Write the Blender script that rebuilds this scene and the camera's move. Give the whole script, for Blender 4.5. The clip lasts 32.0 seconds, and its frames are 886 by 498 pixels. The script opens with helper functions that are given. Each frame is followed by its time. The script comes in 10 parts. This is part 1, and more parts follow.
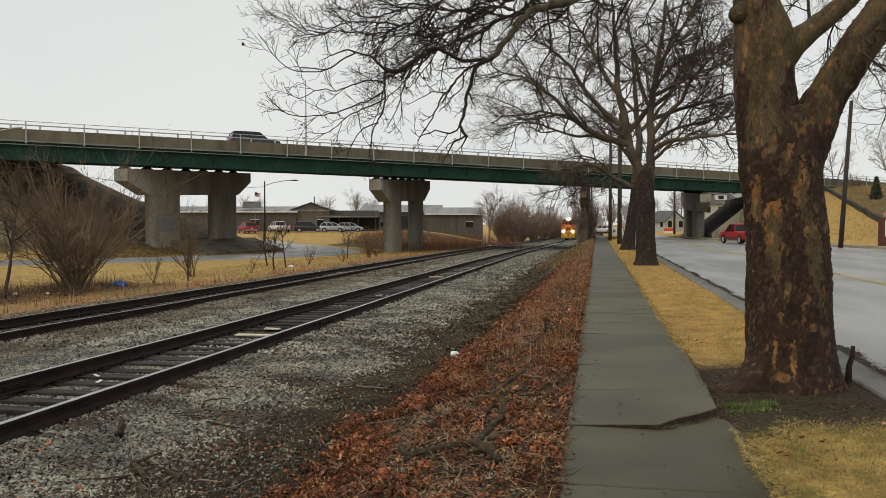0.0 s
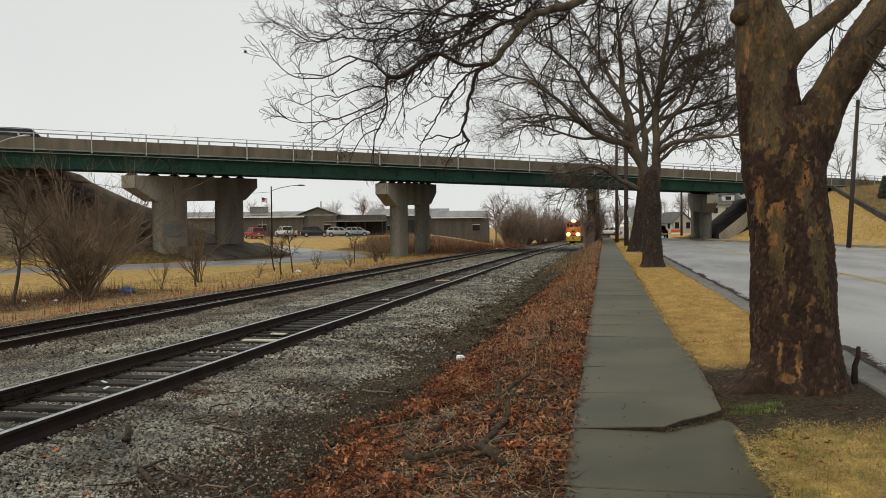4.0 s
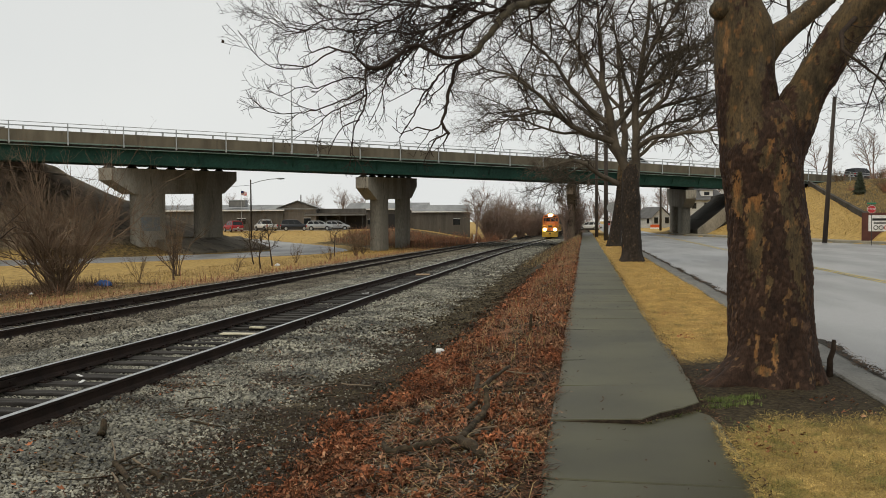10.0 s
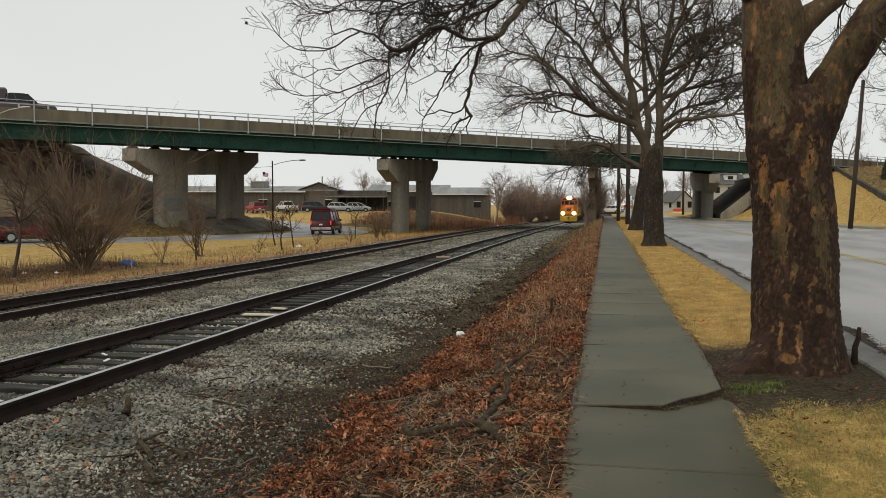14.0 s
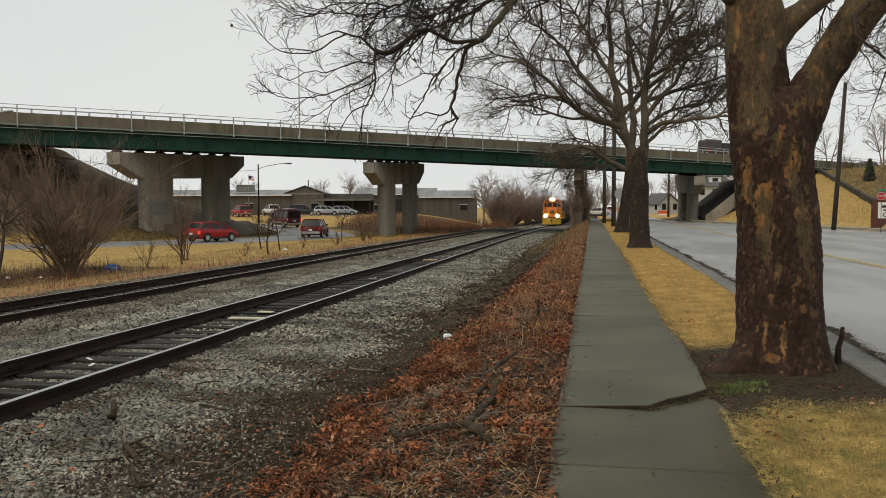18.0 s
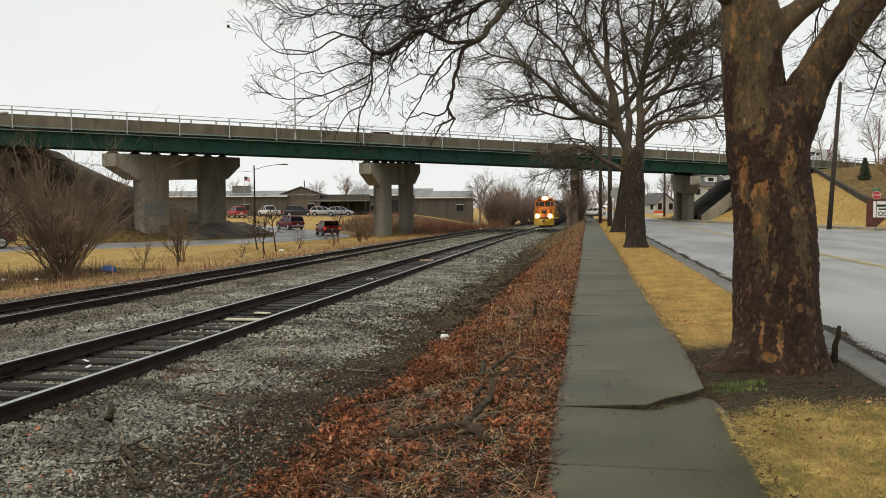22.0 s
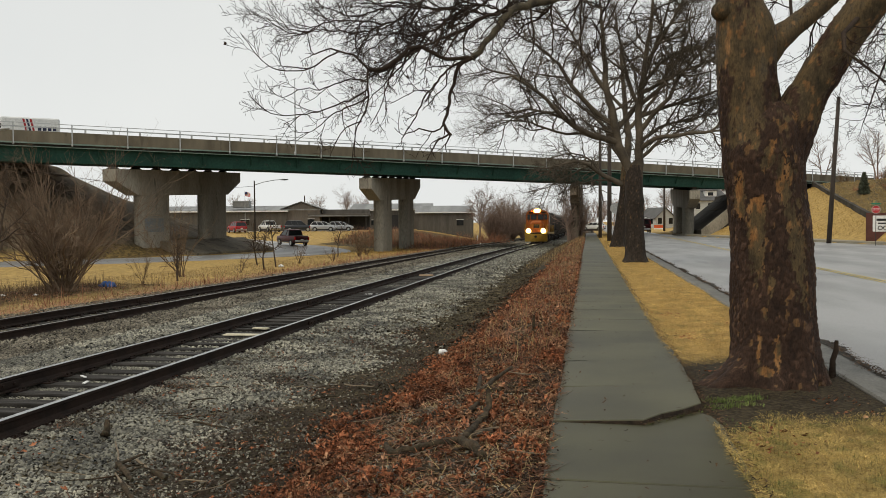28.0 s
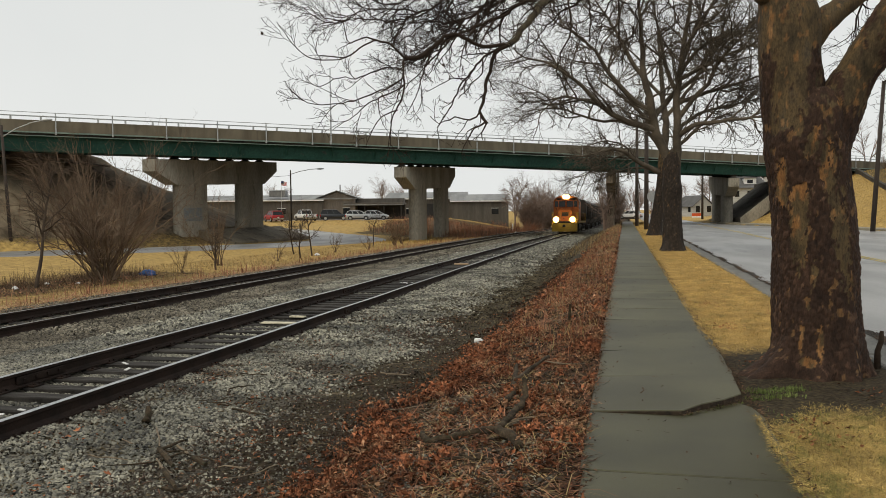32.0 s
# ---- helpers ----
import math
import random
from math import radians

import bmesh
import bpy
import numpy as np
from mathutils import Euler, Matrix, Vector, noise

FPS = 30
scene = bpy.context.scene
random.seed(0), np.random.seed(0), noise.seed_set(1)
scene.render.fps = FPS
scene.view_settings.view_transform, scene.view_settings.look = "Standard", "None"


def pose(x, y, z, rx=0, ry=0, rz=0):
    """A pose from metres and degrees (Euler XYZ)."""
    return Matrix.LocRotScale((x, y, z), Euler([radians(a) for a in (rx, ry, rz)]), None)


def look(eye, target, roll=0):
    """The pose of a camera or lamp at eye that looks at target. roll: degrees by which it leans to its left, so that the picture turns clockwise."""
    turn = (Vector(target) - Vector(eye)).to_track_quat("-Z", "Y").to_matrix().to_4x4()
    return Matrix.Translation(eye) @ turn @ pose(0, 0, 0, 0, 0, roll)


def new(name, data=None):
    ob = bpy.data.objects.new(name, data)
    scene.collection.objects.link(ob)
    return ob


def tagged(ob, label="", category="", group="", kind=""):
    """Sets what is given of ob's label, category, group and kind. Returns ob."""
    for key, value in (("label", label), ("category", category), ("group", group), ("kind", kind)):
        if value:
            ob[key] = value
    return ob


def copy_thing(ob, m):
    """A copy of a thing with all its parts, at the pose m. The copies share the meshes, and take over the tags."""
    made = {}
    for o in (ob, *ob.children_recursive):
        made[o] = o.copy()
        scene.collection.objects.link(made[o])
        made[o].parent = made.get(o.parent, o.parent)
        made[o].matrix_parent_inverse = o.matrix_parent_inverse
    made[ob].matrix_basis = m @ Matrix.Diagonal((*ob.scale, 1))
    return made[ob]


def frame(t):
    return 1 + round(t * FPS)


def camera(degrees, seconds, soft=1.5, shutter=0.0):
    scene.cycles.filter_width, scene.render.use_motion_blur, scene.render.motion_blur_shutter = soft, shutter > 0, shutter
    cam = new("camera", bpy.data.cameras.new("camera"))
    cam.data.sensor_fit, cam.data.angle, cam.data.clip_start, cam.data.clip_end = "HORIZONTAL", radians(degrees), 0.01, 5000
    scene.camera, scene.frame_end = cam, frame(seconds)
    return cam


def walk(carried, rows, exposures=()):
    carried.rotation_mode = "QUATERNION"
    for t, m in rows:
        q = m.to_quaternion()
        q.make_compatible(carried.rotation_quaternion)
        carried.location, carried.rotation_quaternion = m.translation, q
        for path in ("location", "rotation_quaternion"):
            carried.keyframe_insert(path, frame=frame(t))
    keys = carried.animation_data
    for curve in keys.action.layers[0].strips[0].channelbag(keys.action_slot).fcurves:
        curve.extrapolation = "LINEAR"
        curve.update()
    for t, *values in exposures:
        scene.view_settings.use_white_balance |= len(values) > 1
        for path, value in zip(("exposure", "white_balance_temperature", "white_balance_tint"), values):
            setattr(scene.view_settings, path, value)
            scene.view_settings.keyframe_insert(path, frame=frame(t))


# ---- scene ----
import itertools

cam = camera(56.7, 32.0, soft=0.7)
PATH = [
    (0, pose(-0.000, -0.000, 1.650, 88.28, 0.00, 10.66)),
    (0.5, pose(0.003, -0.002, 1.651, 87.97, 0.02, 10.59)),
    (1, pose(0.008, -0.001, 1.655, 87.74, 0.26, 10.76)),
    (1.5, pose(0.014, -0.005, 1.656, 87.59, 0.42, 10.65)),
    (2, pose(0.025, 0.009, 1.657, 87.70, 0.49, 10.60)),
    (2.5, pose(0.024, -0.010, 1.657, 87.89, 0.60, 10.55)),
    (3, pose(0.037, 0.005, 1.662, 88.48, 0.70, 10.57)),
    (3.5, pose(0.039, -0.009, 1.653, 88.58, 0.47, 10.67)),
    (4, pose(0.038, -0.018, 1.658, 88.52, 0.54, 11.14)),
    (4.5, pose(0.044, -0.013, 1.656, 88.43, 0.74, 11.41)),
    (6.5, pose(0.047, -0.006, 1.648, 88.26, 0.41, 10.55)),
    (7, pose(0.050, 0.008, 1.647, 87.97, 0.45, 10.13)),
    (7.5, pose(0.050, 0.003, 1.648, 87.88, 0.45, 9.90)),
    (8, pose(0.048, 0.005, 1.644, 88.07, 0.35, 9.91)),
    (8.5, pose(0.046, -0.001, 1.647, 88.35, 0.33, 9.91)),
    (9, pose(0.046, -0.008, 1.647, 88.66, 0.66, 9.93)),
    (9.5, pose(0.050, 0.000, 1.645, 88.10, 0.56, 10.14)),
    (10, pose(0.043, 0.006, 1.644, 88.11, 0.34, 9.78)),
    (10.5, pose(0.053, -0.002, 1.644, 89.07, 0.18, 9.91)),
    (11, pose(0.056, -0.010, 1.656, 91.15, 0.84, 11.85)),
    (11.5, pose(0.061, -0.030, 1.659, 91.72, 1.75, 13.35)),
    (12, pose(0.053, -0.009, 1.660, 91.20, 1.51, 13.83)),
    (12.5, pose(0.034, -0.006, 1.657, 90.44, 0.48, 13.46)),
    (13, pose(0.039, 0.006, 1.658, 89.20, 0.11, 11.90)),
    (13.5, pose(0.033, 0.000, 1.658, 88.17, 0.26, 11.98)),
    (14, pose(0.028, 0.016, 1.652, 86.89, -0.08, 11.22)),
    (14.5, pose(0.027, 0.024, 1.651, 86.39, -0.62, 9.43)),
    (15, pose(0.025, 0.026, 1.654, 86.82, -0.22, 9.53)),
    (15.5, pose(0.020, 0.037, 1.647, 87.34, -0.08, 9.80)),
    (17.5, pose(0.026, -0.005, 1.644, 87.62, -0.04, 9.53)),
    (18, pose(0.031, 0.003, 1.643, 87.10, 0.13, 10.28)),
    (18.5, pose(0.033, -0.003, 1.645, 86.86, 0.10, 10.50)),
    (19, pose(0.030, 0.013, 1.640, 86.44, 0.27, 10.50)),
    (19.5, pose(0.031, 0.028, 1.636, 86.44, 0.35, 9.93)),
    (20, pose(0.025, 0.014, 1.639, 86.18, 0.50, 9.44)),
    (20.5, pose(0.024, 0.014, 1.644, 85.59, 0.30, 9.28)),
    (21, pose(0.017, 0.001, 1.646, 85.78, 0.11, 9.55)),
    (21.5, pose(0.021, 0.012, 1.647, 86.40, 0.41, 9.88)),
    (22, pose(0.022, -0.001, 1.643, 87.13, 0.31, 10.01)),
    (22.5, pose(0.027, -0.000, 1.644, 87.88, 0.48, 10.99)),
    (23, pose(0.025, -0.007, 1.646, 87.73, 0.93, 12.37)),
    (23.5, pose(0.029, -0.008, 1.652, 88.13, 0.98, 11.18)),
    (24, pose(0.047, -0.003, 1.659, 88.20, 0.91, 9.90)),
    (24.5, pose(0.055, 0.008, 1.657, 87.76, 0.71, 10.31)),
    (25, pose(0.049, -0.001, 1.653, 87.60, 0.68, 10.13)),
    (25.5, pose(0.050, -0.007, 1.654, 87.82, 0.86, 9.80)),
    (27.5, pose(0.060, 0.008, 1.646, 88.07, 0.28, 10.22)),
    (28, pose(0.059, -0.005, 1.648, 88.16, 0.40, 10.03)),
    (28.5, pose(0.058, 0.011, 1.643, 88.37, 0.18, 9.95)),
    (29, pose(0.052, -0.005, 1.644, 88.42, 0.01, 10.34)),
    (29.5, pose(0.043, -0.005, 1.647, 88.94, 0.61, 12.96)),
    (30, pose(0.033, -0.009, 1.641, 88.13, 1.27, 17.02)),
    (30.5, pose(0.029, -0.002, 1.650, 87.74, 1.14, 16.95)),
    (31, pose(0.034, 0.010, 1.653, 87.87, 0.83, 14.82)),
    (31.5, pose(0.044, 0.007, 1.655, 87.53, 0.73, 13.52)),
    (32, pose(0.045, 0.013, 1.649, 87.39, 0.53, 12.46)),
]
# the phone brightens and darkens its picture on the way
EXPOSURES = ((0, 0.02), (9, 0.02), (13, 0.0), (15, 0.0), (18, -0.02), (20, -0.03), (21, 0.26), (22, 0.22), (23, 0.18), (25, 0.08), (28, 0.07), (29, 0.03), (30, -0.12), (31, -0.02), (32, 0.06))
walk(cam, PATH, exposures=EXPOSURES)

# --- world and light: a flat, rainy overcast sky ---
world = bpy.data.worlds.new("overcast")
scene.world = world
world.use_nodes = True
wn, wl = world.node_tree.nodes, world.node_tree.links
sky = wn.new("ShaderNodeTexSky")
sky.sky_type, sky.sun_disc = "NISHITA", False
sky.sun_elevation, sky.sun_rotation = radians(38), radians(200)
sky.air_density, sky.dust_density = 1.0, 4.0
sky_dim = wn.new("ShaderNodeMix")
sky_dim.data_type = "RGBA"
sky_dim.inputs["Factor"].default_value = 0.97
wl.new(sky.outputs[0], sky_dim.inputs["A"])
cloud_map = wn.new("ShaderNodeTexCoord")
cloud = wn.new("ShaderNodeTexNoise")
cloud.inputs["Scale"].default_value, cloud.inputs["Detail"].default_value = 2.2, 5.0
wl.new(cloud_map.outputs["Generated"], cloud.inputs["Vector"])
ramp = wn.new("ShaderNodeValToRGB")
ramp.color_ramp.elements[0].position, ramp.color_ramp.elements[0].color = 0.25, (7.05, 7.22, 7.12, 1)
ramp.color_ramp.elements[1].position, ramp.color_ramp.elements[1].color = 0.75, (7.9, 8.0, 7.74, 1)
wl.new(cloud.outputs["Fac"], ramp.inputs[0])
sky_way = wn.new("ShaderNodeSeparateXYZ")
wl.new(cloud_map.outputs["Generated"], sky_way.inputs[0])
paler = wn.new("ShaderNodeMapRange")
paler.inputs["From Min"].default_value, paler.inputs["From Max"].default_value = 0.0, 0.4
paler.inputs["To Min"].default_value, paler.inputs["To Max"].default_value = 1.07, 0.95
wl.new(sky_way.outputs["Z"], paler.inputs["Value"])
sky_mul = wn.new("ShaderNodeVectorMath")
sky_mul.operation = "SCALE"
wl.new(ramp.outputs[0], sky_mul.inputs[0])
wl.new(paler.outputs[0], sky_mul.inputs["Scale"])
wl.new(sky_mul.outputs[0], sky_dim.inputs["B"])
wl.new(sky_dim.outputs["Result"], wn["Background"].inputs["Color"])
wn["Background"].inputs["Strength"].default_value = 0.1
sun = new("sun", bpy.data.lights.new("sun", "SUN"))
sun.data.energy, sun.data.angle, sun.data.color = 1.12, radians(40), (1.0, 0.87, 0.66)
sun.matrix_world = look((-30, -40, 60), (0, 0, 0))


# --- materials ---
def mat(name, c1, c2, scale=4.0, rough=0.85, bump=0.3, fine=40.0, metal=0.0, vary=0.0, stretch=(1, 1, 1), c3=None, spot=0.62,
        depth=0.01, wet=0.0, spec=0.4):
    m = bpy.data.materials.new(name)
    m.use_nodes = True
    n, l = m.node_tree.nodes, m.node_tree.links
    b = n["Principled BSDF"]
    tc = n.new("ShaderNodeTexCoord")
    mp = n.new("ShaderNodeMapping")
    mp.inputs["Scale"].default_value = stretch
    l.new(tc.outputs["Object"], mp.inputs["Vector"])
    big = n.new("ShaderNodeTexNoise")
    big.inputs["Scale"].default_value, big.inputs["Detail"].default_value = scale, 6
    small = n.new("ShaderNodeTexNoise")
    small.inputs["Scale"].default_value, small.inputs["Detail"].default_value = fine, 4
    for t in (big, small):
        l.new(mp.outputs[0], t.inputs["Vector"])
    r = n.new("ShaderNodeValToRGB")
    r.color_ramp.elements[0].position, r.color_ramp.elements[1].position = 0.35, 0.65
    r.color_ramp.elements[0].color, r.color_ramp.elements[1].color = (*c1, 1), (*c2, 1)
    l.new(big.outputs["Fac"], r.inputs[0])
    col = r.outputs[0]
    if c3:
        s = n.new("ShaderNodeTexNoise")
        s.inputs["Scale"].default_value, s.inputs["Detail"].default_value = scale * 2.3, 3
        off = n.new("ShaderNodeMapping")
        off.inputs["Location"].default_value = (7.3, 2.1, 4.4)
        l.new(mp.outputs[0], off.inputs["Vector"])
        l.new(off.outputs[0], s.inputs["Vector"])
        st = n.new("ShaderNodeMapRange")
        st.inputs["From Min"].default_value, st.inputs["From Max"].default_value = spot - 0.03, spot + 0.03
        l.new(s.outputs["Fac"], st.inputs["Value"])
        mx = n.new("ShaderNodeMix")
        mx.data_type = "RGBA"
        l.new(st.outputs[0], mx.inputs["Factor"])
        l.new(col, mx.inputs["A"])
        mx.inputs["B"].default_value = (*c3, 1)
        col = mx.outputs["Result"]
    g = n.new("ShaderNodeMapRange")
    g.inputs["From Min"].default_value, g.inputs["From Max"].default_value = 0.3, 0.7
    g.inputs["To Min"].default_value, g.inputs["To Max"].default_value = 0.78, 1.22
    l.new(small.outputs["Fac"], g.inputs["Value"])
    mul = n.new("ShaderNodeVectorMath")
    mul.operation = "SCALE"
    l.new(col, mul.inputs[0])
    l.new(g.outputs[0], mul.inputs["Scale"])
    col = mul.outputs[0]
    if vary:
        oi = n.new("ShaderNodeObjectInfo")
        geo = n.new("ShaderNodeNewGeometry")
        add = n.new("ShaderNodeMath")
        add.operation = "ADD"
        l.new(oi.outputs["Random"], add.inputs[0])
        l.new(geo.outputs["Random Per Island"], add.inputs[1])
        fr = n.new("ShaderNodeMath")
        fr.operation = "FRACT"
        l.new(add.outputs[0], fr.inputs[0])
        v = n.new("ShaderNodeMapRange")
        v.inputs["To Min"].default_value, v.inputs["To Max"].default_value = 1 - vary, 1 + vary
        l.new(fr.outputs[0], v.inputs["Value"])
        m2 = n.new("ShaderNodeVectorMath")
        m2.operation = "SCALE"
        l.new(col, m2.inputs[0])
        l.new(v.outputs[0], m2.inputs["Scale"])
        col = m2.outputs[0]
    l.new(col, b.inputs["Base Color"])
    if wet:
        w = n.new("ShaderNodeMapRange")
        w.inputs["From Min"].default_value, w.inputs["From Max"].default_value = 0.4, 0.6
        w.inputs["To Min"].default_value, w.inputs["To Max"].default_value = rough, max(0.08, rough - wet)
        l.new(big.outputs["Fac"], w.inputs["Value"])
        l.new(w.outputs[0], b.inputs["Roughness"])
    else:
        b.inputs["Roughness"].default_value = rough
    b.inputs["Metallic"].default_value = metal
    b.inputs["Specular IOR Level"].default_value = spec
    if bump:
        bp = n.new("ShaderNodeBump")
        bp.inputs["Strength"].default_value, bp.inputs["Distance"].default_value = bump, depth
        l.new(small.outputs["Fac"], bp.inputs["Height"])
        l.new(bp.outputs[0], b.inputs["Normal"])
    return m


def glow(name, color, strength):
    m = bpy.data.materials.new(name)
    m.use_nodes = True
    b = m.node_tree.nodes["Principled BSDF"]
    b.inputs["Base Color"].default_value = (*color, 1)
    b.inputs["Emission Color"].default_value = (*color, 1)
    b.inputs["Emission Strength"].default_value = strength
    return m


def paint(name, c, rough=0.35, metal=0.0, coat=0.0, dirt=0.12):
    d = tuple(x * (1 - dirt) + 0.06 * dirt for x in c)
    m = mat(name, d, c, 1.5, rough, 0.0, 14.0, metal, spec=0.25)
    m.node_tree.nodes["Principled BSDF"].inputs["Coat Weight"].default_value = coat
    return m


CONCRETE = mat("concrete", (0.225, 0.208, 0.17), (0.34, 0.315, 0.26), 0.5, 0.85, 0.25, 9.0, stretch=(1, 1, 0.35), c3=(0.17, 0.155, 0.125), spot=0.66)
PARAPET = mat("parapet_concrete", (0.125, 0.108, 0.077), (0.16, 0.14, 0.102), 0.5, 0.9, 0.1, 1.2, c3=(0.105, 0.09, 0.066), spot=0.64, stretch=(1, 1, 0.3))
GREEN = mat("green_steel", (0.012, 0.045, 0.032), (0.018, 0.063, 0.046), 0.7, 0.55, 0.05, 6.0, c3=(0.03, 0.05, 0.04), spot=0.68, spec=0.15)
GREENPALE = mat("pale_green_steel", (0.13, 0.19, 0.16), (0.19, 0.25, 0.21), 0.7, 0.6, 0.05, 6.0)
GALV = mat("galvanised_steel", (0.36, 0.38, 0.39), (0.48, 0.5, 0.5), 2.0, 0.5, 0.05, 20.0, metal=0.5)
# concrete with the shade under the bridge put into its colour; the dark hill wall shares it
UNDERSIDE = mat("dark_shaded_concrete", (0.045, 0.041, 0.034), (0.08, 0.072, 0.06), 0.5, 0.9, 0.2, 6.0, spec=0.15)
SLAB = mat("pavement_slab", (0.045, 0.043, 0.021), (0.087, 0.0835, 0.0435), 0.75, 0.48, 0.18, 110.0, vary=0.2, spec=0.37, depth=0.004)
ASPHALT = mat("wet_asphalt", (0.2, 0.2, 0.199), (0.245, 0.245, 0.243), 0.4, 0.5, 0.3, 70.0, c3=(0.165, 0.167, 0.168), spot=0.62, wet=0.16, depth=0.005, stretch=(1, 0.25, 1))
KERB = mat("kerb_concrete", (0.105, 0.104, 0.094), (0.17, 0.166, 0.15), 1.5, 0.7, 0.3, 30.0, vary=0.1)
YELLOW = mat("yellow_road_paint", (0.42, 0.33, 0.08), (0.5, 0.4, 0.12), 3.0, 0.6, 0.1, 30.0, c3=(0.2, 0.18, 0.12), spot=0.6)
RAIL = mat("rusty_rail", (0.016, 0.011, 0.009), (0.032, 0.02, 0.015), 3.0, 0.75, 0.2, 40.0, spec=0.15)
RAILTOP = mat("polished_rail_head", (0.4, 0.41, 0.42), (0.5, 0.51, 0.52), 2.0, 0.28, 0.0, 20.0, metal=0.9)
RAILDULL = mat("dull_rail_head", (0.16, 0.15, 0.14), (0.22, 0.21, 0.2), 2.0, 0.4, 0.0, 20.0, metal=0.6)
TIE = mat("weathered_tie", (0.024, 0.022, 0.02), (0.06, 0.056, 0.052), 2.0, 0.8, 0.5, 30.0, vary=0.3, stretch=(1, 6, 1), spec=0.15)
STONE = mat("ballast_stone", (0.075, 0.073, 0.058), (0.29, 0.28, 0.222), 1.2, 0.55, 0.2, 60.0, vary=0.9, spec=0.5)
STONEOLD = mat("old_ballast_stone", (0.085, 0.074, 0.055), (0.21, 0.19, 0.148), 0.8, 0.85, 0.2, 60.0, vary=0.75)
GRIT = mat("dark_grit", (0.027, 0.022, 0.013), (0.12, 0.1, 0.064), 2.0, 0.85, 0.2, 60.0, vary=0.9, spec=0.1)
LEAF = mat("dead_leaf", (0.09, 0.036, 0.019), (0.37, 0.146, 0.071), 1.6, 0.75, 0.2, 60.0, vary=0.8, c3=(0.34, 0.195, 0.112), spot=0.58, spec=0.15)
DUFF = mat("old_brown_litter", (0.036, 0.024, 0.015), (0.12, 0.072, 0.042), 2.0, 0.85, 0.2, 60.0, vary=0.8, spec=0.15)
STRAW = mat("dry_straw", (0.30, 0.21, 0.09), (0.44, 0.33, 0.15), 1.2, 0.8, 0.0, 30.0, vary=0.3)
GRASS = mat("dormant_grass", (0.36, 0.23, 0.066), (0.54, 0.385, 0.135), 0.8, 0.85, 0.0, 30.0, vary=0.4, c3=(0.2, 0.15, 0.05), spot=0.63)
VERGE = mat("pale_matted_grass", (0.40, 0.25, 0.068), (0.66, 0.44, 0.14), 1.6, 0.85, 0.0, 30.0, vary=0.45, c3=(0.29, 0.22, 0.06), spot=0.58)
NEARGRASS = mat("greenish_matted_grass", (0.29, 0.205, 0.058), (0.54, 0.385, 0.125), 2.4, 0.85, 0.0, 30.0, vary=0.6, c3=(0.245, 0.205, 0.054), spot=0.56)
GREENGRASS = mat("green_weed", (0.085, 0.12, 0.03), (0.17, 0.21, 0.06), 3.0, 0.8, 0.0, 30.0, vary=0.3)
WEED = mat("reddish_weed_stalk", (0.24, 0.108, 0.062), (0.41, 0.205, 0.122), 1.0, 0.85, 0.0, 30.0, vary=0.35, spec=0.15)
STALK = mat("purplish_stalk", (0.11, 0.068, 0.048), (0.24, 0.155, 0.11), 1.0, 0.85, 0.0, 30.0, vary=0.4, spec=0.15)
TWIG = mat("bare_twig", (0.028, 0.019, 0.014), (0.052, 0.037, 0.027), 3.0, 0.85, 0.2, 40.0, spec=0.15)
BUSHTWIG = mat("bush_twig", (0.115, 0.076, 0.045), (0.2, 0.14, 0.088), 2.0, 0.85, 0.0, 40.0, vary=0.25, spec=0.15)
# twig brown made paler: the haze of distance is mixed into the colour
FARTWIG = mat("haze_pale_twig", (0.2, 0.14, 0.108), (0.285, 0.208, 0.163), 0.5, 0.9, 0.0, 4.0, vary=0.25)
WOODPOLE = mat("dark_utility_pole", (0.035, 0.027, 0.022), (0.06, 0.048, 0.04), 1.5, 0.85, 0.3, 30.0, stretch=(4, 4, 0.5))
BLACK = mat("black_rubber", (0.012, 0.012, 0.012), (0.022, 0.022, 0.022), 4.0, 0.8, 0.1, 40.0)
DARKMETAL = mat("dark_metal", (0.02, 0.02, 0.02), (0.04, 0.038, 0.036), 3.0, 0.6, 0.1, 30.0)
CHROME = mat("chrome", (0.38, 0.38, 0.38), (0.46, 0.46, 0.46), 1.0, 0.35, 0.0, 3.0, metal=1.0)
WHITE = mat("white_paint", (0.66, 0.67, 0.66), (0.78, 0.78, 0.77), 1.0, 0.6, 0.05, 12.0)
AUTOGLASS = mat("dark_glass", (0.012, 0.014, 0.016), (0.02, 0.023, 0.026), 1.0, 0.08, 0.0, 10.0, spec=0.32)
TAILLIGHT = mat("red_lens", (0.35, 0.01, 0.01), (0.45, 0.015, 0.012), 3.0, 0.2, 0.0, 20.0)
BRAKE = glow("lit_red_lens", (0.9, 0.05, 0.03), 0.55)
HEADLAMP = mat("clear_lens", (0.6, 0.6, 0.58), (0.7, 0.7, 0.68), 3.0, 0.15, 0.0, 20.0)


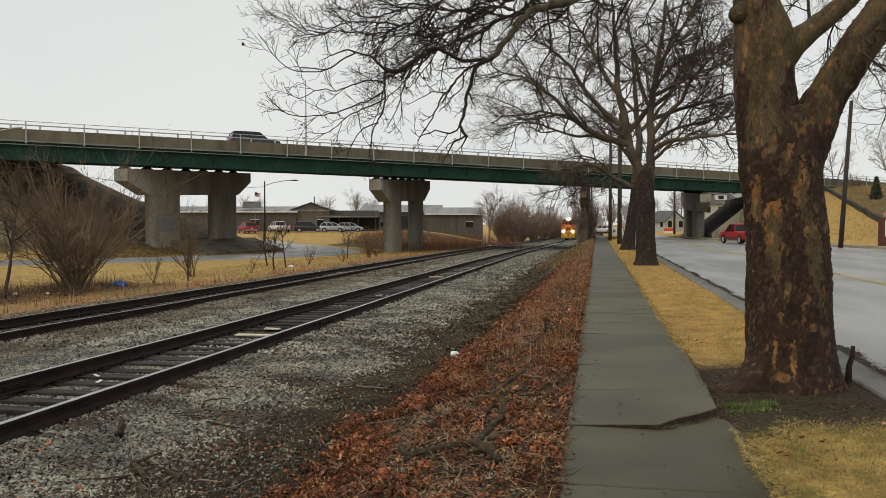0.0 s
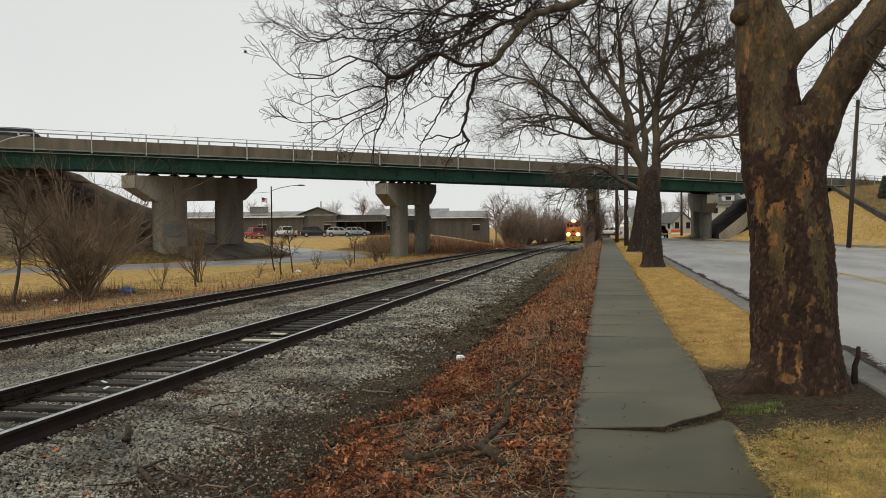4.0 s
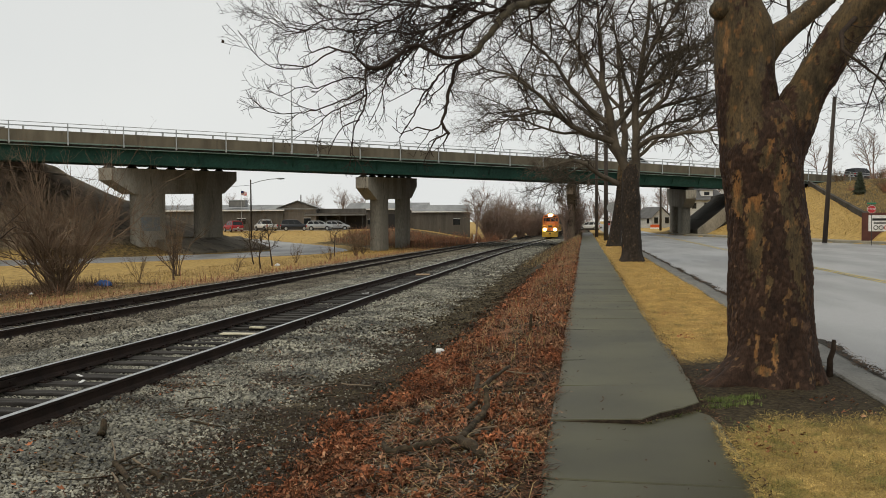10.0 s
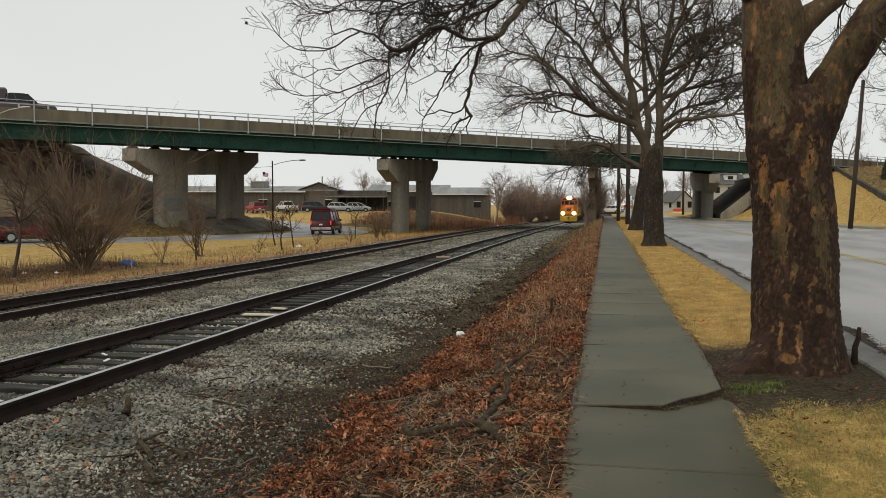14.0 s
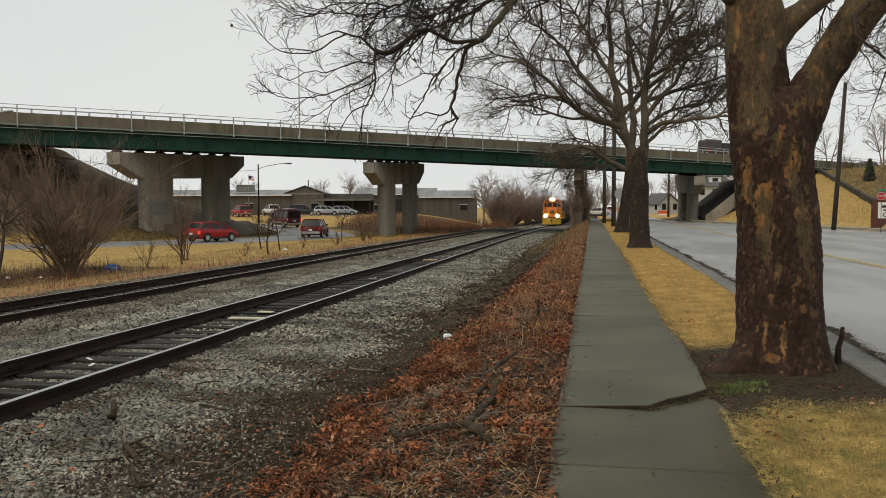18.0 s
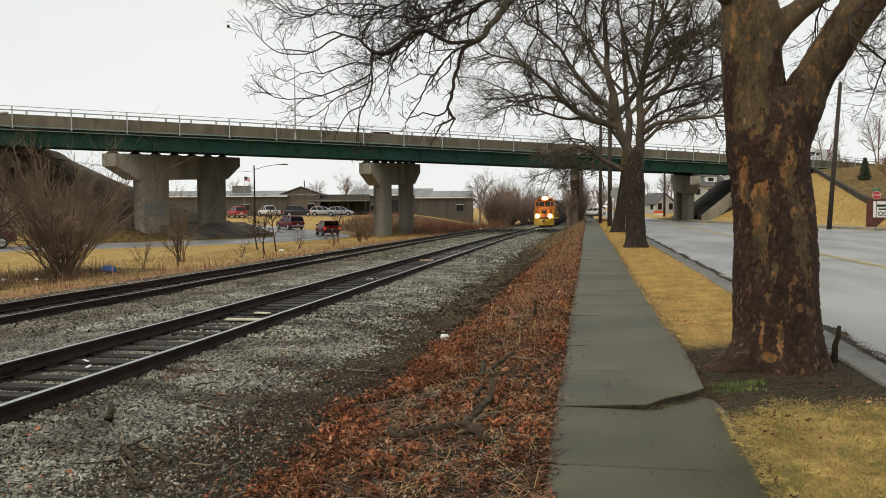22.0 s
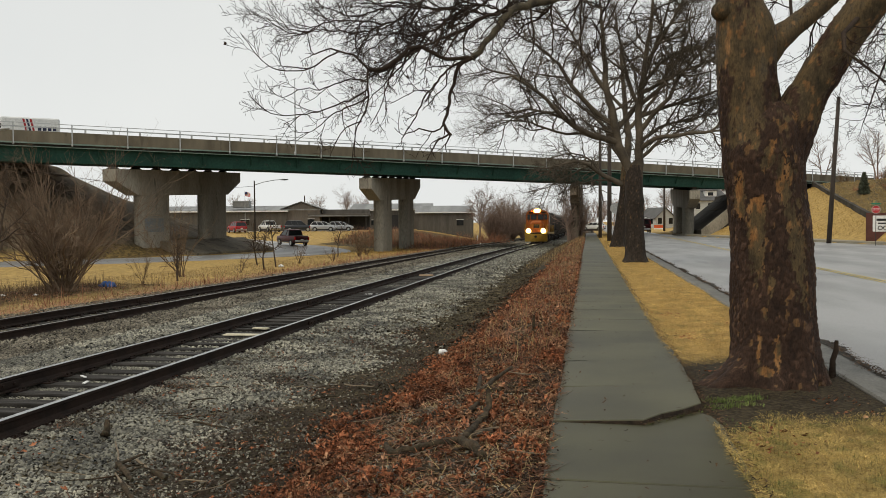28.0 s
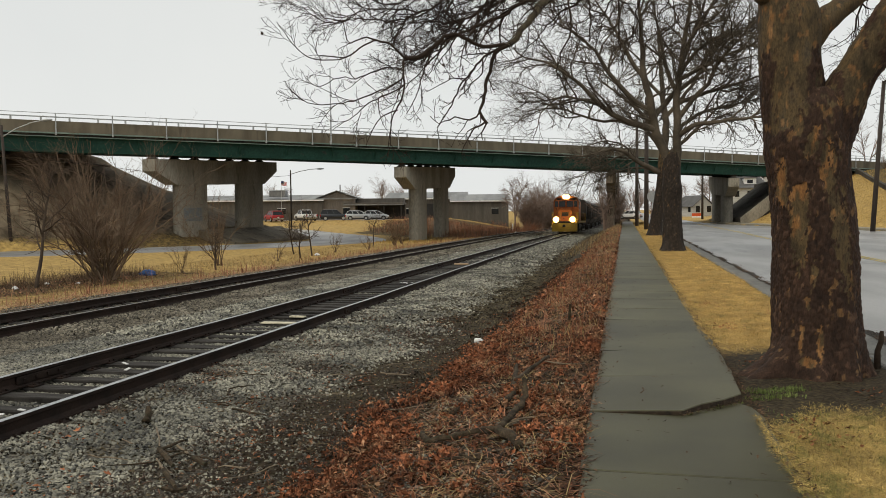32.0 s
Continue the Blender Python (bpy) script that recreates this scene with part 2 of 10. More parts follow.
def plated_bark(name, grey=0.0):
    """Bark whose plates are built; the look of each spot is stored on the mesh: smooth, fresh, tint."""
    m = bpy.data.materials.new(name)
    m.use_nodes = True
    n, l = m.node_tree.nodes, m.node_tree.links
    b = n["Principled BSDF"]
    tc = n.new("ShaderNodeTexCoord")
    at = n.new("ShaderNodeVertexColor")
    at.layer_name = "bark"
    sep = n.new("ShaderNodeSeparateColor")
    l.new(at.outputs[0], sep.inputs[0])

    def tex(scale, stretch, detail=6, rough=0.6):
        mp = n.new("ShaderNodeMapping")
        mp.inputs["Scale"].default_value = (1, 1, stretch)
        l.new(tc.outputs["Object"], mp.inputs["Vector"])
        t = n.new("ShaderNodeTexNoise")
        t.inputs["Scale"].default_value, t.inputs["Detail"].default_value, t.inputs["Roughness"].default_value = scale, detail, rough
        l.new(mp.outputs[0], t.inputs["Vector"])
        return t.outputs["Fac"]

    def ramp_of(fac, *stops):
        r = n.new("ShaderNodeValToRGB")
        cr = r.color_ramp
        cr.elements[0].position, cr.elements[0].color = stops[0][0], (*stops[0][1], 1)
        cr.elements[1].position, cr.elements[1].color = stops[-1][0], (*stops[-1][1], 1)
        for p, c in stops[1:-1]:
            cr.elements.new(p).color = (*c, 1)
        l.new(fac, r.inputs[0])
        return r.outputs[0]

    def blend(fac, a, c, how="MIX"):
        x = n.new("ShaderNodeMix")
        x.data_type, x.blend_type = "RGBA", how
        if fac is None:
            x.inputs["Factor"].default_value = 1.0
        else:
            l.new(fac, x.inputs["Factor"])
        l.new(a, x.inputs["A"])
        l.new(c, x.inputs["B"])
        return x.outputs["Result"]
    grain = tex(60, 0.35, 8, 0.7)
    broad = tex(5.5, 0.5, 5)
    stops = ((0.0, (0.020, 0.010, 0.0065)), (0.4, (0.040, 0.019, 0.011)), (0.7, (0.052, 0.025, 0.0145)), (0.88, (0.080, 0.039, 0.023)), (1.0, (0.15, 0.083, 0.048)))
    plate = ramp_of(sep.outputs[2], *[(p, tuple(k + (0.6 * sum(c) * w - k) * grey for k, w in zip(c, (0.66, 0.56, 0.44)))) for p, c in stops])
    smooth_ = ramp_of(broad, (0.3, (0.036, 0.027, 0.015)), (0.45, (0.070, 0.050, 0.026)), (0.55, (0.105, 0.072, 0.034)), (0.68, (0.072, 0.056, 0.036)))
    fresh = ramp_of(broad, (0.35, (0.16, 0.085, 0.034)), (0.5, (0.24, 0.115, 0.04)), (0.65, (0.30, 0.17, 0.075)))
    col = blend(sep.outputs[0], plate, blend(sep.outputs[1], smooth_, fresh))
    speck = ramp_of(grain, (0.3, (0.45, 0.45, 0.45)), (0.5, (1.0, 1.0, 1.0)), (0.72, (1.55, 1.5, 1.42)))
    l.new(blend(None, col, speck, "MULTIPLY"), b.inputs["Base Color"])
    b.inputs["Roughness"].default_value = 0.8
    b.inputs["Specular IOR Level"].default_value = 0.25
    bp = n.new("ShaderNodeBump")
    bp.inputs["Strength"].default_value, bp.inputs["Distance"].default_value = 0.7, 0.012
    l.new(grain, bp.inputs["Height"])
    l.new(bp.outputs[0], b.inputs["Normal"])
    return m


BARK = plated_bark("sycamore_bark", 0.25)
GREYBARK = plated_bark("grey_sycamore_bark", 0.8)
LOWLIMB = mat("mottled_limb_bark", (0.035, 0.028, 0.018), (0.10, 0.082, 0.05), 9.0, 0.85, 0.3, 60)


# --- geometry helpers ---
class Geo:
    def __init__(self):
        self.v, self.f, self.m = [], [], []

    def add(self, v, f, mi=0):
        k = len(self.v)
        self.v += [tuple(p) for p in v]
        self.f += [tuple(i + k for i in q) for q in f]
        self.m += [mi] * len(f)
        return self

    def box(self, x0, y0, z0, x1, y1, z1, c=0.0, mi=0, M=None):
        """A box; c: width of its chamfered edges."""
        if c <= 0:
            v = [(x, y, z) for z in (z0, z1) for y in (y0, y1) for x in (x0, x1)]
            f = [(0, 2, 3, 1), (4, 5, 7, 6), (0, 1, 5, 4), (2, 6, 7, 3), (0, 4, 6, 2), (1, 3, 7, 5)]
        else:
            v, idx = [], {}
            for sx in (0, 1):
                for sy in (0, 1):
                    for sz in (0, 1):
                        p = [(x0, x1)[sx], (y0, y1)[sy], (z0, z1)[sz]]
                        d = [c * (1 - 2 * sx), c * (1 - 2 * sy), c * (1 - 2 * sz)]
                        for a in range(3):
                            q = [p[i] if i == a else p[i] + d[i] for i in range(3)]
                            idx[sx, sy, sz, a] = len(v)
                            v.append(q)
            f = []
            for a in range(3):
                o = [i for i in range(3) if i != a]
                for s in (0, 1):
                    ring = []
                    for p, q in ((0, 0), (1, 0), (1, 1), (0, 1)):
                        k = [0, 0, 0]
                        k[a], k[o[0]], k[o[1]] = s, p, q
                        ring.append(idx[(*k, a)])
                    f.append(tuple(ring if (s == 1) != (a == 1) else ring[::-1]))
                for p in (0, 1):
                    for q in (0, 1):
                        e = []
                        for s, w in ((0, 0), (0, 1), (1, 1), (1, 0)):
                            k = [0, 0, 0]
                            k[a], k[o[0]], k[o[1]] = s, p, q
                            e.append(idx[(*k, o[w])])
                        f.append(tuple(e))
            for sx in (0, 1):
                for sy in (0, 1):
                    for sz in (0, 1):
                        f.append(tuple(idx[sx, sy, sz, a] for a in range(3)))
        if M is not None:
            v = [M @ Vector(p) for p in v]
        return self.add(v, f, mi)

    def tube(self, pts, radii, n=8, mi=0, cap=True):
        pts = [Vector(p) for p in pts]
        if not hasattr(radii, "__len__"):
            radii = [radii] * len(pts)
        v, f = [], []
        ref = None
        for i, p in enumerate(pts):
            d = (pts[min(i + 1, len(pts) - 1)] - pts[max(i - 1, 0)]).normalized()
            if ref is None:
                ref = Vector((1, 0, 0)) if abs(d.x) < 0.8 else Vector((0, 1, 0))
            a = (ref - d * ref.dot(d)).normalized()
            ref = a
            b = d.cross(a)
            for k in range(n):
                w = 2 * math.pi * k / n
                v.append(p + (a * math.cos(w) + b * math.sin(w)) * radii[i])
        for i in range(len(pts) - 1):
            for k in range(n):
                k2 = (k + 1) % n
                f.append((i * n + k, i * n + k2, (i + 1) * n + k2, (i + 1) * n + k))
        if cap:
            f.append(tuple(range(n - 1, -1, -1)))
            f.append(tuple((len(pts) - 1) * n + k for k in range(n)))
        return self.add(v, f, mi)

    def loft(self, rings, mi=0, cap=True):
        """Skin over closed rings with equal numbers of points."""
        n = len(rings[0])
        v = [p for r in rings for p in r]
        f = [(i * n + k, i * n + (k + 1) % n, (i + 1) * n + (k + 1) % n, (i + 1) * n + k) for i in range(len(rings) - 1) for k in range(n)]
        if cap:
            f.append(tuple(range(n - 1, -1, -1)))
            f.append(tuple((len(rings) - 1) * n + k for k in range(n)))
        return self.add(v, f, mi)

    def strip(self, a, b, mi=0):
        """A ribbon between two rows of points."""
        n = len(a)
        return self.add(list(a) + list(b), [(i, i + 1, n + i + 1, n + i) for i in range(n - 1)], mi)

    def mesh(self, name, mats, smooth=False):
        me = bpy.data.meshes.new(name)
        me.from_pydata(self.v, [], self.f)
        for m in mats if isinstance(mats, (list, tuple)) else [mats]:
            me.materials.append(m)
        if any(self.m):
            me.polygons.foreach_set("material_index", self.m)
        bm = bmesh.new()
        bm.from_mesh(me)
        bmesh.ops.recalc_face_normals(bm, faces=bm.faces)
        bm.to_mesh(me)
        bm.free()
        if smooth:
            me.polygons.foreach_set("use_smooth", [True] * len(me.polygons))
        return me


def thing(name, label, category, group="", m=None):
    ob = tagged(new(name), label, category, group)
    ob.empty_display_size = 0.1
    if m is not None:
        ob.matrix_basis = m
    return ob


def part(name, g, mats, parent, label="", smooth=False):
    ob = new(name, g.mesh(name, mats, smooth))
    ob.parent = parent
    return tagged(ob, label)


def solid(name, g, mats, label, category, group="", kind="", m=None, smooth=False):
    ob = tagged(new(name, g.mesh(name, mats, smooth)), label, category, group, kind)
    if m is not None:
        ob.matrix_basis = m
    return ob


def mass(name, base_v, base_f, place, mats, smooth=False):
    """Many copies of a small shape in one mesh. place: n x 3 x 4 matrices."""
    base_v, place = np.asarray(base_v, float), np.asarray(place, float)
    n, k = len(place), len(base_v)
    v = np.einsum("nij,kj->nki", place[:, :, :3], base_v) + place[:, None, :, 3]
    me = bpy.data.meshes.new(name)
    me.vertices.add(n * k)
    me.vertices.foreach_set("co", v.reshape(-1).astype(np.float32))
    sizes = np.array([len(f) for f in base_f])
    flat = np.concatenate([np.array(f) for f in base_f])
    loops = (flat[None, :] + (np.arange(n) * k)[:, None]).reshape(-1)
    me.loops.add(len(loops))
    me.loops.foreach_set("vertex_index", loops.astype(np.int32))
    me.polygons.add(n * len(base_f))
    start = np.concatenate([[0], np.cumsum(np.tile(sizes, n))[:-1]])
    me.polygons.foreach_set("loop_start", start.astype(np.int32))
    for m in mats if isinstance(mats, (list, tuple)) else [mats]:
        me.materials.append(m)
    me.update(calc_edges=True)
    me.validate()
    if smooth:
        me.polygons.foreach_set("use_smooth", [True] * len(me.polygons))
    return me


def turned(n, rng, lean=math.pi, size=(1, 1, 1), jitter=0.3):
    """Random rotations with sizes, n x 3 x 3; lean limits how far z tips over."""
    a, t, w = rng.uniform(0, 2 * math.pi, n), rng.uniform(-lean, lean, n), rng.uniform(0, 2 * math.pi, n)
    def rz(u):
        c, s, o, e = np.cos(u), np.sin(u), np.zeros(n), np.ones(n)
        return np.stack([np.stack([c, -s, o], -1), np.stack([s, c, o], -1), np.stack([o, o, e], -1)], 1)
    c, s, o, e = np.cos(t), np.sin(t), np.zeros(n), np.ones(n)
    rx = np.stack([np.stack([e, o, o], -1), np.stack([o, c, -s], -1), np.stack([o, s, c], -1)], 1)
    k = np.asarray(size)[None, None, :] * rng.uniform(1 - jitter, 1 + jitter, (n, 1, 3)) * rng.uniform(1 - jitter, 1 + jitter, (n, 1, 1))
    return (rz(a) @ rx @ rz(w)) * k


def placed(rot, xyz):
    return np.concatenate([rot, np.asarray(xyz)[:, :, None]], 2)


# --- the lie of the land ---
def smooth_curve(ys, xs):
    """A smooth curve x(y) through a few points."""
    ys, xs = np.array(ys, float), np.array(xs, float)
    sl = np.gradient(xs, ys)

    def at(y):
        y = np.asarray(y, float)
        i = np.clip(np.searchsorted(ys, y) - 1, 0, len(ys) - 2)
        h = ys[i + 1] - ys[i]
        t = (np.clip(y, ys[0], ys[-1]) - ys[i]) / h
        x = (2 * t**3 - 3 * t**2 + 1) * xs[i] + (t**3 - 2 * t**2 + t) * h * sl[i] + (3 * t**2 - 2 * t**3) * xs[i + 1] + (t**3 - t**2) * h * sl[i + 1]
        return x + np.where(y < ys[0], (y - ys[0]) * sl[0], 0) + np.where(y > ys[-1], (y - ys[-1]) * sl[-1], 0)
    return at


near_track = smooth_curve((-30, 8, 30, 60, 90, 120, 178, 400), (-5.95, -6.13, -6.47, -6.92, -6.97, -6.7, -6.25, -3.0))
far_track = smooth_curve((-30, 8, 30, 60, 90, 120, 178, 400), (-10.4, -10.8, -11.3, -11.95, -12.3, -12.1, -11.6, -9.0))


bank_edge = smooth_curve((-30, 4.7, 6.1, 7.5, 8.6, 10.4, 18.7, 40, 70, 120), (-2.1, -2.1, -2.3, -2.32, -2.15, -2.02, -1.85, -1.7, -1.6, -1.5))


def rail_z(y):
    return -0.11 - 0.0095 * np.clip(y, -30, 150)


ROAD_PTS = ((-170, -100), (-120, -46), (-62, 18), (-50, 32), (-42, 42), (-35, 50.5), (-29.5, 60), (-26.4, 68), (-25.5, 75), (-26.8, 83), (-31, 91.5), (-38, 99.5), (-46, 107), (-56, 114),
            (-72, 121), (-100, 131), (-150, 152), (-230, 190))


def spline(pts, step):
    """Points at even steps along a smooth line through pts."""
    p = np.array(pts, float)
    d = np.concatenate([[0], np.cumsum(np.linalg.norm(np.diff(p, axis=0), axis=1))])
    fx, fy = smooth_curve(d, p[:, 0]), smooth_curve(d, p[:, 1])
    s = np.arange(0, d[-1], step)
    return np.stack([fx(s), fy(s)], 1), s


ROAD_LINE, ROAD_S = spline(ROAD_PTS, 1.0)
BRIDGE_O, BRIDGE_U, BRIDGE_V = np.array([-38.25, 61.1]), np.array([0.79, 0.6131]), np.array([-0.6131, 0.79])


def deck_z(u):
    """The height of the bridge's top rail."""
    u = np.clip(u, -45, 110)
    return 9.6 - 0.0105 * u - 0.00007 * u * np.abs(u)


def road_edge(y):
    """The far edge of the street on the right."""
    return np.interp(y, (-20, 56, 60, 66, 70, 78, 86, 97, 107, 120, 400), (60, 60, 21.6, 19.6, 18.6, 17.2, 14.8, 12.4, 11.0, 9.8, 9.8))


def smoothstep(a, b, x):
    t = np.clip((x - a) / (b - a), 0, 1)
    return t * t * (3 - 2 * t)


LUMPS = [(f, a, random.Random(int(f * 977)).uniform(0, 6.28)) for f, a in [(0.4 + 0.21 * k, 2.4 * k) for k in range(22)]]


def lumps(x, y):
    z = 0.0
    for f, a, p in LUMPS:
        z = z + np.sin((x * math.cos(a) + y * math.sin(a)) * f + p) / (1 + f)
    return z


def lump_size(x, y):
    """How uneven the ground is: not at all under paving."""
    s = np.where(x > 1.2, np.where(x < 2.75, 0.006, 0.0), np.where(x > -0.4, 0.0, np.where(x > -3.3, 0.016, 0.007)))
    return np.where((np.abs(x) < 60) & (y < 150), s, 0.0)


def land(x, y):
    """Height of the ground."""
    x, y = np.broadcast_arrays(np.asarray(x, float), np.asarray(y, float))
    r = rail_z(y)
    tc = near_track(y)
    # cross section from the pavement down to the ballast and out over the tracks
    bed = r - 0.178 - 0.075 * smoothstep(0.78, 0.66, np.abs(x - tc)) - 0.05 * smoothstep(0.8, 0.6, np.abs(x - far_track(y)))
    bank = smoothstep(tc + 3.6, -0.35, x)
    z = bed * (1 - bank) - 0.03 * bank
    dip = np.exp(-((x - (tc + 3.0)) / 0.7) ** 2) * 0.05
    z = z - dip
    fc = far_track(y)
    off = smoothstep(fc - 2.2, fc - 4.5, x)
    z = z - off * 0.22
    # lawn rising to the low buildings beyond the road
    rise = smoothstep(88, 124, y + 0.25 * (x + 40)) * smoothstep(-16, -34, x)
    z = z * (1 - rise) + 0.35 * rise
    z = np.where((x > 2.85) & (x < road_edge(y) + 0.3), -0.22, z)
    far_right = x >= road_edge(y) + 0.3
    z = np.where(far_right, -0.02, z)
    # the fill that carries the highway on the left
    u = (x - BRIDGE_O[0]) * BRIDGE_U[0] + (y - BRIDGE_O[1]) * BRIDGE_U[1]
    v = (x - BRIDGE_O[0]) * BRIDGE_V[0] + (y - BRIDGE_O[1]) * BRIDGE_V[1]
    top = np.clip((-37.2 - x) * 0.5 - 1.1, -5, 6.3)
    top = np.where(x < -52.2, np.minimum(deck_z(u) - 1.75, 6.3 + (-52.2 - x) * 1.5), top)
    side = np.maximum(0, np.maximum(-v - 1.0, v - 21.0)) * 0.55
    z = np.where(x < -35, np.maximum(z, top - side), z)
    # earth heaped round the foot of the nearest pier
    heap = np.exp(-(((x + 38.3) / 2.6) ** 2) - ((np.clip(np.abs(y - 75) - 9, 0, 99)) / 4.0) ** 2)
    z = z + heap * 0.45
    # the grassy hill on the right
    toe = np.interp(y, (0, 40, 55, 66, 78, 88, 97, 128, 150, 200), (90, 70, 40, 23.5, 20.0, 16.5, 13.6, 11.8, 16.0, 19.0))
    hill = np.clip((x - toe) * 0.37, 0, 6.35)
    hill = hill * (1 - smoothstep(190, 240, y))
    # below the low wall one even slope, above it the hill goes on more gently
    wx, wz, foot = 22.61 + 0.1439 * (y - 71.5), 1.75 + 0.1026 * (y - 71.5) + 0.00019 * (y - 71.5) ** 2, road_edge(y) + 2.0
    slope = np.where(x < wx, wz * np.clip((x - foot) / np.maximum(wx - foot, 0.5), 0, 1), np.minimum(wz + (x - wx) * 0.22, 6.35))
    even = smoothstep(63, 68, y) * (1 - smoothstep(107, 113, y))
    hill = slope * even + hill * (1 - even)
    toe = np.minimum(toe, np.where(even > 0, foot, toe))
    z = np.where((x > 11.5) & (x > toe), np.maximum(z, hill), z)
    return z + lumps(x, y) * lump_size(x, y)


# --- ground: one sheet out to the horizon ---
def ground():
    def axis(spans):
        out = []
        for a, b, s in spans:
            out += list(np.arange(a, b - 1e-6, s))
        return np.array(out)
    gx = np.concatenate([-np.geomspace(2600, 105, 26), axis(((-100, -60, 2.0), (-60, -16, 1.0), (-16, -8.2, 0.2), (-8.2, -4.6, 0.1), (-4.6, 3.2, 0.1), (3.2, 30, 0.9), (30, 100, 3.0))), np.geomspace(100, 2600, 24)])
    gy = np.concatenate([-np.geomspace(900, 12, 12), axis(((-10, 2.5, 1.0), (2.5, 14, 0.1), (14, 40, 0.3), (40, 150, 1.2), (150, 260, 5))), np.geomspace(260, 3500, 26)])
    X, Y = np.meshgrid(gx, gy)
    Z = land(X, Y)
    lump = lumps(X, Y)
    nx, ny = len(gx), len(gy)
    co = np.stack([X, Y, Z], -1).reshape(-1, 3)
    i = np.arange(nx * ny).reshape(ny, nx)
    q = np.stack([i[:-1, :-1], i[:-1, 1:], i[1:, 1:], i[1:, :-1]], -1).reshape(-1, 4)
    me = bpy.data.meshes.new("ground")
    me.from_pydata(co.tolist(), [], q.tolist())
    me.polygons.foreach_set("use_smooth", [True] * len(me.polygons))
    # what grows or lies where: red gravel, green dead leaves, blue grass, alpha the tan earth of the fill
    tc, fc = near_track(Y), far_track(Y)
    wob = lump * 0.14
    gravel = smoothstep(tc + 3.1, tc + 2.5, X + wob) * smoothstep(fc - 3.0, fc - 2.0, X + wob)
    leaf = smoothstep(bank_edge(Y) - 0.15, bank_edge(Y) + 0.2, X + wob) * (X < 0)
    grass = np.where(X > 0.9, 1.0, smoothstep(fc - 3.4, fc - 4.4, X + wob))
    mud = np.exp(-(((X - 2.0) / 1.1) ** 2) - (((Y - 8.8) / 1.45) ** 2)) * 2.3 + 1.3 * np.exp(-(((X - 1.15) / 0.28) ** 2) - (((Y - 7.3) / 0.6) ** 2))
    grass = np.clip(grass - np.where(X > 0.9, mud, 0), 0, 1)
    grass = np.where((X < fc - 3) & (X > -36) & (Y < 62), grass * 0.75, grass)
    grass = grass * (1 - 0.75 * np.exp(-(((X + 19.2) / 2.3) ** 2) - (((Y - 24) / 7.0) ** 4)))
    u = (X - BRIDGE_O[0]) * BRIDGE_U[0] + (Y - BRIDGE_O[1]) * BRIDGE_U[1]
    v = (X - BRIDGE_O[0]) * BRIDGE_V[0] + (Y - BRIDGE_O[1]) * BRIDGE_V[1]
    under = (X < -35) & (v > -2.5) & (v < 22) & (u > -60)
    grass = np.where(under, 0.35, grass)
    grass = np.where((X < -35) & (X > -44) & (Y > 58) & (Y < 92), 0.38, grass)
    grass = np.where((X < -40) & (v < -2.5) & (Z > -0.4), grass * 0.4, grass)
    grass = np.where((X > 11.5) & (v > 0) & (v < 21), 0.3, grass)
    grass = np.where((X > 22.8 + (Y - 71.5) * 0.144) & (Y > 68) & (Y < 130), 0.3, grass)
    grass = np.where((X > -33 + 0.5 * np.sin(Y)) & (X < -13.8) & (Y > 84 - 0.75 * (X + 14) * (X < -22)) & (Y < 150), 0.3, grass)
    fill = np.where((X < -36) & (v > -16) & (v < 24), smoothstep(-0.25, 0.35, Z + 0.1 * lump), 0.0)
    grass = grass * (1 - fill)
    col = np.stack([gravel, leaf, grass, fill], -1).reshape(-1, 4)
    at = me.color_attributes.new("zone", "FLOAT_COLOR", "POINT")
    at.data.foreach_set("color", col.reshape(-1).astype(np.float32))
    m = bpy.data.materials.new("ground")
    m.use_nodes = True
    n, l = m.node_tree.nodes, m.node_tree.links
    b = n["Principled BSDF"]
    tcn = n.new("ShaderNodeTexCoord")
    vc = n.new("ShaderNodeVertexColor")
    vc.layer_name = "zone"
    sep = n.new("ShaderNodeSeparateColor")
    l.new(vc.outputs[0], sep.inputs[0])

    def tex(scale, a, c, lo=0.35, hi=0.65, detail=6):
        t = n.new("ShaderNodeTexNoise")
        t.inputs["Scale"].default_value, t.inputs["Detail"].default_value = scale, detail
        l.new(tcn.outputs["Object"], t.inputs["Vector"])
        r = n.new("ShaderNodeValToRGB")
        r.color_ramp.elements[0].position, r.color_ramp.elements[1].position = lo, hi
        r.color_ramp.elements[0].color, r.color_ramp.elements[1].color = (*a, 1), (*c, 1)
        l.new(t.outputs["Fac"], r.inputs[0])
        return r.outputs[0], t.outputs["Fac"]
    dirt, _ = tex(24, (0.016, 0.0125, 0.0065), (0.078, 0.06, 0.033), 0.35, 0.7, 9)
    grav, gh = tex(30, (0.028, 0.024, 0.018), (0.15, 0.136, 0.108))
    leaves, _ = tex(18, (0.024, 0.0155, 0.0085), (0.145, 0.085, 0.044), 0.35, 0.7, 9)
    lawn, _ = tex(3.0, (0.25, 0.165, 0.056), (0.52, 0.355, 0.12), 0.28, 0.66, 14)
    earth, _ = tex(0.9, (0.075, 0.058, 0.037), (0.21, 0.167, 0.112), 0.34, 0.64, 9)
    jit = n.new("ShaderNodeTexNoise")
    jit.inputs["Scale"].default_value, jit.inputs["Detail"].default_value = 4.0, 8
    l.new(tcn.outputs["Object"], jit.inputs["Vector"])
    cur = dirt
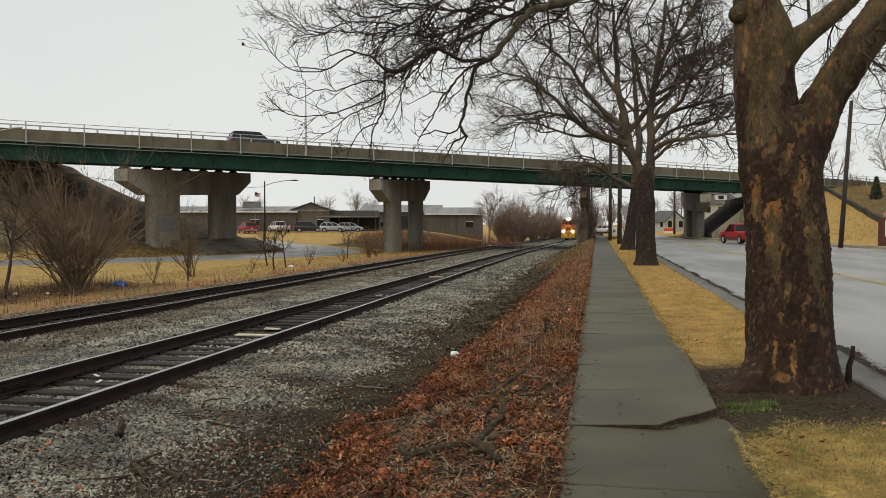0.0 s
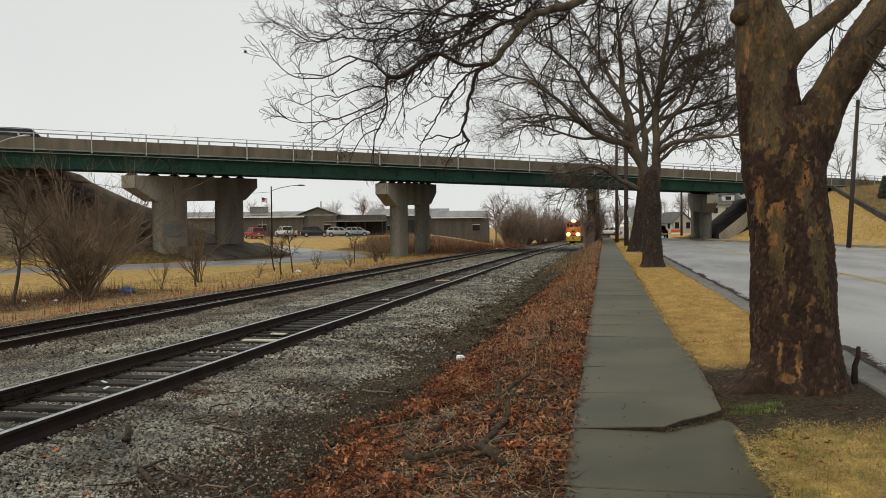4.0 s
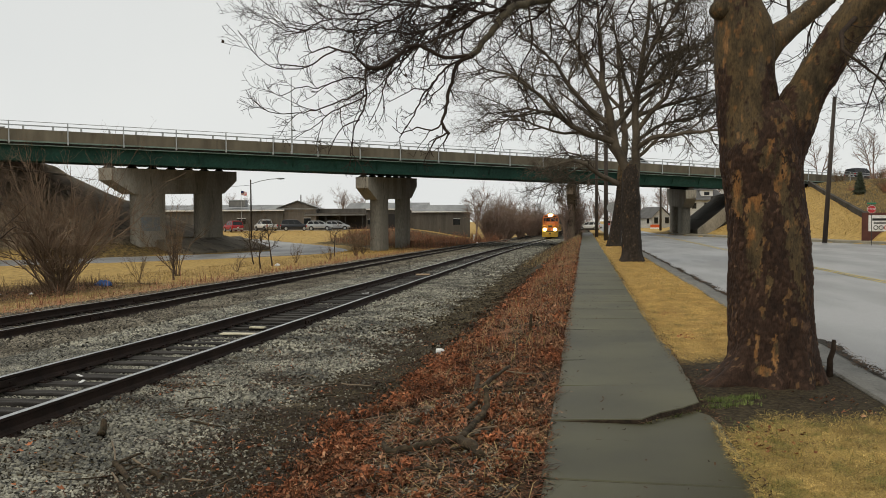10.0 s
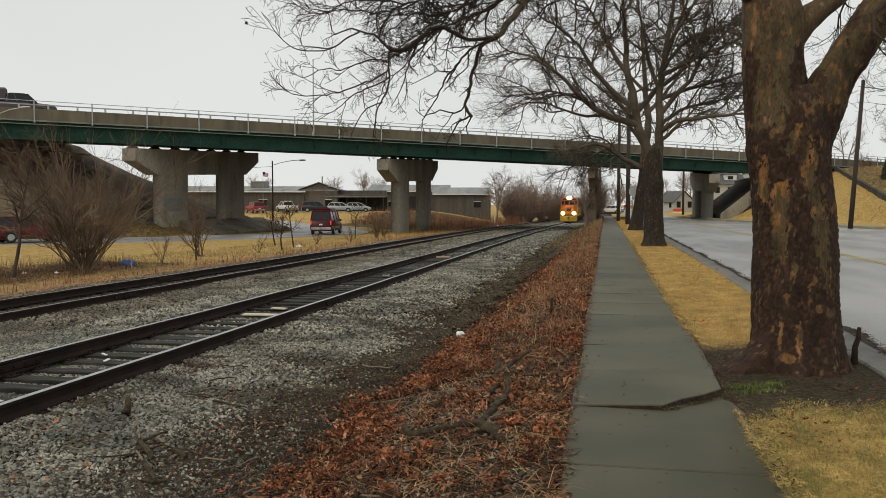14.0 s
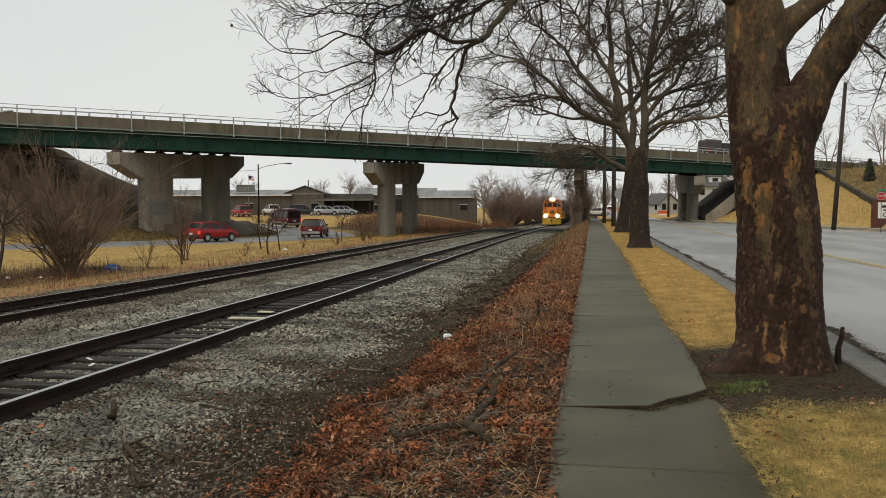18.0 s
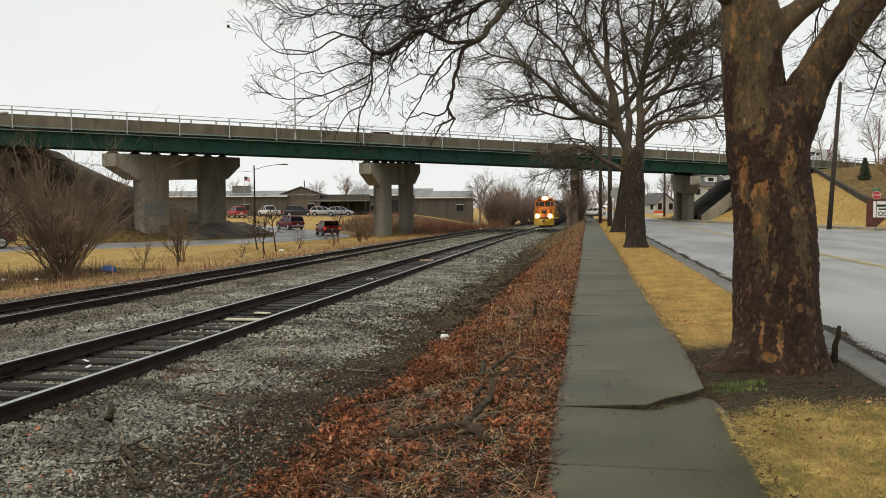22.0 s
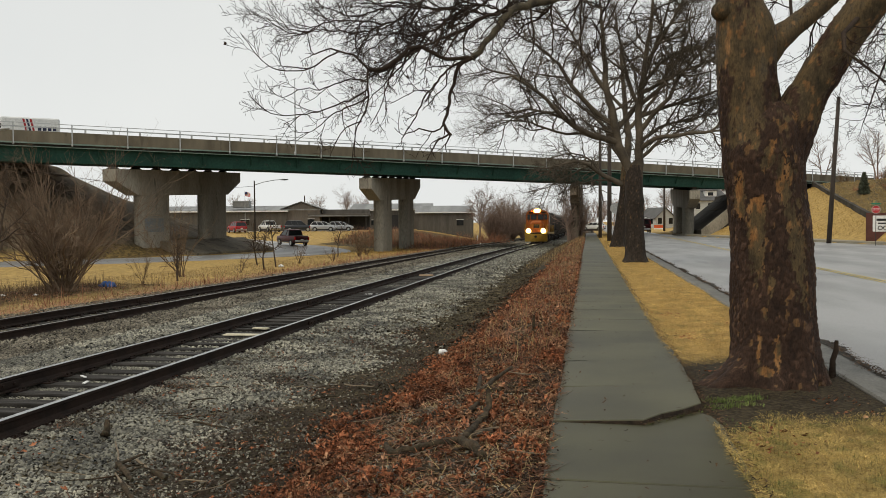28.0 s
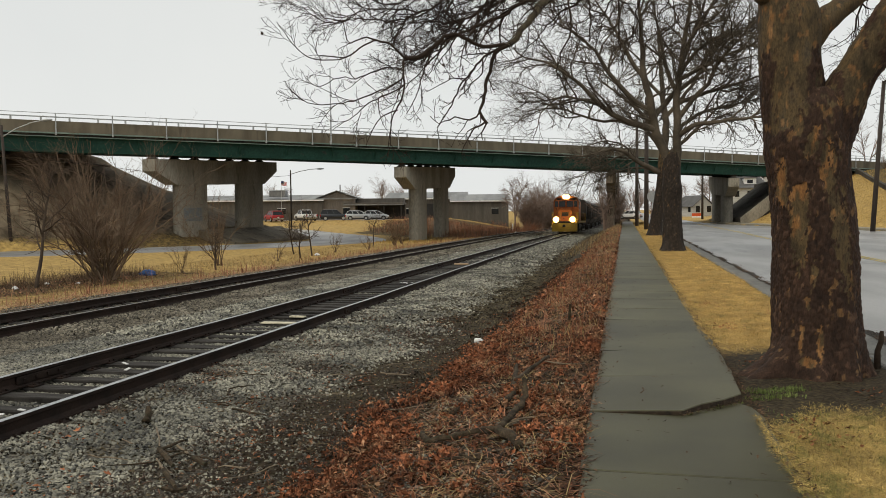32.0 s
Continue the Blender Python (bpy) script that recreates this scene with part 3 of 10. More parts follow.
    for k, c in ((sep.outputs[0], grav), (sep.outputs[1], leaves), (sep.outputs[2], lawn), (vc.outputs["Alpha"], earth)):
        s = n.new("ShaderNodeMath")
        s.operation = "ADD"
        l.new(k, s.inputs[0])
        l.new(jit.outputs["Fac"], s.inputs[1])
        e = n.new("ShaderNodeMapRange")
        e.inputs["From Min"].default_value, e.inputs["From Max"].default_value = 0.7, 1.3
        l.new(s.outputs[0], e.inputs["Value"])
        mx = n.new("ShaderNodeMix")
        mx.data_type = "RGBA"
        l.new(e.outputs[0], mx.inputs["Factor"])
        l.new(cur, mx.inputs["A"])
        l.new(c, mx.inputs["B"])
        cur = mx.outputs["Result"]
    l.new(cur, b.inputs["Base Color"])
    b.inputs["Roughness"].default_value = 0.9
    b.inputs["Specular IOR Level"].default_value = 0.2
    bp = n.new("ShaderNodeBump")
    bp.inputs["Strength"].default_value, bp.inputs["Distance"].default_value = 0.6, 0.03
    l.new(gh, bp.inputs["Height"])
    l.new(bp.outputs[0], b.inputs["Normal"])
    me.materials.append(m)
    tagged(new("ground", me), "bare winter ground of gravel, mud, dead leaves and dormant grass", "ground", kind="structure")


ground()


# --- streets ---
def streets():
    g = Geo()
    ys = np.concatenate([np.arange(-320, -12, 14.0), np.arange(-12, 130, 1.0), np.arange(130, 560, 10)])
    cols = 14
    rows = []
    for y in ys:
        e = float(road_edge(y))
        rows.append([(2.95 + (e - 2.95) * k / cols, y, -0.145 + 0.10 * math.sin(math.pi * min(1, k / cols * 1.25 if k / cols < 0.8 else 1)) * 0.6 + 0.004 * math.sin(y * 1.3 + k)) for k in range(cols + 1)])
    for a, b in zip(rows[:-1], rows[1:]):
        g.strip(a, b)
    solid("road", g, ASPHALT, "wet grey asphalt street with patches and a yellow centre line", "road", kind="structure", smooth=True)
    for x0 in (8.2, 8.42):
        g = Geo()
        yy = np.arange(-10, 120, 1.0)
        def zr(x, y):
            e = float(road_edge(y))
            f = (x - 2.95) / (e - 2.95)
            return -0.145 + 0.06 * math.sin(math.pi * min(1, f * 1.25 if f < 0.8 else 1)) + 0.010
        g.strip([(x0, y, zr(x0, y)) for y in yy], [(x0 + 0.11, y, zr(x0 + 0.11, y)) for y in yy])
        solid("centre_line", g, YELLOW, "worn double yellow centre line painted on asphalt", "road marking", kind="structure")
    # gutter and kerb pieces beside the grass verge
    k = thing("kerb", "low weathered concrete kerb along the grass verge", "kerb")
    tagged(k, kind="structure")
    y, i = -8.0, 0
    base = Geo().box(-0.075, 0.01, -0.3, 0.075, 2.99, 0.0, 0.02).mesh("kerb_stone", KERB)
    while y < 110:
        ob = new("kerb_stone", base)
        ob.parent = k
        ob.matrix_basis = pose(2.80 + random.uniform(-0.015, 0.015), y, 0.0 + random.uniform(-0.015, 0.01), random.uniform(-0.2, 0.2), random.uniform(-2, 2), random.uniform(-0.3, 0.3))
        y += 3.0
    g = Geo()
    yy = np.arange(-10, 112, 0.15)
    g.strip([(2.88, y, -0.118 + 0.008 * math.sin(y * 2.1)) for y in yy], [(3.34, y, -0.112) for y in yy])
    solid("gutter", g, KERB, "shallow wet concrete gutter strip at the street edge", "gutter", kind="structure")
    # broken, dirty joint between the gutter and the asphalt
    g = Geo()
    g.strip([(3.30 + 0.02 * math.sin(y * 1.7) + 0.015 * math.sin(y * 4.3), y, -0.106) for y in yy], [(3.41 + 0.05 * math.sin(y * 1.7) + 0.03 * math.sin(y * 4.3) + 0.04 * math.sin(y * 1.1) + 0.03 * math.sin(y * 9.1) + 0.02 * math.sin(y * 21), y, -0.1) for y in yy])
    solid("gutter_dirt", g, mat("wet_dirt", (0.016, 0.013, 0.009), (0.036, 0.029, 0.02), 4, 0.85, 0.4, 40), "dark wet dirt and leaves along the gutter joint", "dirt", kind="structure")
    # far pavement at the foot of the hill
    g = Geo()
    yy = np.arange(60, 112, 2.0)
    g.strip([(float(road_edge(y)) + 0.05, y, 0.03) for y in yy], [(float(road_edge(y)) + 1.7, y, 0.05) for y in yy])
    g.strip([(float(road_edge(y)) + 0.05, y, 0.03) for y in yy], [(float(road_edge(y)) + 0.02, y, -0.2) for y in yy])
    solid("pavement_far", g, mat("pale_pavement", (0.22, 0.2, 0.15), (0.3, 0.27, 0.2), 0.8, 0.8, 0.1, 20), "pale concrete pavement at the foot of the grassy hill", "pavement", kind="structure")
    # the curving side road beyond the tracks
    g = Geo()
    z = np.array([float(land(p[0], p[1])) for p in ROAD_LINE])
    z = np.convolve(np.pad(z, 3, mode="edge"), np.ones(7) / 7, "valid") + 0.07
    t = np.gradient(ROAD_LINE, axis=0)
    t /= np.linalg.norm(t, axis=1)[:, None]
    nrm = np.stack([-t[:, 1], t[:, 0]], 1)
    for h0, h1, d0, d1 in ((-2.2, 0.4, 0, 0.03), (0.4, 3.0, 0.03, 0.03), (3.0, 5.6, 0.03, 0.0), (-2.6, -2.2, -0.3, 0.0), (5.6, 6.0, 0.0, -0.3)):
        a, b = ROAD_LINE + nrm * h0, ROAD_LINE + nrm * h1
        g.strip([(p[0], p[1], q + d0) for p, q in zip(a, z)], [(p[0], p[1], q + d1) for p, q in zip(b, z)])
    solid("side_road", g, ASPHALT, "wet grey asphalt side road curving under the bridge", "road", kind="structure", smooth=True)
    return z + 0.03


SIDE_ROAD_Z = streets()


SOIL = mat("crumbled_soil", (0.018, 0.012, 0.007), (0.055, 0.036, 0.02), 9, 0.9, 0.6, 50, depth=0.02)


def pavement():
    """Concrete slabs; tree roots have lifted and broken two of them."""
    p = thing("pavement", "narrow cracked dark concrete pavement", "pavement")
    tagged(p, kind="structure")
    x0, x1 = -0.235, 1.09
    joints = [-4.6, -3.1, -1.6, -0.1, 1.4, 2.7, 3.95, 5.25, 6.78]
    y = 6.78
    lengths = (1.46, 1.5, 1.5, 1.36)
    i = 0
    while y < 118:
        y += lengths[i % 4] if i < 4 else 1.5
        joints.append(y)
        i += 1
    for i, (a, b) in enumerate(zip(joints[:-1], joints[1:])):
        g = Geo()
        if abs(a - 5.25) < 0.01:      # the sunken slab: its far right corner is gone
            ring = [(x0, a + 0.006), (1.10, a + 0.006), (1.13, b + 0.1), (1.09, b + 0.4), (0.99, b + 0.57), (0.8, b + 0.36), (0.6, b + 0.17), (0.5, b + 0.0), (0.2, b + 0.002), (x0, b - 0.004)]
        elif abs(a - 6.78) < 0.01:    # the lifted slab with the slanting break
            ring = [(x0, a + 0.006), (0.2, a + 0.012), (0.5, a + 0.008), (0.66, a + 0.23), (0.86, a + 0.4), (1.03, a + 0.62), (x1 - 0.03, b - 0.006), (x0, b - 0.006)]
        else:
            w0, w1 = random.uniform(-0.02, 0.02), random.uniform(-0.035, 0.02)
            n = 5
            gap = random.choice((0.004, 0.007, 0.011)) if a < 16 else 0.002
            ring = [(x0 + w0, a + gap)] + [(x1 + w1 + random.uniform(-0.02, 0.02), a + gap + (b - a - 2 * gap) * k / n) for k in range(n + 1)] + [(x0 + w0 + 0.01, b - gap * 1.6)]
        top = [(x, y, 0.0) for x, y in ring]
        cx, cy = sum(q[0] for q in ring) / len(ring), (a + b) / 2
        inner = [(x + (cx - x) * 0.015, y + (cy - y) * 0.012, 0.0) for x, y in ring]
        top = [(x, y, -0.008) for x, y in ring]
        low = [(x, y, -0.12) for x, y in ring]
        n = len(ring)
        g.add(low + top + inner, [(n + k, n + (k + 1) % n, 2 * n + (k + 1) % n, 2 * n + k) for k in range(n)] + [tuple(range(2 * n, 3 * n)), tuple(range(n - 1, -1, -1))])
        g.add(low + top, [(k, (k + 1) % n, n + (k + 1) % n, n + k) for k in range(n)], 1)
        ob = part("slab", g, [SLAB, SOIL], p)
        tilt = random.uniform(-0.25, 0.25)
        z = random.uniform(-0.005, 0.003) if a < 20 else 0.0
        m = Matrix.Translation((cx, cy, z)) @ pose(0, 0, 0, random.uniform(-0.04, 0.04) * (a < 16), tilt * 0.5 * (a < 16), 0) @ Matrix.Translation((-cx, -cy, 0))
        if abs(a - 5.25) < 0.01:
            m = Matrix.Translation((cx, cy, -0.002)) @ pose(0, 0, 0, 0.0, 0.15, 0) @ Matrix.Translation((-cx, -cy, 0))
        if abs(a - 6.78) < 0.01:
            m = Matrix.Translation((x0, b, 0.0)) @ pose(0, 0, 0, -0.2, -2.7, 0) @ Matrix.Translation((-x0, -b, 0))
        if 8 < a < 11:
            m = Matrix.Translation((x0, 0, 0.004)) @ pose(0, 0, 0, 0, -1.8 if a < 9 else -0.7, 0) @ Matrix.Translation((-x0, 0, 0))
        ob.matrix_basis = m


pavement()


def cracks():
    """Thin dark cracks that run in from the pavement's edge."""
    soil = mat("crack_soil", (0.006, 0.005, 0.004), (0.014, 0.011, 0.008), 8, 0.9, 0.3, 60)
    rng = random.Random(14)
    for x0, x1, y, w, skew in ((-0.235, 0.18, 9.73, 0.02, 0.12), (-0.235, 0.34, 12.5, 0.03, 0.05), (-0.235, 1.05, 7.9, 0.005, 0.05), (-0.2, 0.45, 15.4, 0.013, 0.1), (0.5, 1.06, 18.2, 0.013, -0.1), (-0.2, 0.3, 21.0, 0.018, 0.1), (0.4, 1.05, 24.5, 0.02, 0.15), (-0.2, 0.6, 28.0, 0.02, 0.1)):
        n = 26
        c = [(x0 + (x1 - x0) * k / n, y + skew * k / n + rng.uniform(-0.008, 0.008), w * (1 - k / n) ** 0.6 * rng.uniform(0.6, 1.3)) for k in range(n + 1)]
        g = Geo()
        g.strip([(x, yy - ww, 0.0075) for x, yy, ww in c], [(x, yy + ww, 0.0075) for x, yy, ww in c])
        solid("pavement_crack", g, soil, "dark crack filled with soil in the pavement", "crack", "pavement cracks", kind="structure")


cracks()


# --- railway ---
def rail_profile():
    """Half of a flat-bottomed rail, mirrored; head, web and foot."""
    h = [(0.036, 0.0), (0.037, -0.03), (0.012, -0.045), (0.009, -0.12), (0.03, -0.145), (0.07, -0.155), (0.07, -0.17)]
    return [(-x, z) for x, z in reversed(h)] + [(x, z) for x, z in h]


def tracks():
    prof = rail_profile()
    ys = np.concatenate([np.arange(-25, 60, 1.0), np.arange(60, 400, 4.0)])
    for name, line, top, label in (("railway_track_near", near_track, RAILTOP, "main railway track with shiny rails on weathered timber ties"),
                                   ("railway_track_far", far_track, RAILDULL, "older railway track with dull rusty rails and buried ties")):
        tr = thing(name, label, "railway track")
        tagged(tr, kind="structure")
        for side in (-1, 1):
            g = Geo()
            rows = []
            for y in ys:
                x = float(line(y)) + side * 0.7525
                z = float(rail_z(y)) + 0.004 * math.sin(y * 0.9 + side)
                rows.append([(x + px, y, z + pz) for px, pz in prof])
            n = len(prof)
            g.loft(rows)
            head = [i for i, f in enumerate(g.f)]
            # the polished running surface
            for i, f in enumerate(g.f):
                if len(f) == 4:
                    k = f[0] % n
                    if k == 6:
                        g.m[i] = 1
            part("rail", g, [RAIL, top], tr, "steel rail with a worn bright head" if top is RAILTOP else "rusty steel rail")
            # joint bars bolted to the web
            j = 4.2 if side > 0 else 8.6
            while j < 60:
                x, z = float(line(j)) + side * 0.7525, float(rail_z(j))
                g = Geo()
                for s in (-1, 1):
                    g.box(x + s * 0.03 - 0.014, j - 0.42, z - 0.13, x + s * 0.03 + 0.014, j + 0.42, z - 0.045, 0.006)
                    for b in (-0.3, -0.1, 0.1, 0.3):
                        g.box(x + s * 0.05 - 0.012, j + b - 0.02, z - 0.105, x + s * 0.05 + 0.012, j + b + 0.02, z - 0.07, 0.004)
                part("joint_bar", g, RAIL, tr)
                j += 11.9
        # ties
        near = name.endswith("near")
        shapes = []
        for k in range(5):
            g = Geo().box(-1.28, -0.112, -0.17, 1.28, 0.112, 0.0, 0.012)
            g.v = [(x + random.uniform(-0.02, 0.02), y + random.uniform(-0.008, 0.008), z + (random.uniform(-0.012, 0.004) if z > -0.1 else 0)) for x, y, z in g.v]
            shapes.append(g.mesh("tie", TIE))
        y, far = -8.0, []
        while y < 190:
            x, z = float(line(y)), float(rail_z(y)) - 0.175 - (0.0 if near else 0.012)
            a = math.degrees(math.atan(float(line(y + 1) - line(y))))
            m = pose(x + random.uniform(-0.04, 0.04), y + random.uniform(-0.05, 0.05), z + random.uniform(-0.012, 0.004), random.uniform(-1, 1), 0, -a + random.uniform(-1.2, 1.2))
            if y < (70 if near else 50):
                ob = new("tie", random.choice(shapes))
                ob.parent = tr
                ob.matrix_basis = m
                if y < 40:
                    for s in (-1, 1):
                        pl = new("tie_plate", plate)
                        pl.parent = tr
                        pl.matrix_basis = m @ pose(s * 0.7525, 0, 0.005)
            else:
                far.append(np.array(m)[:3])
            y += 0.53
        gb = Geo().box(-1.28, -0.11, -0.17, 1.28, 0.11, 0.0)
        me = mass("tie_row", gb.v, gb.f, far, TIE)
        ob = tagged(new("tie_row", me), kind="stuff")
        ob.parent = tr


plate = Geo().box(-0.13, -0.09, -0.012, 0.13, 0.09, 0.012, 0.004)
for sx in (-0.1, 0.1):
    for sy in (-0.05, 0.05):
        plate.box(sx - 0.012, sy - 0.012, 0.01, sx + 0.012, sy + 0.012, 0.035)
plate = plate.mesh("tie_plate", RAIL)
tracks()


# --- the highway bridge ---
def bp(u, v, z):
    p = BRIDGE_O + BRIDGE_U * u + BRIDGE_V * v
    return (p[0], p[1], z + BANK * v)


BANK = 0.057    # the deck is banked up towards its far side
U0, U1 = -62.0, 130.0


def along(g, prof, u0, u1, step=4.0, mi=0):
    """Sweep a closed (v, dz) outline along the deck."""
    us = list(np.arange(u0, u1, step)) + [u1]
    g.loft([[bp(u, v, deck_z(u) + dz) for v, dz in prof] for u in us], mi)
    return g


def rect(v0, v1, z0, z1):
    return [(v0, z0), (v1, z0), (v1, z1), (v0, z1)]


# browner and darker than the concrete of the other piers
BROWNCONCRETE = mat("brown_concrete", (0.12, 0.096, 0.068), (0.22, 0.18, 0.13), 0.7, 0.9, 0.3, 9.0, stretch=(1, 1, 0.3), c3=(0.06, 0.045, 0.03), spot=0.6, spec=0.15)
GRAFFITI = mat("faded_blue_paint", (0.2, 0.2, 0.185), (0.17, 0.2, 0.225), 0.9, 0.85, 0.1, 9.0, c3=(0.24, 0.225, 0.19), spot=0.58)


def bridge():
    b = thing("highway_bridge", "long green steel girder highway bridge with concrete parapets on hammerhead piers", "bridge")
    tagged(b, kind="structure")
    W = 19.8
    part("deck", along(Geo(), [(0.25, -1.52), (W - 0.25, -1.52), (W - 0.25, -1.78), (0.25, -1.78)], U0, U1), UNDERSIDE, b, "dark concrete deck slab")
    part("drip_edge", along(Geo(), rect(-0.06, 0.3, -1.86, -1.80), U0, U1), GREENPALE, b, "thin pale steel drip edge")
    for v in (0.0, W - 0.36):
        part("parapet", along(Geo(), [(v, -1.5), (v + 0.36, -1.5), (v + 0.33, -0.62), (v + 0.03, -0.62)], U0, U1), PARAPET, b, "weathered brown-grey concrete parapet wall")
        e = v - 0.05 if v < 1 else v + 0.29
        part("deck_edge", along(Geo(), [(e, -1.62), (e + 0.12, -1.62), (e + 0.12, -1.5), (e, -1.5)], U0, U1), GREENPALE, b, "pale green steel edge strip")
    # railing on the parapets
    for v in (0.1, W - 0.2):
        part("rail_bar", along(Geo(), rect(v - 0.16, v - 0.11, -0.05, 0.0), U0, U1), GALV, b, "thin galvanised top rail")
        part("rail_bar", along(Geo(), rect(v, v + 0.1, -0.36, -0.27), U0, U1), GALV, b, "galvanised lower rail")
    u = U0 + 1.2
    i = 0
    while u < U1:
        if -46 < u < 100:
            z = float(deck_z(u))
            for v in (-0.11,) if i % 1 == 0 else ():
                g = Geo()
                c = BRIDGE_O + BRIDGE_U * u + BRIDGE_V * v
                M = Matrix.Translation((c[0], c[1], z)) @ pose(0, 0, 0, 0, 0, 37.8)
                g.box(-0.045, -0.04, -1.75, 0.045, 0.04, 0.0, 0.01, M=M)
                g.box(-0.06, -0.06, -1.72, 0.06, 0.12, -1.55, 0.01, M=M)
                part("railing_post", g, GALV, b)
            for du in (1.0, 3.1):
                z2 = float(deck_z(u + du))
                for v in (0.15, W - 0.15):
                    c = BRIDGE_O + BRIDGE_U * (u + du) + BRIDGE_V * v
                    M = Matrix.Translation((c[0], c[1], z2 + BANK * v)) @ pose(0, 0, 0, 0, 0, 37.8)
                    part("stub_post", Geo().box(-0.07, -0.05, -0.64, 0.07, 0.05, -0.3, 0.01, M=M), GALV, b)
        u += 4.15
        i += 1
    # girders: the outer one in clean green, the inner ones dark
    for k in range(8):
        v = 0.45 + k * 2.7
        g = along(Geo(), rect(v - 0.012, v + 0.012, -2.98, -1.78), U0 + 30, 76.5)
        along(g, rect(v - 0.22, v + 0.22, -3.05, -2.98), U0 + 30, 76.5)
        along(g, rect(v - 0.2, v + 0.2, -1.83, -1.78), U0 + 30, 76.5)
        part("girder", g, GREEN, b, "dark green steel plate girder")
    u = U0 + 34
    while u < 75:
        z = float(deck_z(u))
        g = Geo()
        g.loft([[bp(u + a * 0.05, v, z + dz) for a, dz in ((-1, -2.7), (1, -2.7), (1, -1.95), (-1, -1.95))] for v in (0.5, 19.3)])
        part("cross_frame", g, GREEN, b)
        u += 6.5
    # brackets that prop the overhanging deck edge
    u = U0 + 32.2
    while u < 76:
        z = float(deck_z(u))
        g = Geo()
        g.loft([[bp(u + a * 0.035, v + dv, z + dz) for a, dv in ((-1, 0), (1, 0), (1, 0.09), (-1, 0.09))] for v, dz in ((-0.02, -1.84), (0.40, -2.75))])
        part("bracket", g, GREEN, b)
        u += 4.15
    # piers
    for x, y, label in ((-38.25, 61.1, "broad twin-column concrete pier with faded blue graffiti"), (-20.7, 75.3, "twin-column concrete pier beside the tracks"),
                        (-1.45, 90.0, "brown twin-column concrete pier beside the pavement"), (12.4, 100.4, "twin-column concrete pier at the street edge")):
        u = (x - BRIDGE_O[0]) * BRIDGE_U[0] + (y - BRIDGE_O[1]) * BRIDGE_U[1]
        zt = float(deck_z(u)) - 3.05 - 0.36
        p = new("pier")
        p.parent = b
        tagged(p, label)
        p.matrix_basis = pose(x, y, 0)
        L, h, RISE = 23.0 if x > -30 else 24.2, 0.46 if -5 < x < 5 else 0.6, BANK * 0.79
        g = Geo()
        out = [(0.0, 0.0), (L, 0.0), (L, -1.0), (L - 3.2, -2.35), (3.4, -2.2), (0.0, -1.0)]
        g.loft([[(s * h, yy, zt + zz + RISE * yy) for yy, zz in out] for s in (-1, 1)])
        stone = BROWNCONCRETE if -5 < x < 5 else CONCRETE
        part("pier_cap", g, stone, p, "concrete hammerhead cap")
        for a, c in (((4.1, 9.0), (15.9, 21.0)) if x < -30 else ((4.6, 8.7), (15.6, 19.6))):
            g = Geo()
            base = float(min(land(x, y + a), land(x, y + c))) - 0.6
            r, ring = h - 0.1, []
            for cx, cy, w0 in ((h - 0.05 - r, c - r, 0), (-h + 0.05 + r, c - r, 90), (-h + 0.05 + r, a + r, 180), (h - 0.05 - r, a + r, 270)):
                for t in range(0, 91, 18):
                    w = radians(w0 + t)
                    ring.append((cx + r * math.cos(w), cy + r * math.sin(w)))
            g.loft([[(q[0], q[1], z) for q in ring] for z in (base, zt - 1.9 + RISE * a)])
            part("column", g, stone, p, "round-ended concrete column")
        if x < -38:
            part("graffiti", Geo().box(0.549, 4.4, 1.0, 0.556, 7.6, 2.2, 0.001), GRAFFITI, p, "faded blue paint patch")
        for k in range(8):
            v = 0.45 + k * 2.7
            yy = v / BRIDGE_V[1] * 1.0
            # where the girder crosses the cap
            t = v / (BRIDGE_V[1])
            if 0.3 < t < L - 0.2:
                g = Geo()
                zz = float(deck_z(u + t * BRIDGE_U[1])) - 3.05 + RISE * t
                zc = zt + RISE * t
                g.loft([[(sx * w, t + sy * w, z) for sx, sy in ((-1, -1), (1, -1), (1, 1), (-1, 1))] for w, z in ((0.42, zc - 0.02), (0.2, zc + 0.2), (0.34, zz + 0.01))])
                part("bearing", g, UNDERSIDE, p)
    # the abutments
    for x, y0, y1, z0 in ((-52.8, 46.0, 76.0, 3.6), (20.4, 104.0, 134.0, 2.4)):
        g = Geo()
        u = (x - BRIDGE_O[0]) * BRIDGE_U[0] + (y0 - BRIDGE_O[1]) * BRIDGE_U[1]
        g.box(x - 0.9, y0, z0, x + 0.9, y1, float(deck_z(u)) - 3.1, 0.03)
        # colour darkened for the deep shade under the deck
        part("abutment", g, UNDERSIDE, b, "dark concrete abutment wall")

    # the highway goes on beyond both ends
    g = along(Geo(), rect(0.0, W, -1.9, -1.5), -760, U0, 40)
    along(g, rect(0.0, W, -1.9, -1.5), U1, 760, 40)
    solid("highway", g, ASPHALT, "asphalt highway on its embankment beyond the bridge", "road", kind="structure")


bridge()


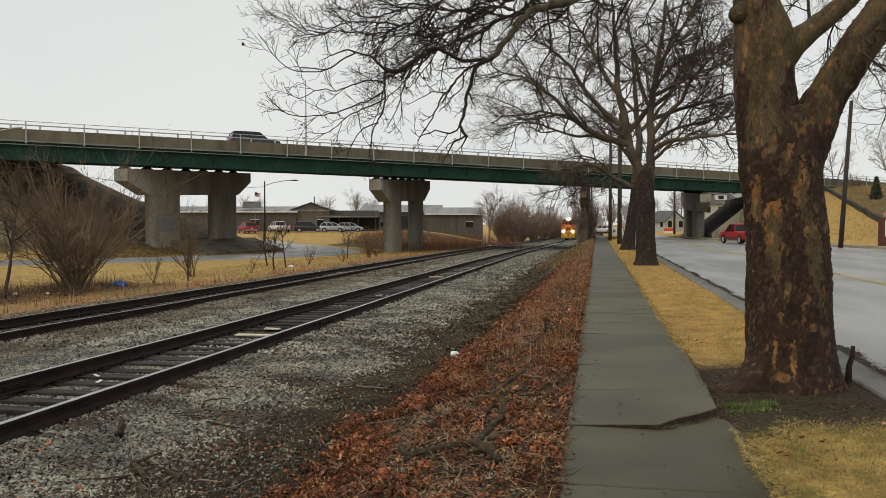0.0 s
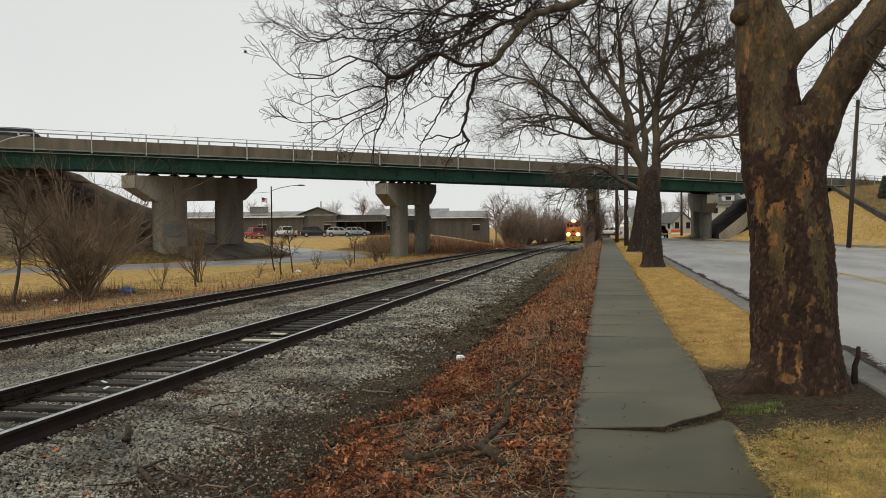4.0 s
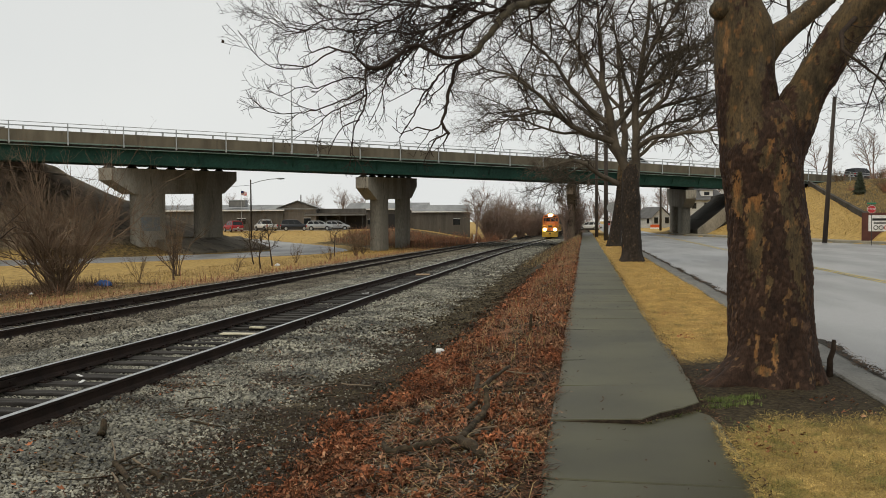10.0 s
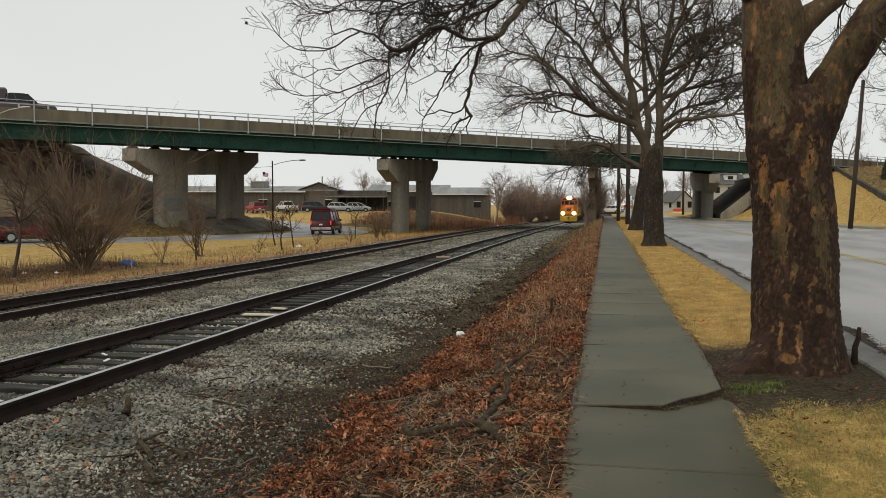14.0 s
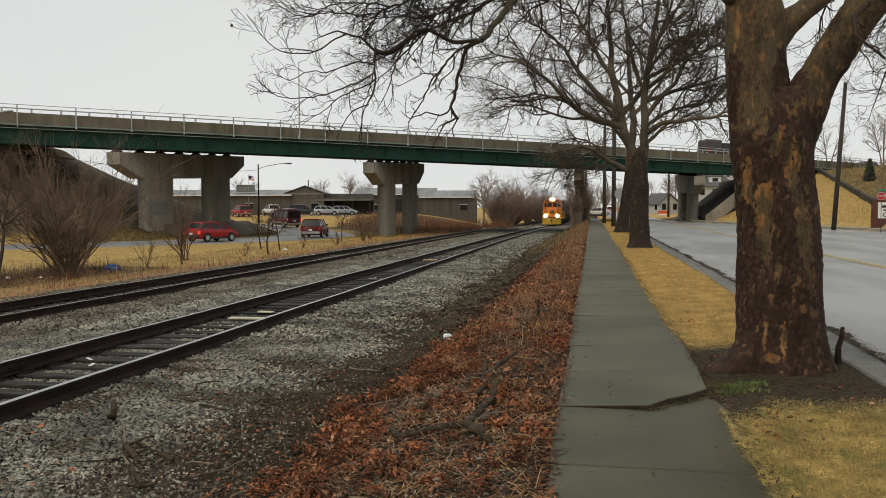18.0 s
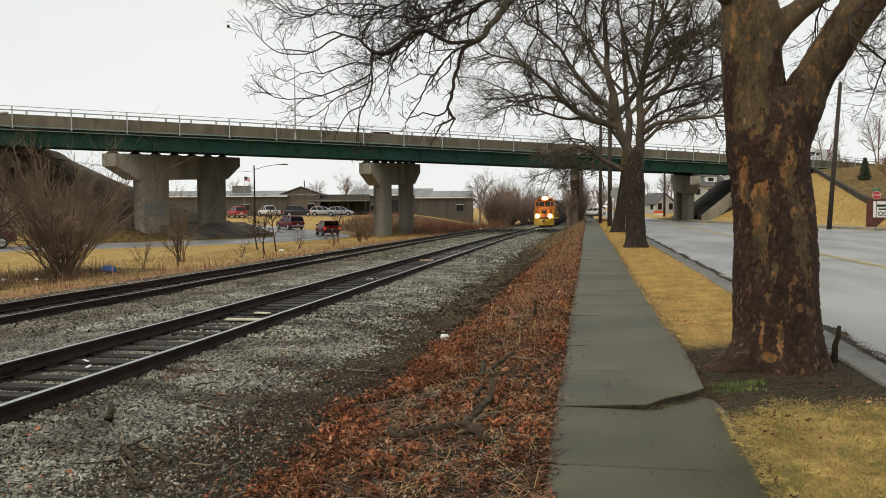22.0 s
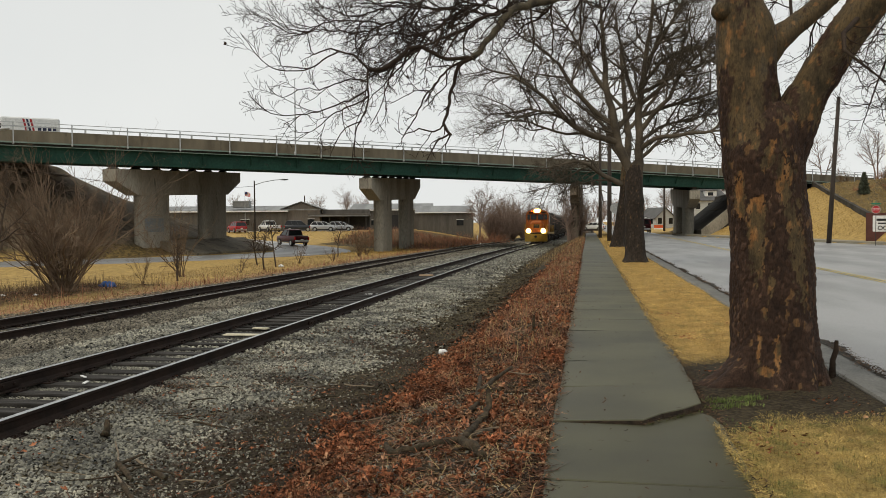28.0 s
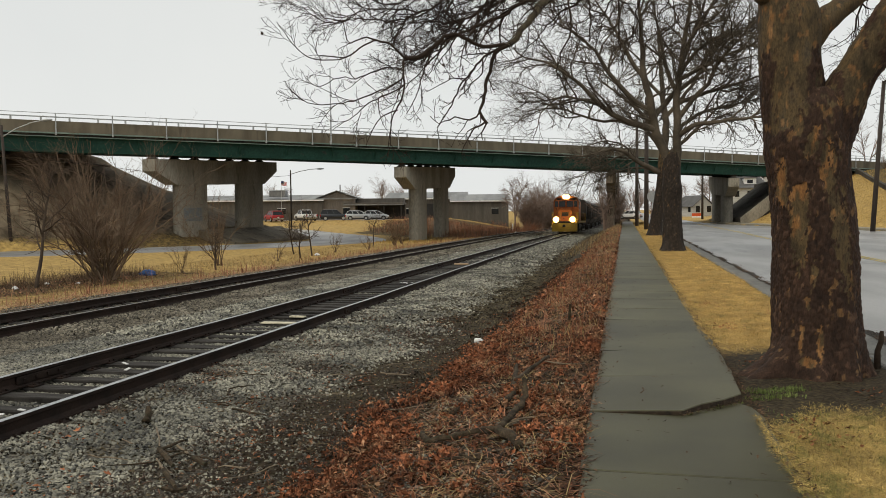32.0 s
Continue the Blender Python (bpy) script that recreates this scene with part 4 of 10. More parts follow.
# --- trees and bushes ---
class Twigs:
    """Collects tapered branches into flat arrays; quick for many thousands of twigs."""
    def __init__(self):
        self.v, self.f = [], []

    def tube(self, pts, r0, r1, n):
        k = len(self.v)
        m = len(pts)
        ref = None
        for i in range(m):
            a, b = pts[max(i - 1, 0)], pts[min(i + 1, m - 1)]
            dx, dy, dz = b[0] - a[0], b[1] - a[1], b[2] - a[2]
            q = math.sqrt(dx * dx + dy * dy + dz * dz) or 1.0
            dx, dy, dz = dx / q, dy / q, dz / q
            if ref is None:
                ref = (1.0, 0.0, 0.0) if abs(dx) < 0.8 else (0.0, 1.0, 0.0)
            s = ref[0] * dx + ref[1] * dy + ref[2] * dz
            ax, ay, az = ref[0] - s * dx, ref[1] - s * dy, ref[2] - s * dz
            q = math.sqrt(ax * ax + ay * ay + az * az) or 1.0
            ax, ay, az = ax / q, ay / q, az / q
            ref = (ax, ay, az)
            bx, by, bz = dy * az - dz * ay, dz * ax - dx * az, dx * ay - dy * ax
            r = r0 + (r1 - r0) * i / (m - 1)
            p = pts[i]
            for j in range(n):
                c, w = math.cos(6.2832 * j / n) * r, math.sin(6.2832 * j / n) * r
                self.v.append((p[0] + ax * c + bx * w, p[1] + ay * c + by * w, p[2] + az * c + bz * w))
        for i in range(m - 1):
            for j in range(n):
                j2 = (j + 1) % n
                self.f.append((k + i * n + j, k + i * n + j2, k + (i + 1) * n + j2, k + (i + 1) * n + j))

    def mesh(self, name, m):
        me = bpy.data.meshes.new(name)
        me.from_pydata(self.v, [], self.f)
        me.materials.append(m)
        me.polygons.foreach_set("use_smooth", [True] * len(me.polygons))
        return me


def wander(rng, p, d, length, steps, bend, lift):
    """A crooked line from p in direction d; lift > 0 turns it upwards, < 0 lets it droop."""
    pts = [p]
    d = Vector(d).normalized()
    s = length / steps
    for _ in range(steps):
        d = (d + Vector((rng.gauss(0, bend), rng.gauss(0, bend), rng.gauss(0, bend) + lift))).normalized()
        p = (p[0] + d.x * s, p[1] + d.y * s, p[2] + d.z * s)
        pts.append(p)
    return pts


def sprout(t, rng, pts, r0, r1, level, spec):
    """Side branches along a line, and theirs in turn."""
    if level >= len(spec):
        return
    count, lo, hi, ratio, angle, bend, lift, steps, sides = spec[level]
    total = sum(math.dist(a, b) for a, b in zip(pts, pts[1:]))
    n = max(1, int(count * rng.uniform(0.75, 1.25)))
    for k in range(n):
        f = min(0.995, 0.12 + 0.88 * (k + rng.random()) / n)
        i = min(len(pts) - 2, int(f * (len(pts) - 1)))
        g = f * (len(pts) - 1) - i
        a, b = Vector(pts[i]), Vector(pts[i + 1])
        p = a + (b - a) * g
        d = (b - a).normalized()
        side = d.cross(Vector((rng.gauss(0, 1), rng.gauss(0, 1), rng.gauss(0, 1)))).normalized()
        w = radians(rng.uniform(angle * 0.6, angle * 1.3))
        nd = d * math.cos(w) + side * math.sin(w)
        ln = rng.uniform(lo, hi) * (1.0 - 0.45 * f)
        r = min((r0 + (r1 - r0) * f) * 0.8, ratio * rng.uniform(0.8, 1.2))
        q = wander(rng, tuple(p), nd, ln, steps, bend, lift)
        e = max(0.0016, r * 0.35)
        t.tube(q, r, e, sides)
        sprout(t, rng, q, r, e, level + 1, spec)


def smooth_line(pts, radii, step):
    """Even points and radii along a smooth curve through pts."""
    p = [Vector(q) for q in pts]
    line, rad = [], []
    for i in range(len(p) - 1):
        a, b, c, d = p[max(i - 1, 0)], p[i], p[i + 1], p[min(i + 2, len(p) - 1)]
        m = max(2, int((c - b).length / step))
        for k in range(m):
            s = k / m
            line.append(0.5 * (2 * b + (c - a) * s + (2 * a - 5 * b + 4 * c - d) * s * s + (3 * b - a - 3 * c + d) * s**3))
            rad.append(radii[i] + (radii[i + 1] - radii[i]) * s)
    return line + [p[-1]], rad + [radii[-1]]


# where the trunk has shed its plates: sideways place, height, half width, half height, slant, how fresh
SHED = ((-0.13, 1.42, 0.085, 0.38, -0.03, 0.5), (0.23, 1.50, 0.085, 0.60, -0.10, 0.12), (0.06, 0.33, 0.035, 0.14, 0.0, 1.0), (-0.11, 0.36, 0.022, 0.15, 0.05, 0.9), (-0.02, 0.13, 0.09, 0.05, 0.1, 0.9),
        (-0.13, 1.80, 0.10, 0.08, 0.0, 0.9), (0.0, 0.98, 0.03, 0.2, 0.1, 0.35), (-0.05, 0.71, 0.03, 0.07, 0.0, 0.9), (0.12, 2.1, 0.07, 0.3, 0.0, 0.6), (-0.02, 2.3, 0.06, 0.16, 0.2, 0.9), (-0.3, 1.9, 0.05, 0.2, 0.0, 0.7))


def bark_at(p, shed=True, lo=1.75, hi=3.5):
    """How far the bark stands out at p, and its look: smooth, fresh, tint."""
    q = Vector((p.x, p.y, p.z * 0.4))
    rag = noise.noise(q * 24) * 0.35 + noise.noise(q * 52 + Vector((3, 1, 5))) * 0.3
    big = noise.noise(q * 3.3) * 0.7 + noise.noise(q * 8.7 + Vector((3, 1, 5))) * 0.55 + rag
    m = big + 1.5 * (max(0.0, min(1.0, (p.z - lo) / (hi - lo))) - 0.62)
    fresh = noise.noise(q * 5.2 + Vector((9, 4, 2))) * 0.8 + 0.5 * noise.noise(q * 16 + Vector((1, 7, 3))) + rag * 0.5 - 0.5
    if shed and p.y < 9.1 and p.z < 2.6:
        side = (p.x - 1.95) * 0.978 - (p.y - 9.06) * 0.21
        for s0, z0, hw, hh, sl, fr in SHED:
            d = ((side - s0 - sl * (p.z - z0)) / hw) ** 2 + ((p.z - z0) / hh) ** 2
            if d + (big - rag) * 0.9 + rag * 3.6 < 0.9:
                m, fresh = 0.6, fr * 0.5 - 0.3 + 0.7 * noise.noise(q * 11) + rag * 0.7
    d, cells = noise.voronoi(Vector((p.x, p.y, p.z * 0.5)) * 27 + Vector((noise.noise(q * 18), noise.noise(q * 18 + Vector((4, 0, 0))), 0)) * 0.8)
    tint = (math.sin(cells[0].x * 91.7 + cells[0].y * 47.3 + cells[0].z * 63.1) * 43758.5) % 1.0
    edge = min(1.0, (d[1] - d[0]) * 4.0)
    plate = max(0.0, min(1.0, (0.06 - m) * 9 + 0.5))
    if tint > 0.94 and m > -0.9:
        plate *= 0.2
        fresh = max(fresh, 0.1)
    height = plate * (0.004 + 0.013 * tint) * (0.25 + 0.75 * edge) + plate * 0.007 * noise.noise(q * 45) + 0.006 * noise.noise(q * 9)
    return height, (1.0 - plate, max(0.0, min(1.0, fresh * 4 + 0.2)) * (1.0 - plate), tint * 0.75 + 0.25 * (noise.noise(q * 6) + 0.5))


def barked(name, pts, radii, n, step, mat_, roots=(), shed=True, lo=1.75, hi=3.5):
    """A trunk or limb skinned with plates of bark."""
    line, rad = smooth_line(pts, radii, step)
    v, f, look_ = [], [], []
    ref = None
    for i, p in enumerate(line):
        d = (line[min(i + 1, len(line) - 1)] - line[max(i - 1, 0)]).normalized()
        if ref is None:
            ref = Vector((1, 0, 0)) if abs(d.x) < 0.8 else Vector((0, 1, 0))
        a = (ref - d * ref.dot(d)).normalized()
        ref = a
        b = d.cross(a)
        for k in range(n):
            t = 6.2832 * k / n
            o = a * math.cos(t) + b * math.sin(t)
            r = rad[i] * (1 + 0.05 * noise.noise(Vector((o.x * 1.6, o.y * 1.6, p.z * 1.1))) + 0.025 * noise.noise(Vector((o.x * 4, o.y * 4, p.z * 2.0))))
            for w, spread, reach, top in roots:
                h = max(0.0, 1 - (p.z - line[0].z) / top)
                dw = abs((math.atan2(o.y, o.x) - w + 3.1416) % 6.2832 - 3.1416) / spread
                r += reach * h * h * max(0.0, 1 - dw * dw)
            x = p + o * r
            height, c = bark_at(x, shed, lo, hi)
            v.append(x + o * height)
            look_.append(c)
    m = len(line)
    f = [(i * n + k, i * n + (k + 1) % n, (i + 1) * n + (k + 1) % n, (i + 1) * n + k) for i in range(m - 1) for k in range(n)]
    f += [tuple(range(n - 1, -1, -1)), tuple((m - 1) * n + k for k in range(n))]
    me = bpy.data.meshes.new(name)
    me.from_pydata([tuple(q) for q in v], [], f)
    at = me.color_attributes.new("bark", "FLOAT_COLOR", "POINT")
    at.data.foreach_set("color", np.array([(*c, 1.0) for c in look_], np.float32).reshape(-1))
    me.materials.append(mat_)
    me.polygons.foreach_set("use_smooth", [True] * len(me.polygons))
    return me


def near_sycamore():
    """The big sycamore beside the pavement; its low limb hangs over the track bank."""
    t = thing("sycamore_tree", "large bare sycamore with flaking brown and orange bark", "tree", "street trees")
    roots = ((-2.75, 0.40, 0.55, 0.55), (-2.45, 0.18, 0.2, 0.75), (-1.75, 0.32, 0.16, 0.5), (-1.1, 0.35, 0.15, 0.55), (-0.2, 0.4, 0.16, 0.6), (1.2, 0.5, 0.2, 0.5), (2.4, 0.5, 0.2, 0.5), (-2.2, 0.2, 0.1, 0.8))
    part_ = new("trunk", barked("trunk", [(1.98, 9.03, -0.14), (1.99, 9.04, 0.22), (1.97, 9.05, 0.69), (1.95, 9.06, 1.34), (1.90, 9.07, 1.93), (1.87, 9.08, 2.3), (1.89, 9.09, 2.66), (1.86, 9.09, 2.84)],
                                [0.455, 0.43, 0.415, 0.40, 0.385, 0.40, 0.365, 0.24], 230, 0.0125, BARK, roots))
    part_.parent = t
    tagged(part_, "thick trunk with flaking plates of bark")
    lines = [([(1.80, 9.07, 2.3), (1.73, 9.10, 2.85), (1.70, 9.12, 3.25), (1.69, 9.13, 3.6), (1.62, 9.13, 3.95), (1.60, 9.14, 4.4), (1.49, 9.05, 5.43), (1.29, 8.95, 6.72)],
              [0.33, 0.305, 0.305, 0.30, 0.235, 0.21, 0.19, 0.16])]
    lines.append(([(1.78, 9.13, 3.3), (1.98, 9.21, 3.52), (2.20, 9.33, 3.70), (2.56, 9.51, 4.0), (3.04, 9.82, 4.48), (3.98, 10.22, 5.18)], [0.2, 0.15, 0.115, 0.105, 0.1, 0.08]))
    lines.append(([(1.98, 9.07, 2.2), (2.15, 9.06, 2.65), (2.31, 9.03, 2.98), (2.53, 8.98, 3.36), (2.78, 8.93, 3.74), (3.14, 8.81, 4.22), (3.63, 8.73, 4.96)], [0.27, 0.24, 0.2, 0.19, 0.185, 0.17, 0.15]))
    for pts, radii in lines:
        ob = new("limb", barked("limb", pts, radii, 120, 0.02, BARK))
        ob.parent = t
        tagged(ob, "smooth olive-grey limb with patches of peeling bark")
    ob = new("knob", barked("knob", [(1.36, 9.0, 3.78), (1.40, 9.01, 3.81), (1.47, 9.03, 3.84), (1.62, 9.08, 3.86)], [0.05, 0.1, 0.13, 0.16], 40, 0.02, BARK))
    ob.parent = t
    tagged(ob, "healed branch stub")
    rng = random.Random(11)
    # the low limb and what hangs from its end
    low = [
        ([(1.49, 9.05, 5.43), (0.9, 8.8, 4.85), (0.27, 8.5, 4.29), (0.02, 8.2, 4.02), (-0.22, 8.0, 3.8), (-0.48, 7.8, 3.69), (-0.65, 7.6, 3.58), (-0.77, 7.45, 3.38), (-0.87, 7.35, 3.22), (-0.95, 7.3, 3.12)], 0.075, 0.026),
        ([(-0.95, 7.3, 3.12), (-1.07, 7.25, 3.03), (-1.13, 7.2, 2.82), (-1.15, 7.15, 2.65), (-1.19, 7.1, 2.51), (-1.13, 7.1, 2.42)], 0.019, 0.012),
        ([(-1.19, 7.1, 2.51), (-1.26, 7.05, 2.44), (-1.38, 7.0, 2.46), (-1.52, 6.95, 2.41), (-1.58, 6.9, 2.47)], 0.008, 0.003),
        ([(-1.13, 7.1, 2.42), (-1.22, 7.05, 2.36), (-1.28, 7.0, 2.27), (-1.33, 7.0, 2.17)], 0.009, 0.003),
        ([(-1.13, 7.1, 2.42), (-1.17, 7.1, 2.33), (-1.16, 7.1, 2.26)], 0.008, 0.003)]
    fork = [
        ([(-1.02, 7.3, 3.11), (-1.17, 7.2, 2.99), (-1.26, 7.1, 2.86), (-1.35, 7.0, 2.71), (-1.42, 6.95, 2.53), (-1.53, 6.9, 2.37)], 0.0116, 0.004),
        ([(-1.31, 7.08, 2.8), (-1.43, 7.1, 2.81), (-1.54, 7.1, 2.76), (-1.66, 7.1, 2.7)], 0.0054, 0.003),
        ([(-1.17, 7.2, 2.99), (-1.19, 7.25, 2.87), (-1.27, 7.2, 2.78), (-1.39, 7.15, 2.64)], 0.0068, 0.003),
        ([(-0.98, 7.3, 3.13), (-1.17, 7.2, 3.1), (-1.31, 7.05, 3.14), (-1.42, 6.95, 3.15), (-1.52, 6.85, 3.05), (-1.6, 6.75, 2.96), (-1.74, 6.65, 2.92)], 0.0163, 0.018),
        ([(-1.54, 6.8, 3.01), (-1.61, 6.8, 2.84), (-1.65, 6.75, 2.66), (-1.68, 6.7, 2.55), (-1.74, 6.7, 2.47)], 0.0068, 0.003)]
    fan = [
        ([(-1.74, 6.65, 2.92), (-1.73, 6.6, 2.77), (-1.72, 6.6, 2.68), (-1.74, 6.55, 2.56), (-1.8, 6.5, 2.44), (-1.82, 6.5, 2.33), (-1.84, 6.5, 2.19)], 0.0102, 0.003),
        ([(-1.74, 6.65, 2.92), (-1.81, 6.6, 3.01), (-1.9, 6.55, 3.05), (-2.01, 6.5, 3.08), (-2.13, 6.45, 3.03), (-2.17, 6.4, 3.1), (-2.18, 6.4, 3.2)], 0.0102, 0.003),
        ([(-1.95, 6.52, 3.06), (-2.06, 6.45, 2.98), (-2.16, 6.4, 2.9), (-2.3, 6.35, 2.88), (-2.48, 6.3, 2.92), (-2.59, 6.25, 3.05), (-2.66, 6.2, 3.17)], 0.0068, 0.0025)]
    spray = [
        ([(-1.74, 6.62, 2.82), (-1.9, 6.7, 2.86), (-2.06, 6.75, 2.83), (-2.21, 6.8, 2.8), (-2.38, 6.85, 2.82), (-2.59, 6.9, 2.76), (-2.73, 6.9, 2.86)], 0.0072, 0.0025),
        ([(-1.73, 6.6, 2.76), (-1.81, 6.5, 2.67), (-1.92, 6.4, 2.61), (-2.07, 6.3, 2.54), (-2.23, 6.2, 2.5), (-2.39, 6.15, 2.52), (-2.49, 6.1, 2.59), (-2.56, 6.1, 2.69)], 0.0072, 0.0025),
        ([(-1.73, 6.6, 2.69), (-1.92, 6.7, 2.63), (-2.1, 6.8, 2.58), (-2.26, 6.85, 2.48), (-2.46, 6.9, 2.38)], 0.0072, 0.0025),
        ([(-1.76, 6.5, 2.48), (-1.88, 6.45, 2.42), (-1.94, 6.4, 2.32), (-2.0, 6.4, 2.19)], 0.0058, 0.0025)]
    over = [
        ([(1.49, 9.05, 5.43), (0.5, 8.8, 4.95), (-0.38, 8.4, 4.24), (-0.68, 8.0, 3.91), (-0.89, 7.8, 3.73), (-1.09, 7.7, 3.65), (-1.23, 7.6, 3.53), (-1.4, 7.5, 3.4), (-1.57, 7.45, 3.37), (-1.73, 7.4, 3.38), (-1.86, 7.35, 3.27), (-1.97, 7.3, 3.18)], 0.0360, 0.005),
        ([(-0.64, 7.6, 3.59), (-0.86, 7.5, 3.52), (-1.05, 7.4, 3.38), (-1.23, 7.35, 3.32), (-1.4, 7.3, 3.23), (-1.55, 7.2, 3.16), (-1.7, 7.1, 3.0), (-1.9, 7.0, 2.9)], 0.0173, 0.004)]
    high = [
        ([(1.29, 8.95, 6.72), (0.0, 8.5, 5.2), (-1.01, 8.0, 4.16), (-1.19, 7.7, 3.88), (-1.37, 7.5, 3.74), (-1.49, 7.4, 3.64), (-1.62, 7.3, 3.49), (-1.75, 7.2, 3.43), (-1.91, 7.1, 3.34), (-2.09, 7.0, 3.33), (-2.26, 6.9, 3.33), (-2.43, 6.8, 3.31), (-2.58, 6.7, 3.39)], 0.0385, 0.003),
        ([(-1.49, 7.4, 3.64), (-1.65, 7.3, 3.64), (-1.83, 7.2, 3.54), (-2.01, 7.1, 3.49), (-2.19, 7.0, 3.54), (-2.34, 6.9, 3.63)], 0.0098, 0.003),
        ([(-1.75, 7.2, 3.43), (-1.91, 7.1, 3.44), (-2.06, 7.0, 3.43), (-2.23, 6.95, 3.4), (-2.39, 6.9, 3.3), (-2.56, 6.85, 3.33), (-2.68, 6.8, 3.43)], 0.0084, 0.003),
        ([(-1.01, 8.0, 4.16), (-1.4, 7.8, 4.05), (-1.8, 7.6, 3.85), (-2.2, 7.4, 3.8), (-2.5, 7.3, 3.9)], 0.0112, 0.003)]
    droop = [
        ([(-0.48, 7.8, 3.69), (-0.46, 7.75, 3.51), (-0.43, 7.7, 3.34), (-0.46, 7.7, 3.23), (-0.53, 7.65, 3.08), (-0.56, 7.6, 2.84)], 0.0112, 0.004),
        ([(-0.28, 8.0, 3.78), (-0.28, 7.95, 3.57), (-0.27, 7.9, 3.39), (-0.28, 7.9, 3.22)], 0.0104, 0.006),
        ([(0.0, 8.2, 4.0), (-0.01, 8.1, 3.53), (0.0, 8.05, 3.28), (0.02, 8.0, 3.07), (0.03, 8.0, 2.95)], 0.0104, 0.004),
        ([(0.9, 8.8, 4.85), (0.55, 8.5, 4.4), (0.3, 8.4, 4.1), (0.2, 8.3, 3.7)], 0.0128, 0.004)]
    fill = [
        ([(-0.89, 7.8, 3.73), (-1.2, 7.9, 3.6), (-1.55, 8.0, 3.5), (-1.9, 8.1, 3.3), (-2.2, 8.1, 3.1)], 0.013, 0.003),
        ([(-0.68, 8.0, 3.91), (-0.95, 8.2, 3.9), (-1.4, 8.4, 3.85), (-1.9, 8.5, 3.7), (-2.4, 8.5, 3.6)], 0.013, 0.003),
        ([(-1.09, 7.7, 3.65), (-1.35, 7.4, 3.6), (-1.65, 7.1, 3.55), (-1.95, 6.8, 3.6)], 0.011, 0.003),
        ([(-1.4, 7.5, 3.4), (-1.6, 7.6, 3.2), (-1.85, 7.7, 3.0), (-2.1, 7.7, 2.75)], 0.011, 0.003),
        ([(-0.22, 8.0, 3.8), (-0.5, 8.2, 3.8), (-0.8, 8.4, 3.65), (-1.05, 8.5, 3.4)], 0.013, 0.003),
        ([(-0.65, 7.6, 3.58), (-0.9, 7.2, 3.55), (-1.15, 6.9, 3.45), (-1.4, 6.7, 3.3)], 0.011, 0.003),
        ([(-0.15, 8.20, 3.95), (-0.38, 8.30, 3.71), (-0.58, 8.40, 3.63), (-0.79, 8.50, 3.46), (-0.97, 8.50, 3.26)], 0.014, 0.003),
        ([(0.18, 8.40, 4.15), (-0.04, 8.50, 3.85), (-0.16, 8.60, 3.60), (-0.25, 8.60, 3.31)], 0.014, 0.003),
        ([(-0.47, 8.10, 3.99), (-0.70, 8.20, 3.81), (-1.00, 8.30, 3.71), (-1.29, 8.30, 3.64), (-1.55, 8.40, 3.50)], 0.014, 0.003),
        ([(0.46, 8.50, 4.11), (0.27, 8.60, 3.89), (0.15, 8.60, 3.64), (0.12, 8.60, 3.35)], 0.014, 0.003),
        ([(0.76, 8.80, 4.23), (0.60, 8.90, 4.04), (0.49, 9.00, 3.83), (0.37, 9.00, 3.66)], 0.014, 0.003)]
    fans = [(5.5, 0.2, 0.5, 0.0085, 44, 0.13, 0.01, 8, 4), (5, 0.1, 0.28, 0.0058, 48, 0.16, 0.03, 5, 4), (3, 0.05, 0.13, 0.0034, 50, 0.18, 0.03, 3, 3)]
    dense = [(9.0, 0.28, 0.7, 0.0105, 44, 0.15, 0.0, 9, 5), (6, 0.12, 0.34, 0.007, 48, 0.16, 0.02, 6, 4), (4, 0.05, 0.16, 0.0043, 50, 0.18, 0.03, 3, 3), (1, 0.03, 0.07, 0.003, 50, 0.15, 0.03, 2, 3)]
    sparse = [(6.5, 0.1, 0.36, 0.0075, 52, 0.18, -0.04, 7, 4), (5, 0.05, 0.15, 0.0038, 55, 0.2, 0.0, 3, 3), (2, 0.02, 0.06, 0.0026, 50, 0.2, 0.0, 2, 3)]
    every = []
    for group, spec in ((low, sparse), (fork, sparse), (fan, fans), (spray, fans), (over, dense), (high, dense), (fill, dense), (droop, sparse)):
        for pts, r0, r1 in group:
            tw = Twigs()
            line, rad = smooth_line(pts, [r0 + (r1 - r0) * i / (len(pts) - 1) for i in range(len(pts))], 0.045)
            j = min(0.012, 0.9 * r0)
            fine = [(p.x + rng.uniform(-j, j), p.y + rng.uniform(-j, j), p.z + rng.uniform(-j, j)) for p in line]
            tw.tube(fine, r0, r1, 8)
            keep = [p for p in fine if p[2] < 5.1]
            run = sum(math.dist(a, b) for a, b in zip(keep, keep[1:]))
            sprout(tw, rng, keep, min(r0, 0.03), r1, 0, [(max(1, int(spec[0][0] * run)), *spec[0][1:])] + spec[1:])
            ob = new("branch", tw.mesh("branch", LOWLIMB if r0 > 0.04 else TWIG))
            ob.parent = t
            tagged(ob, "bare dark drooping branch with fine twigs")
            every += tw.v
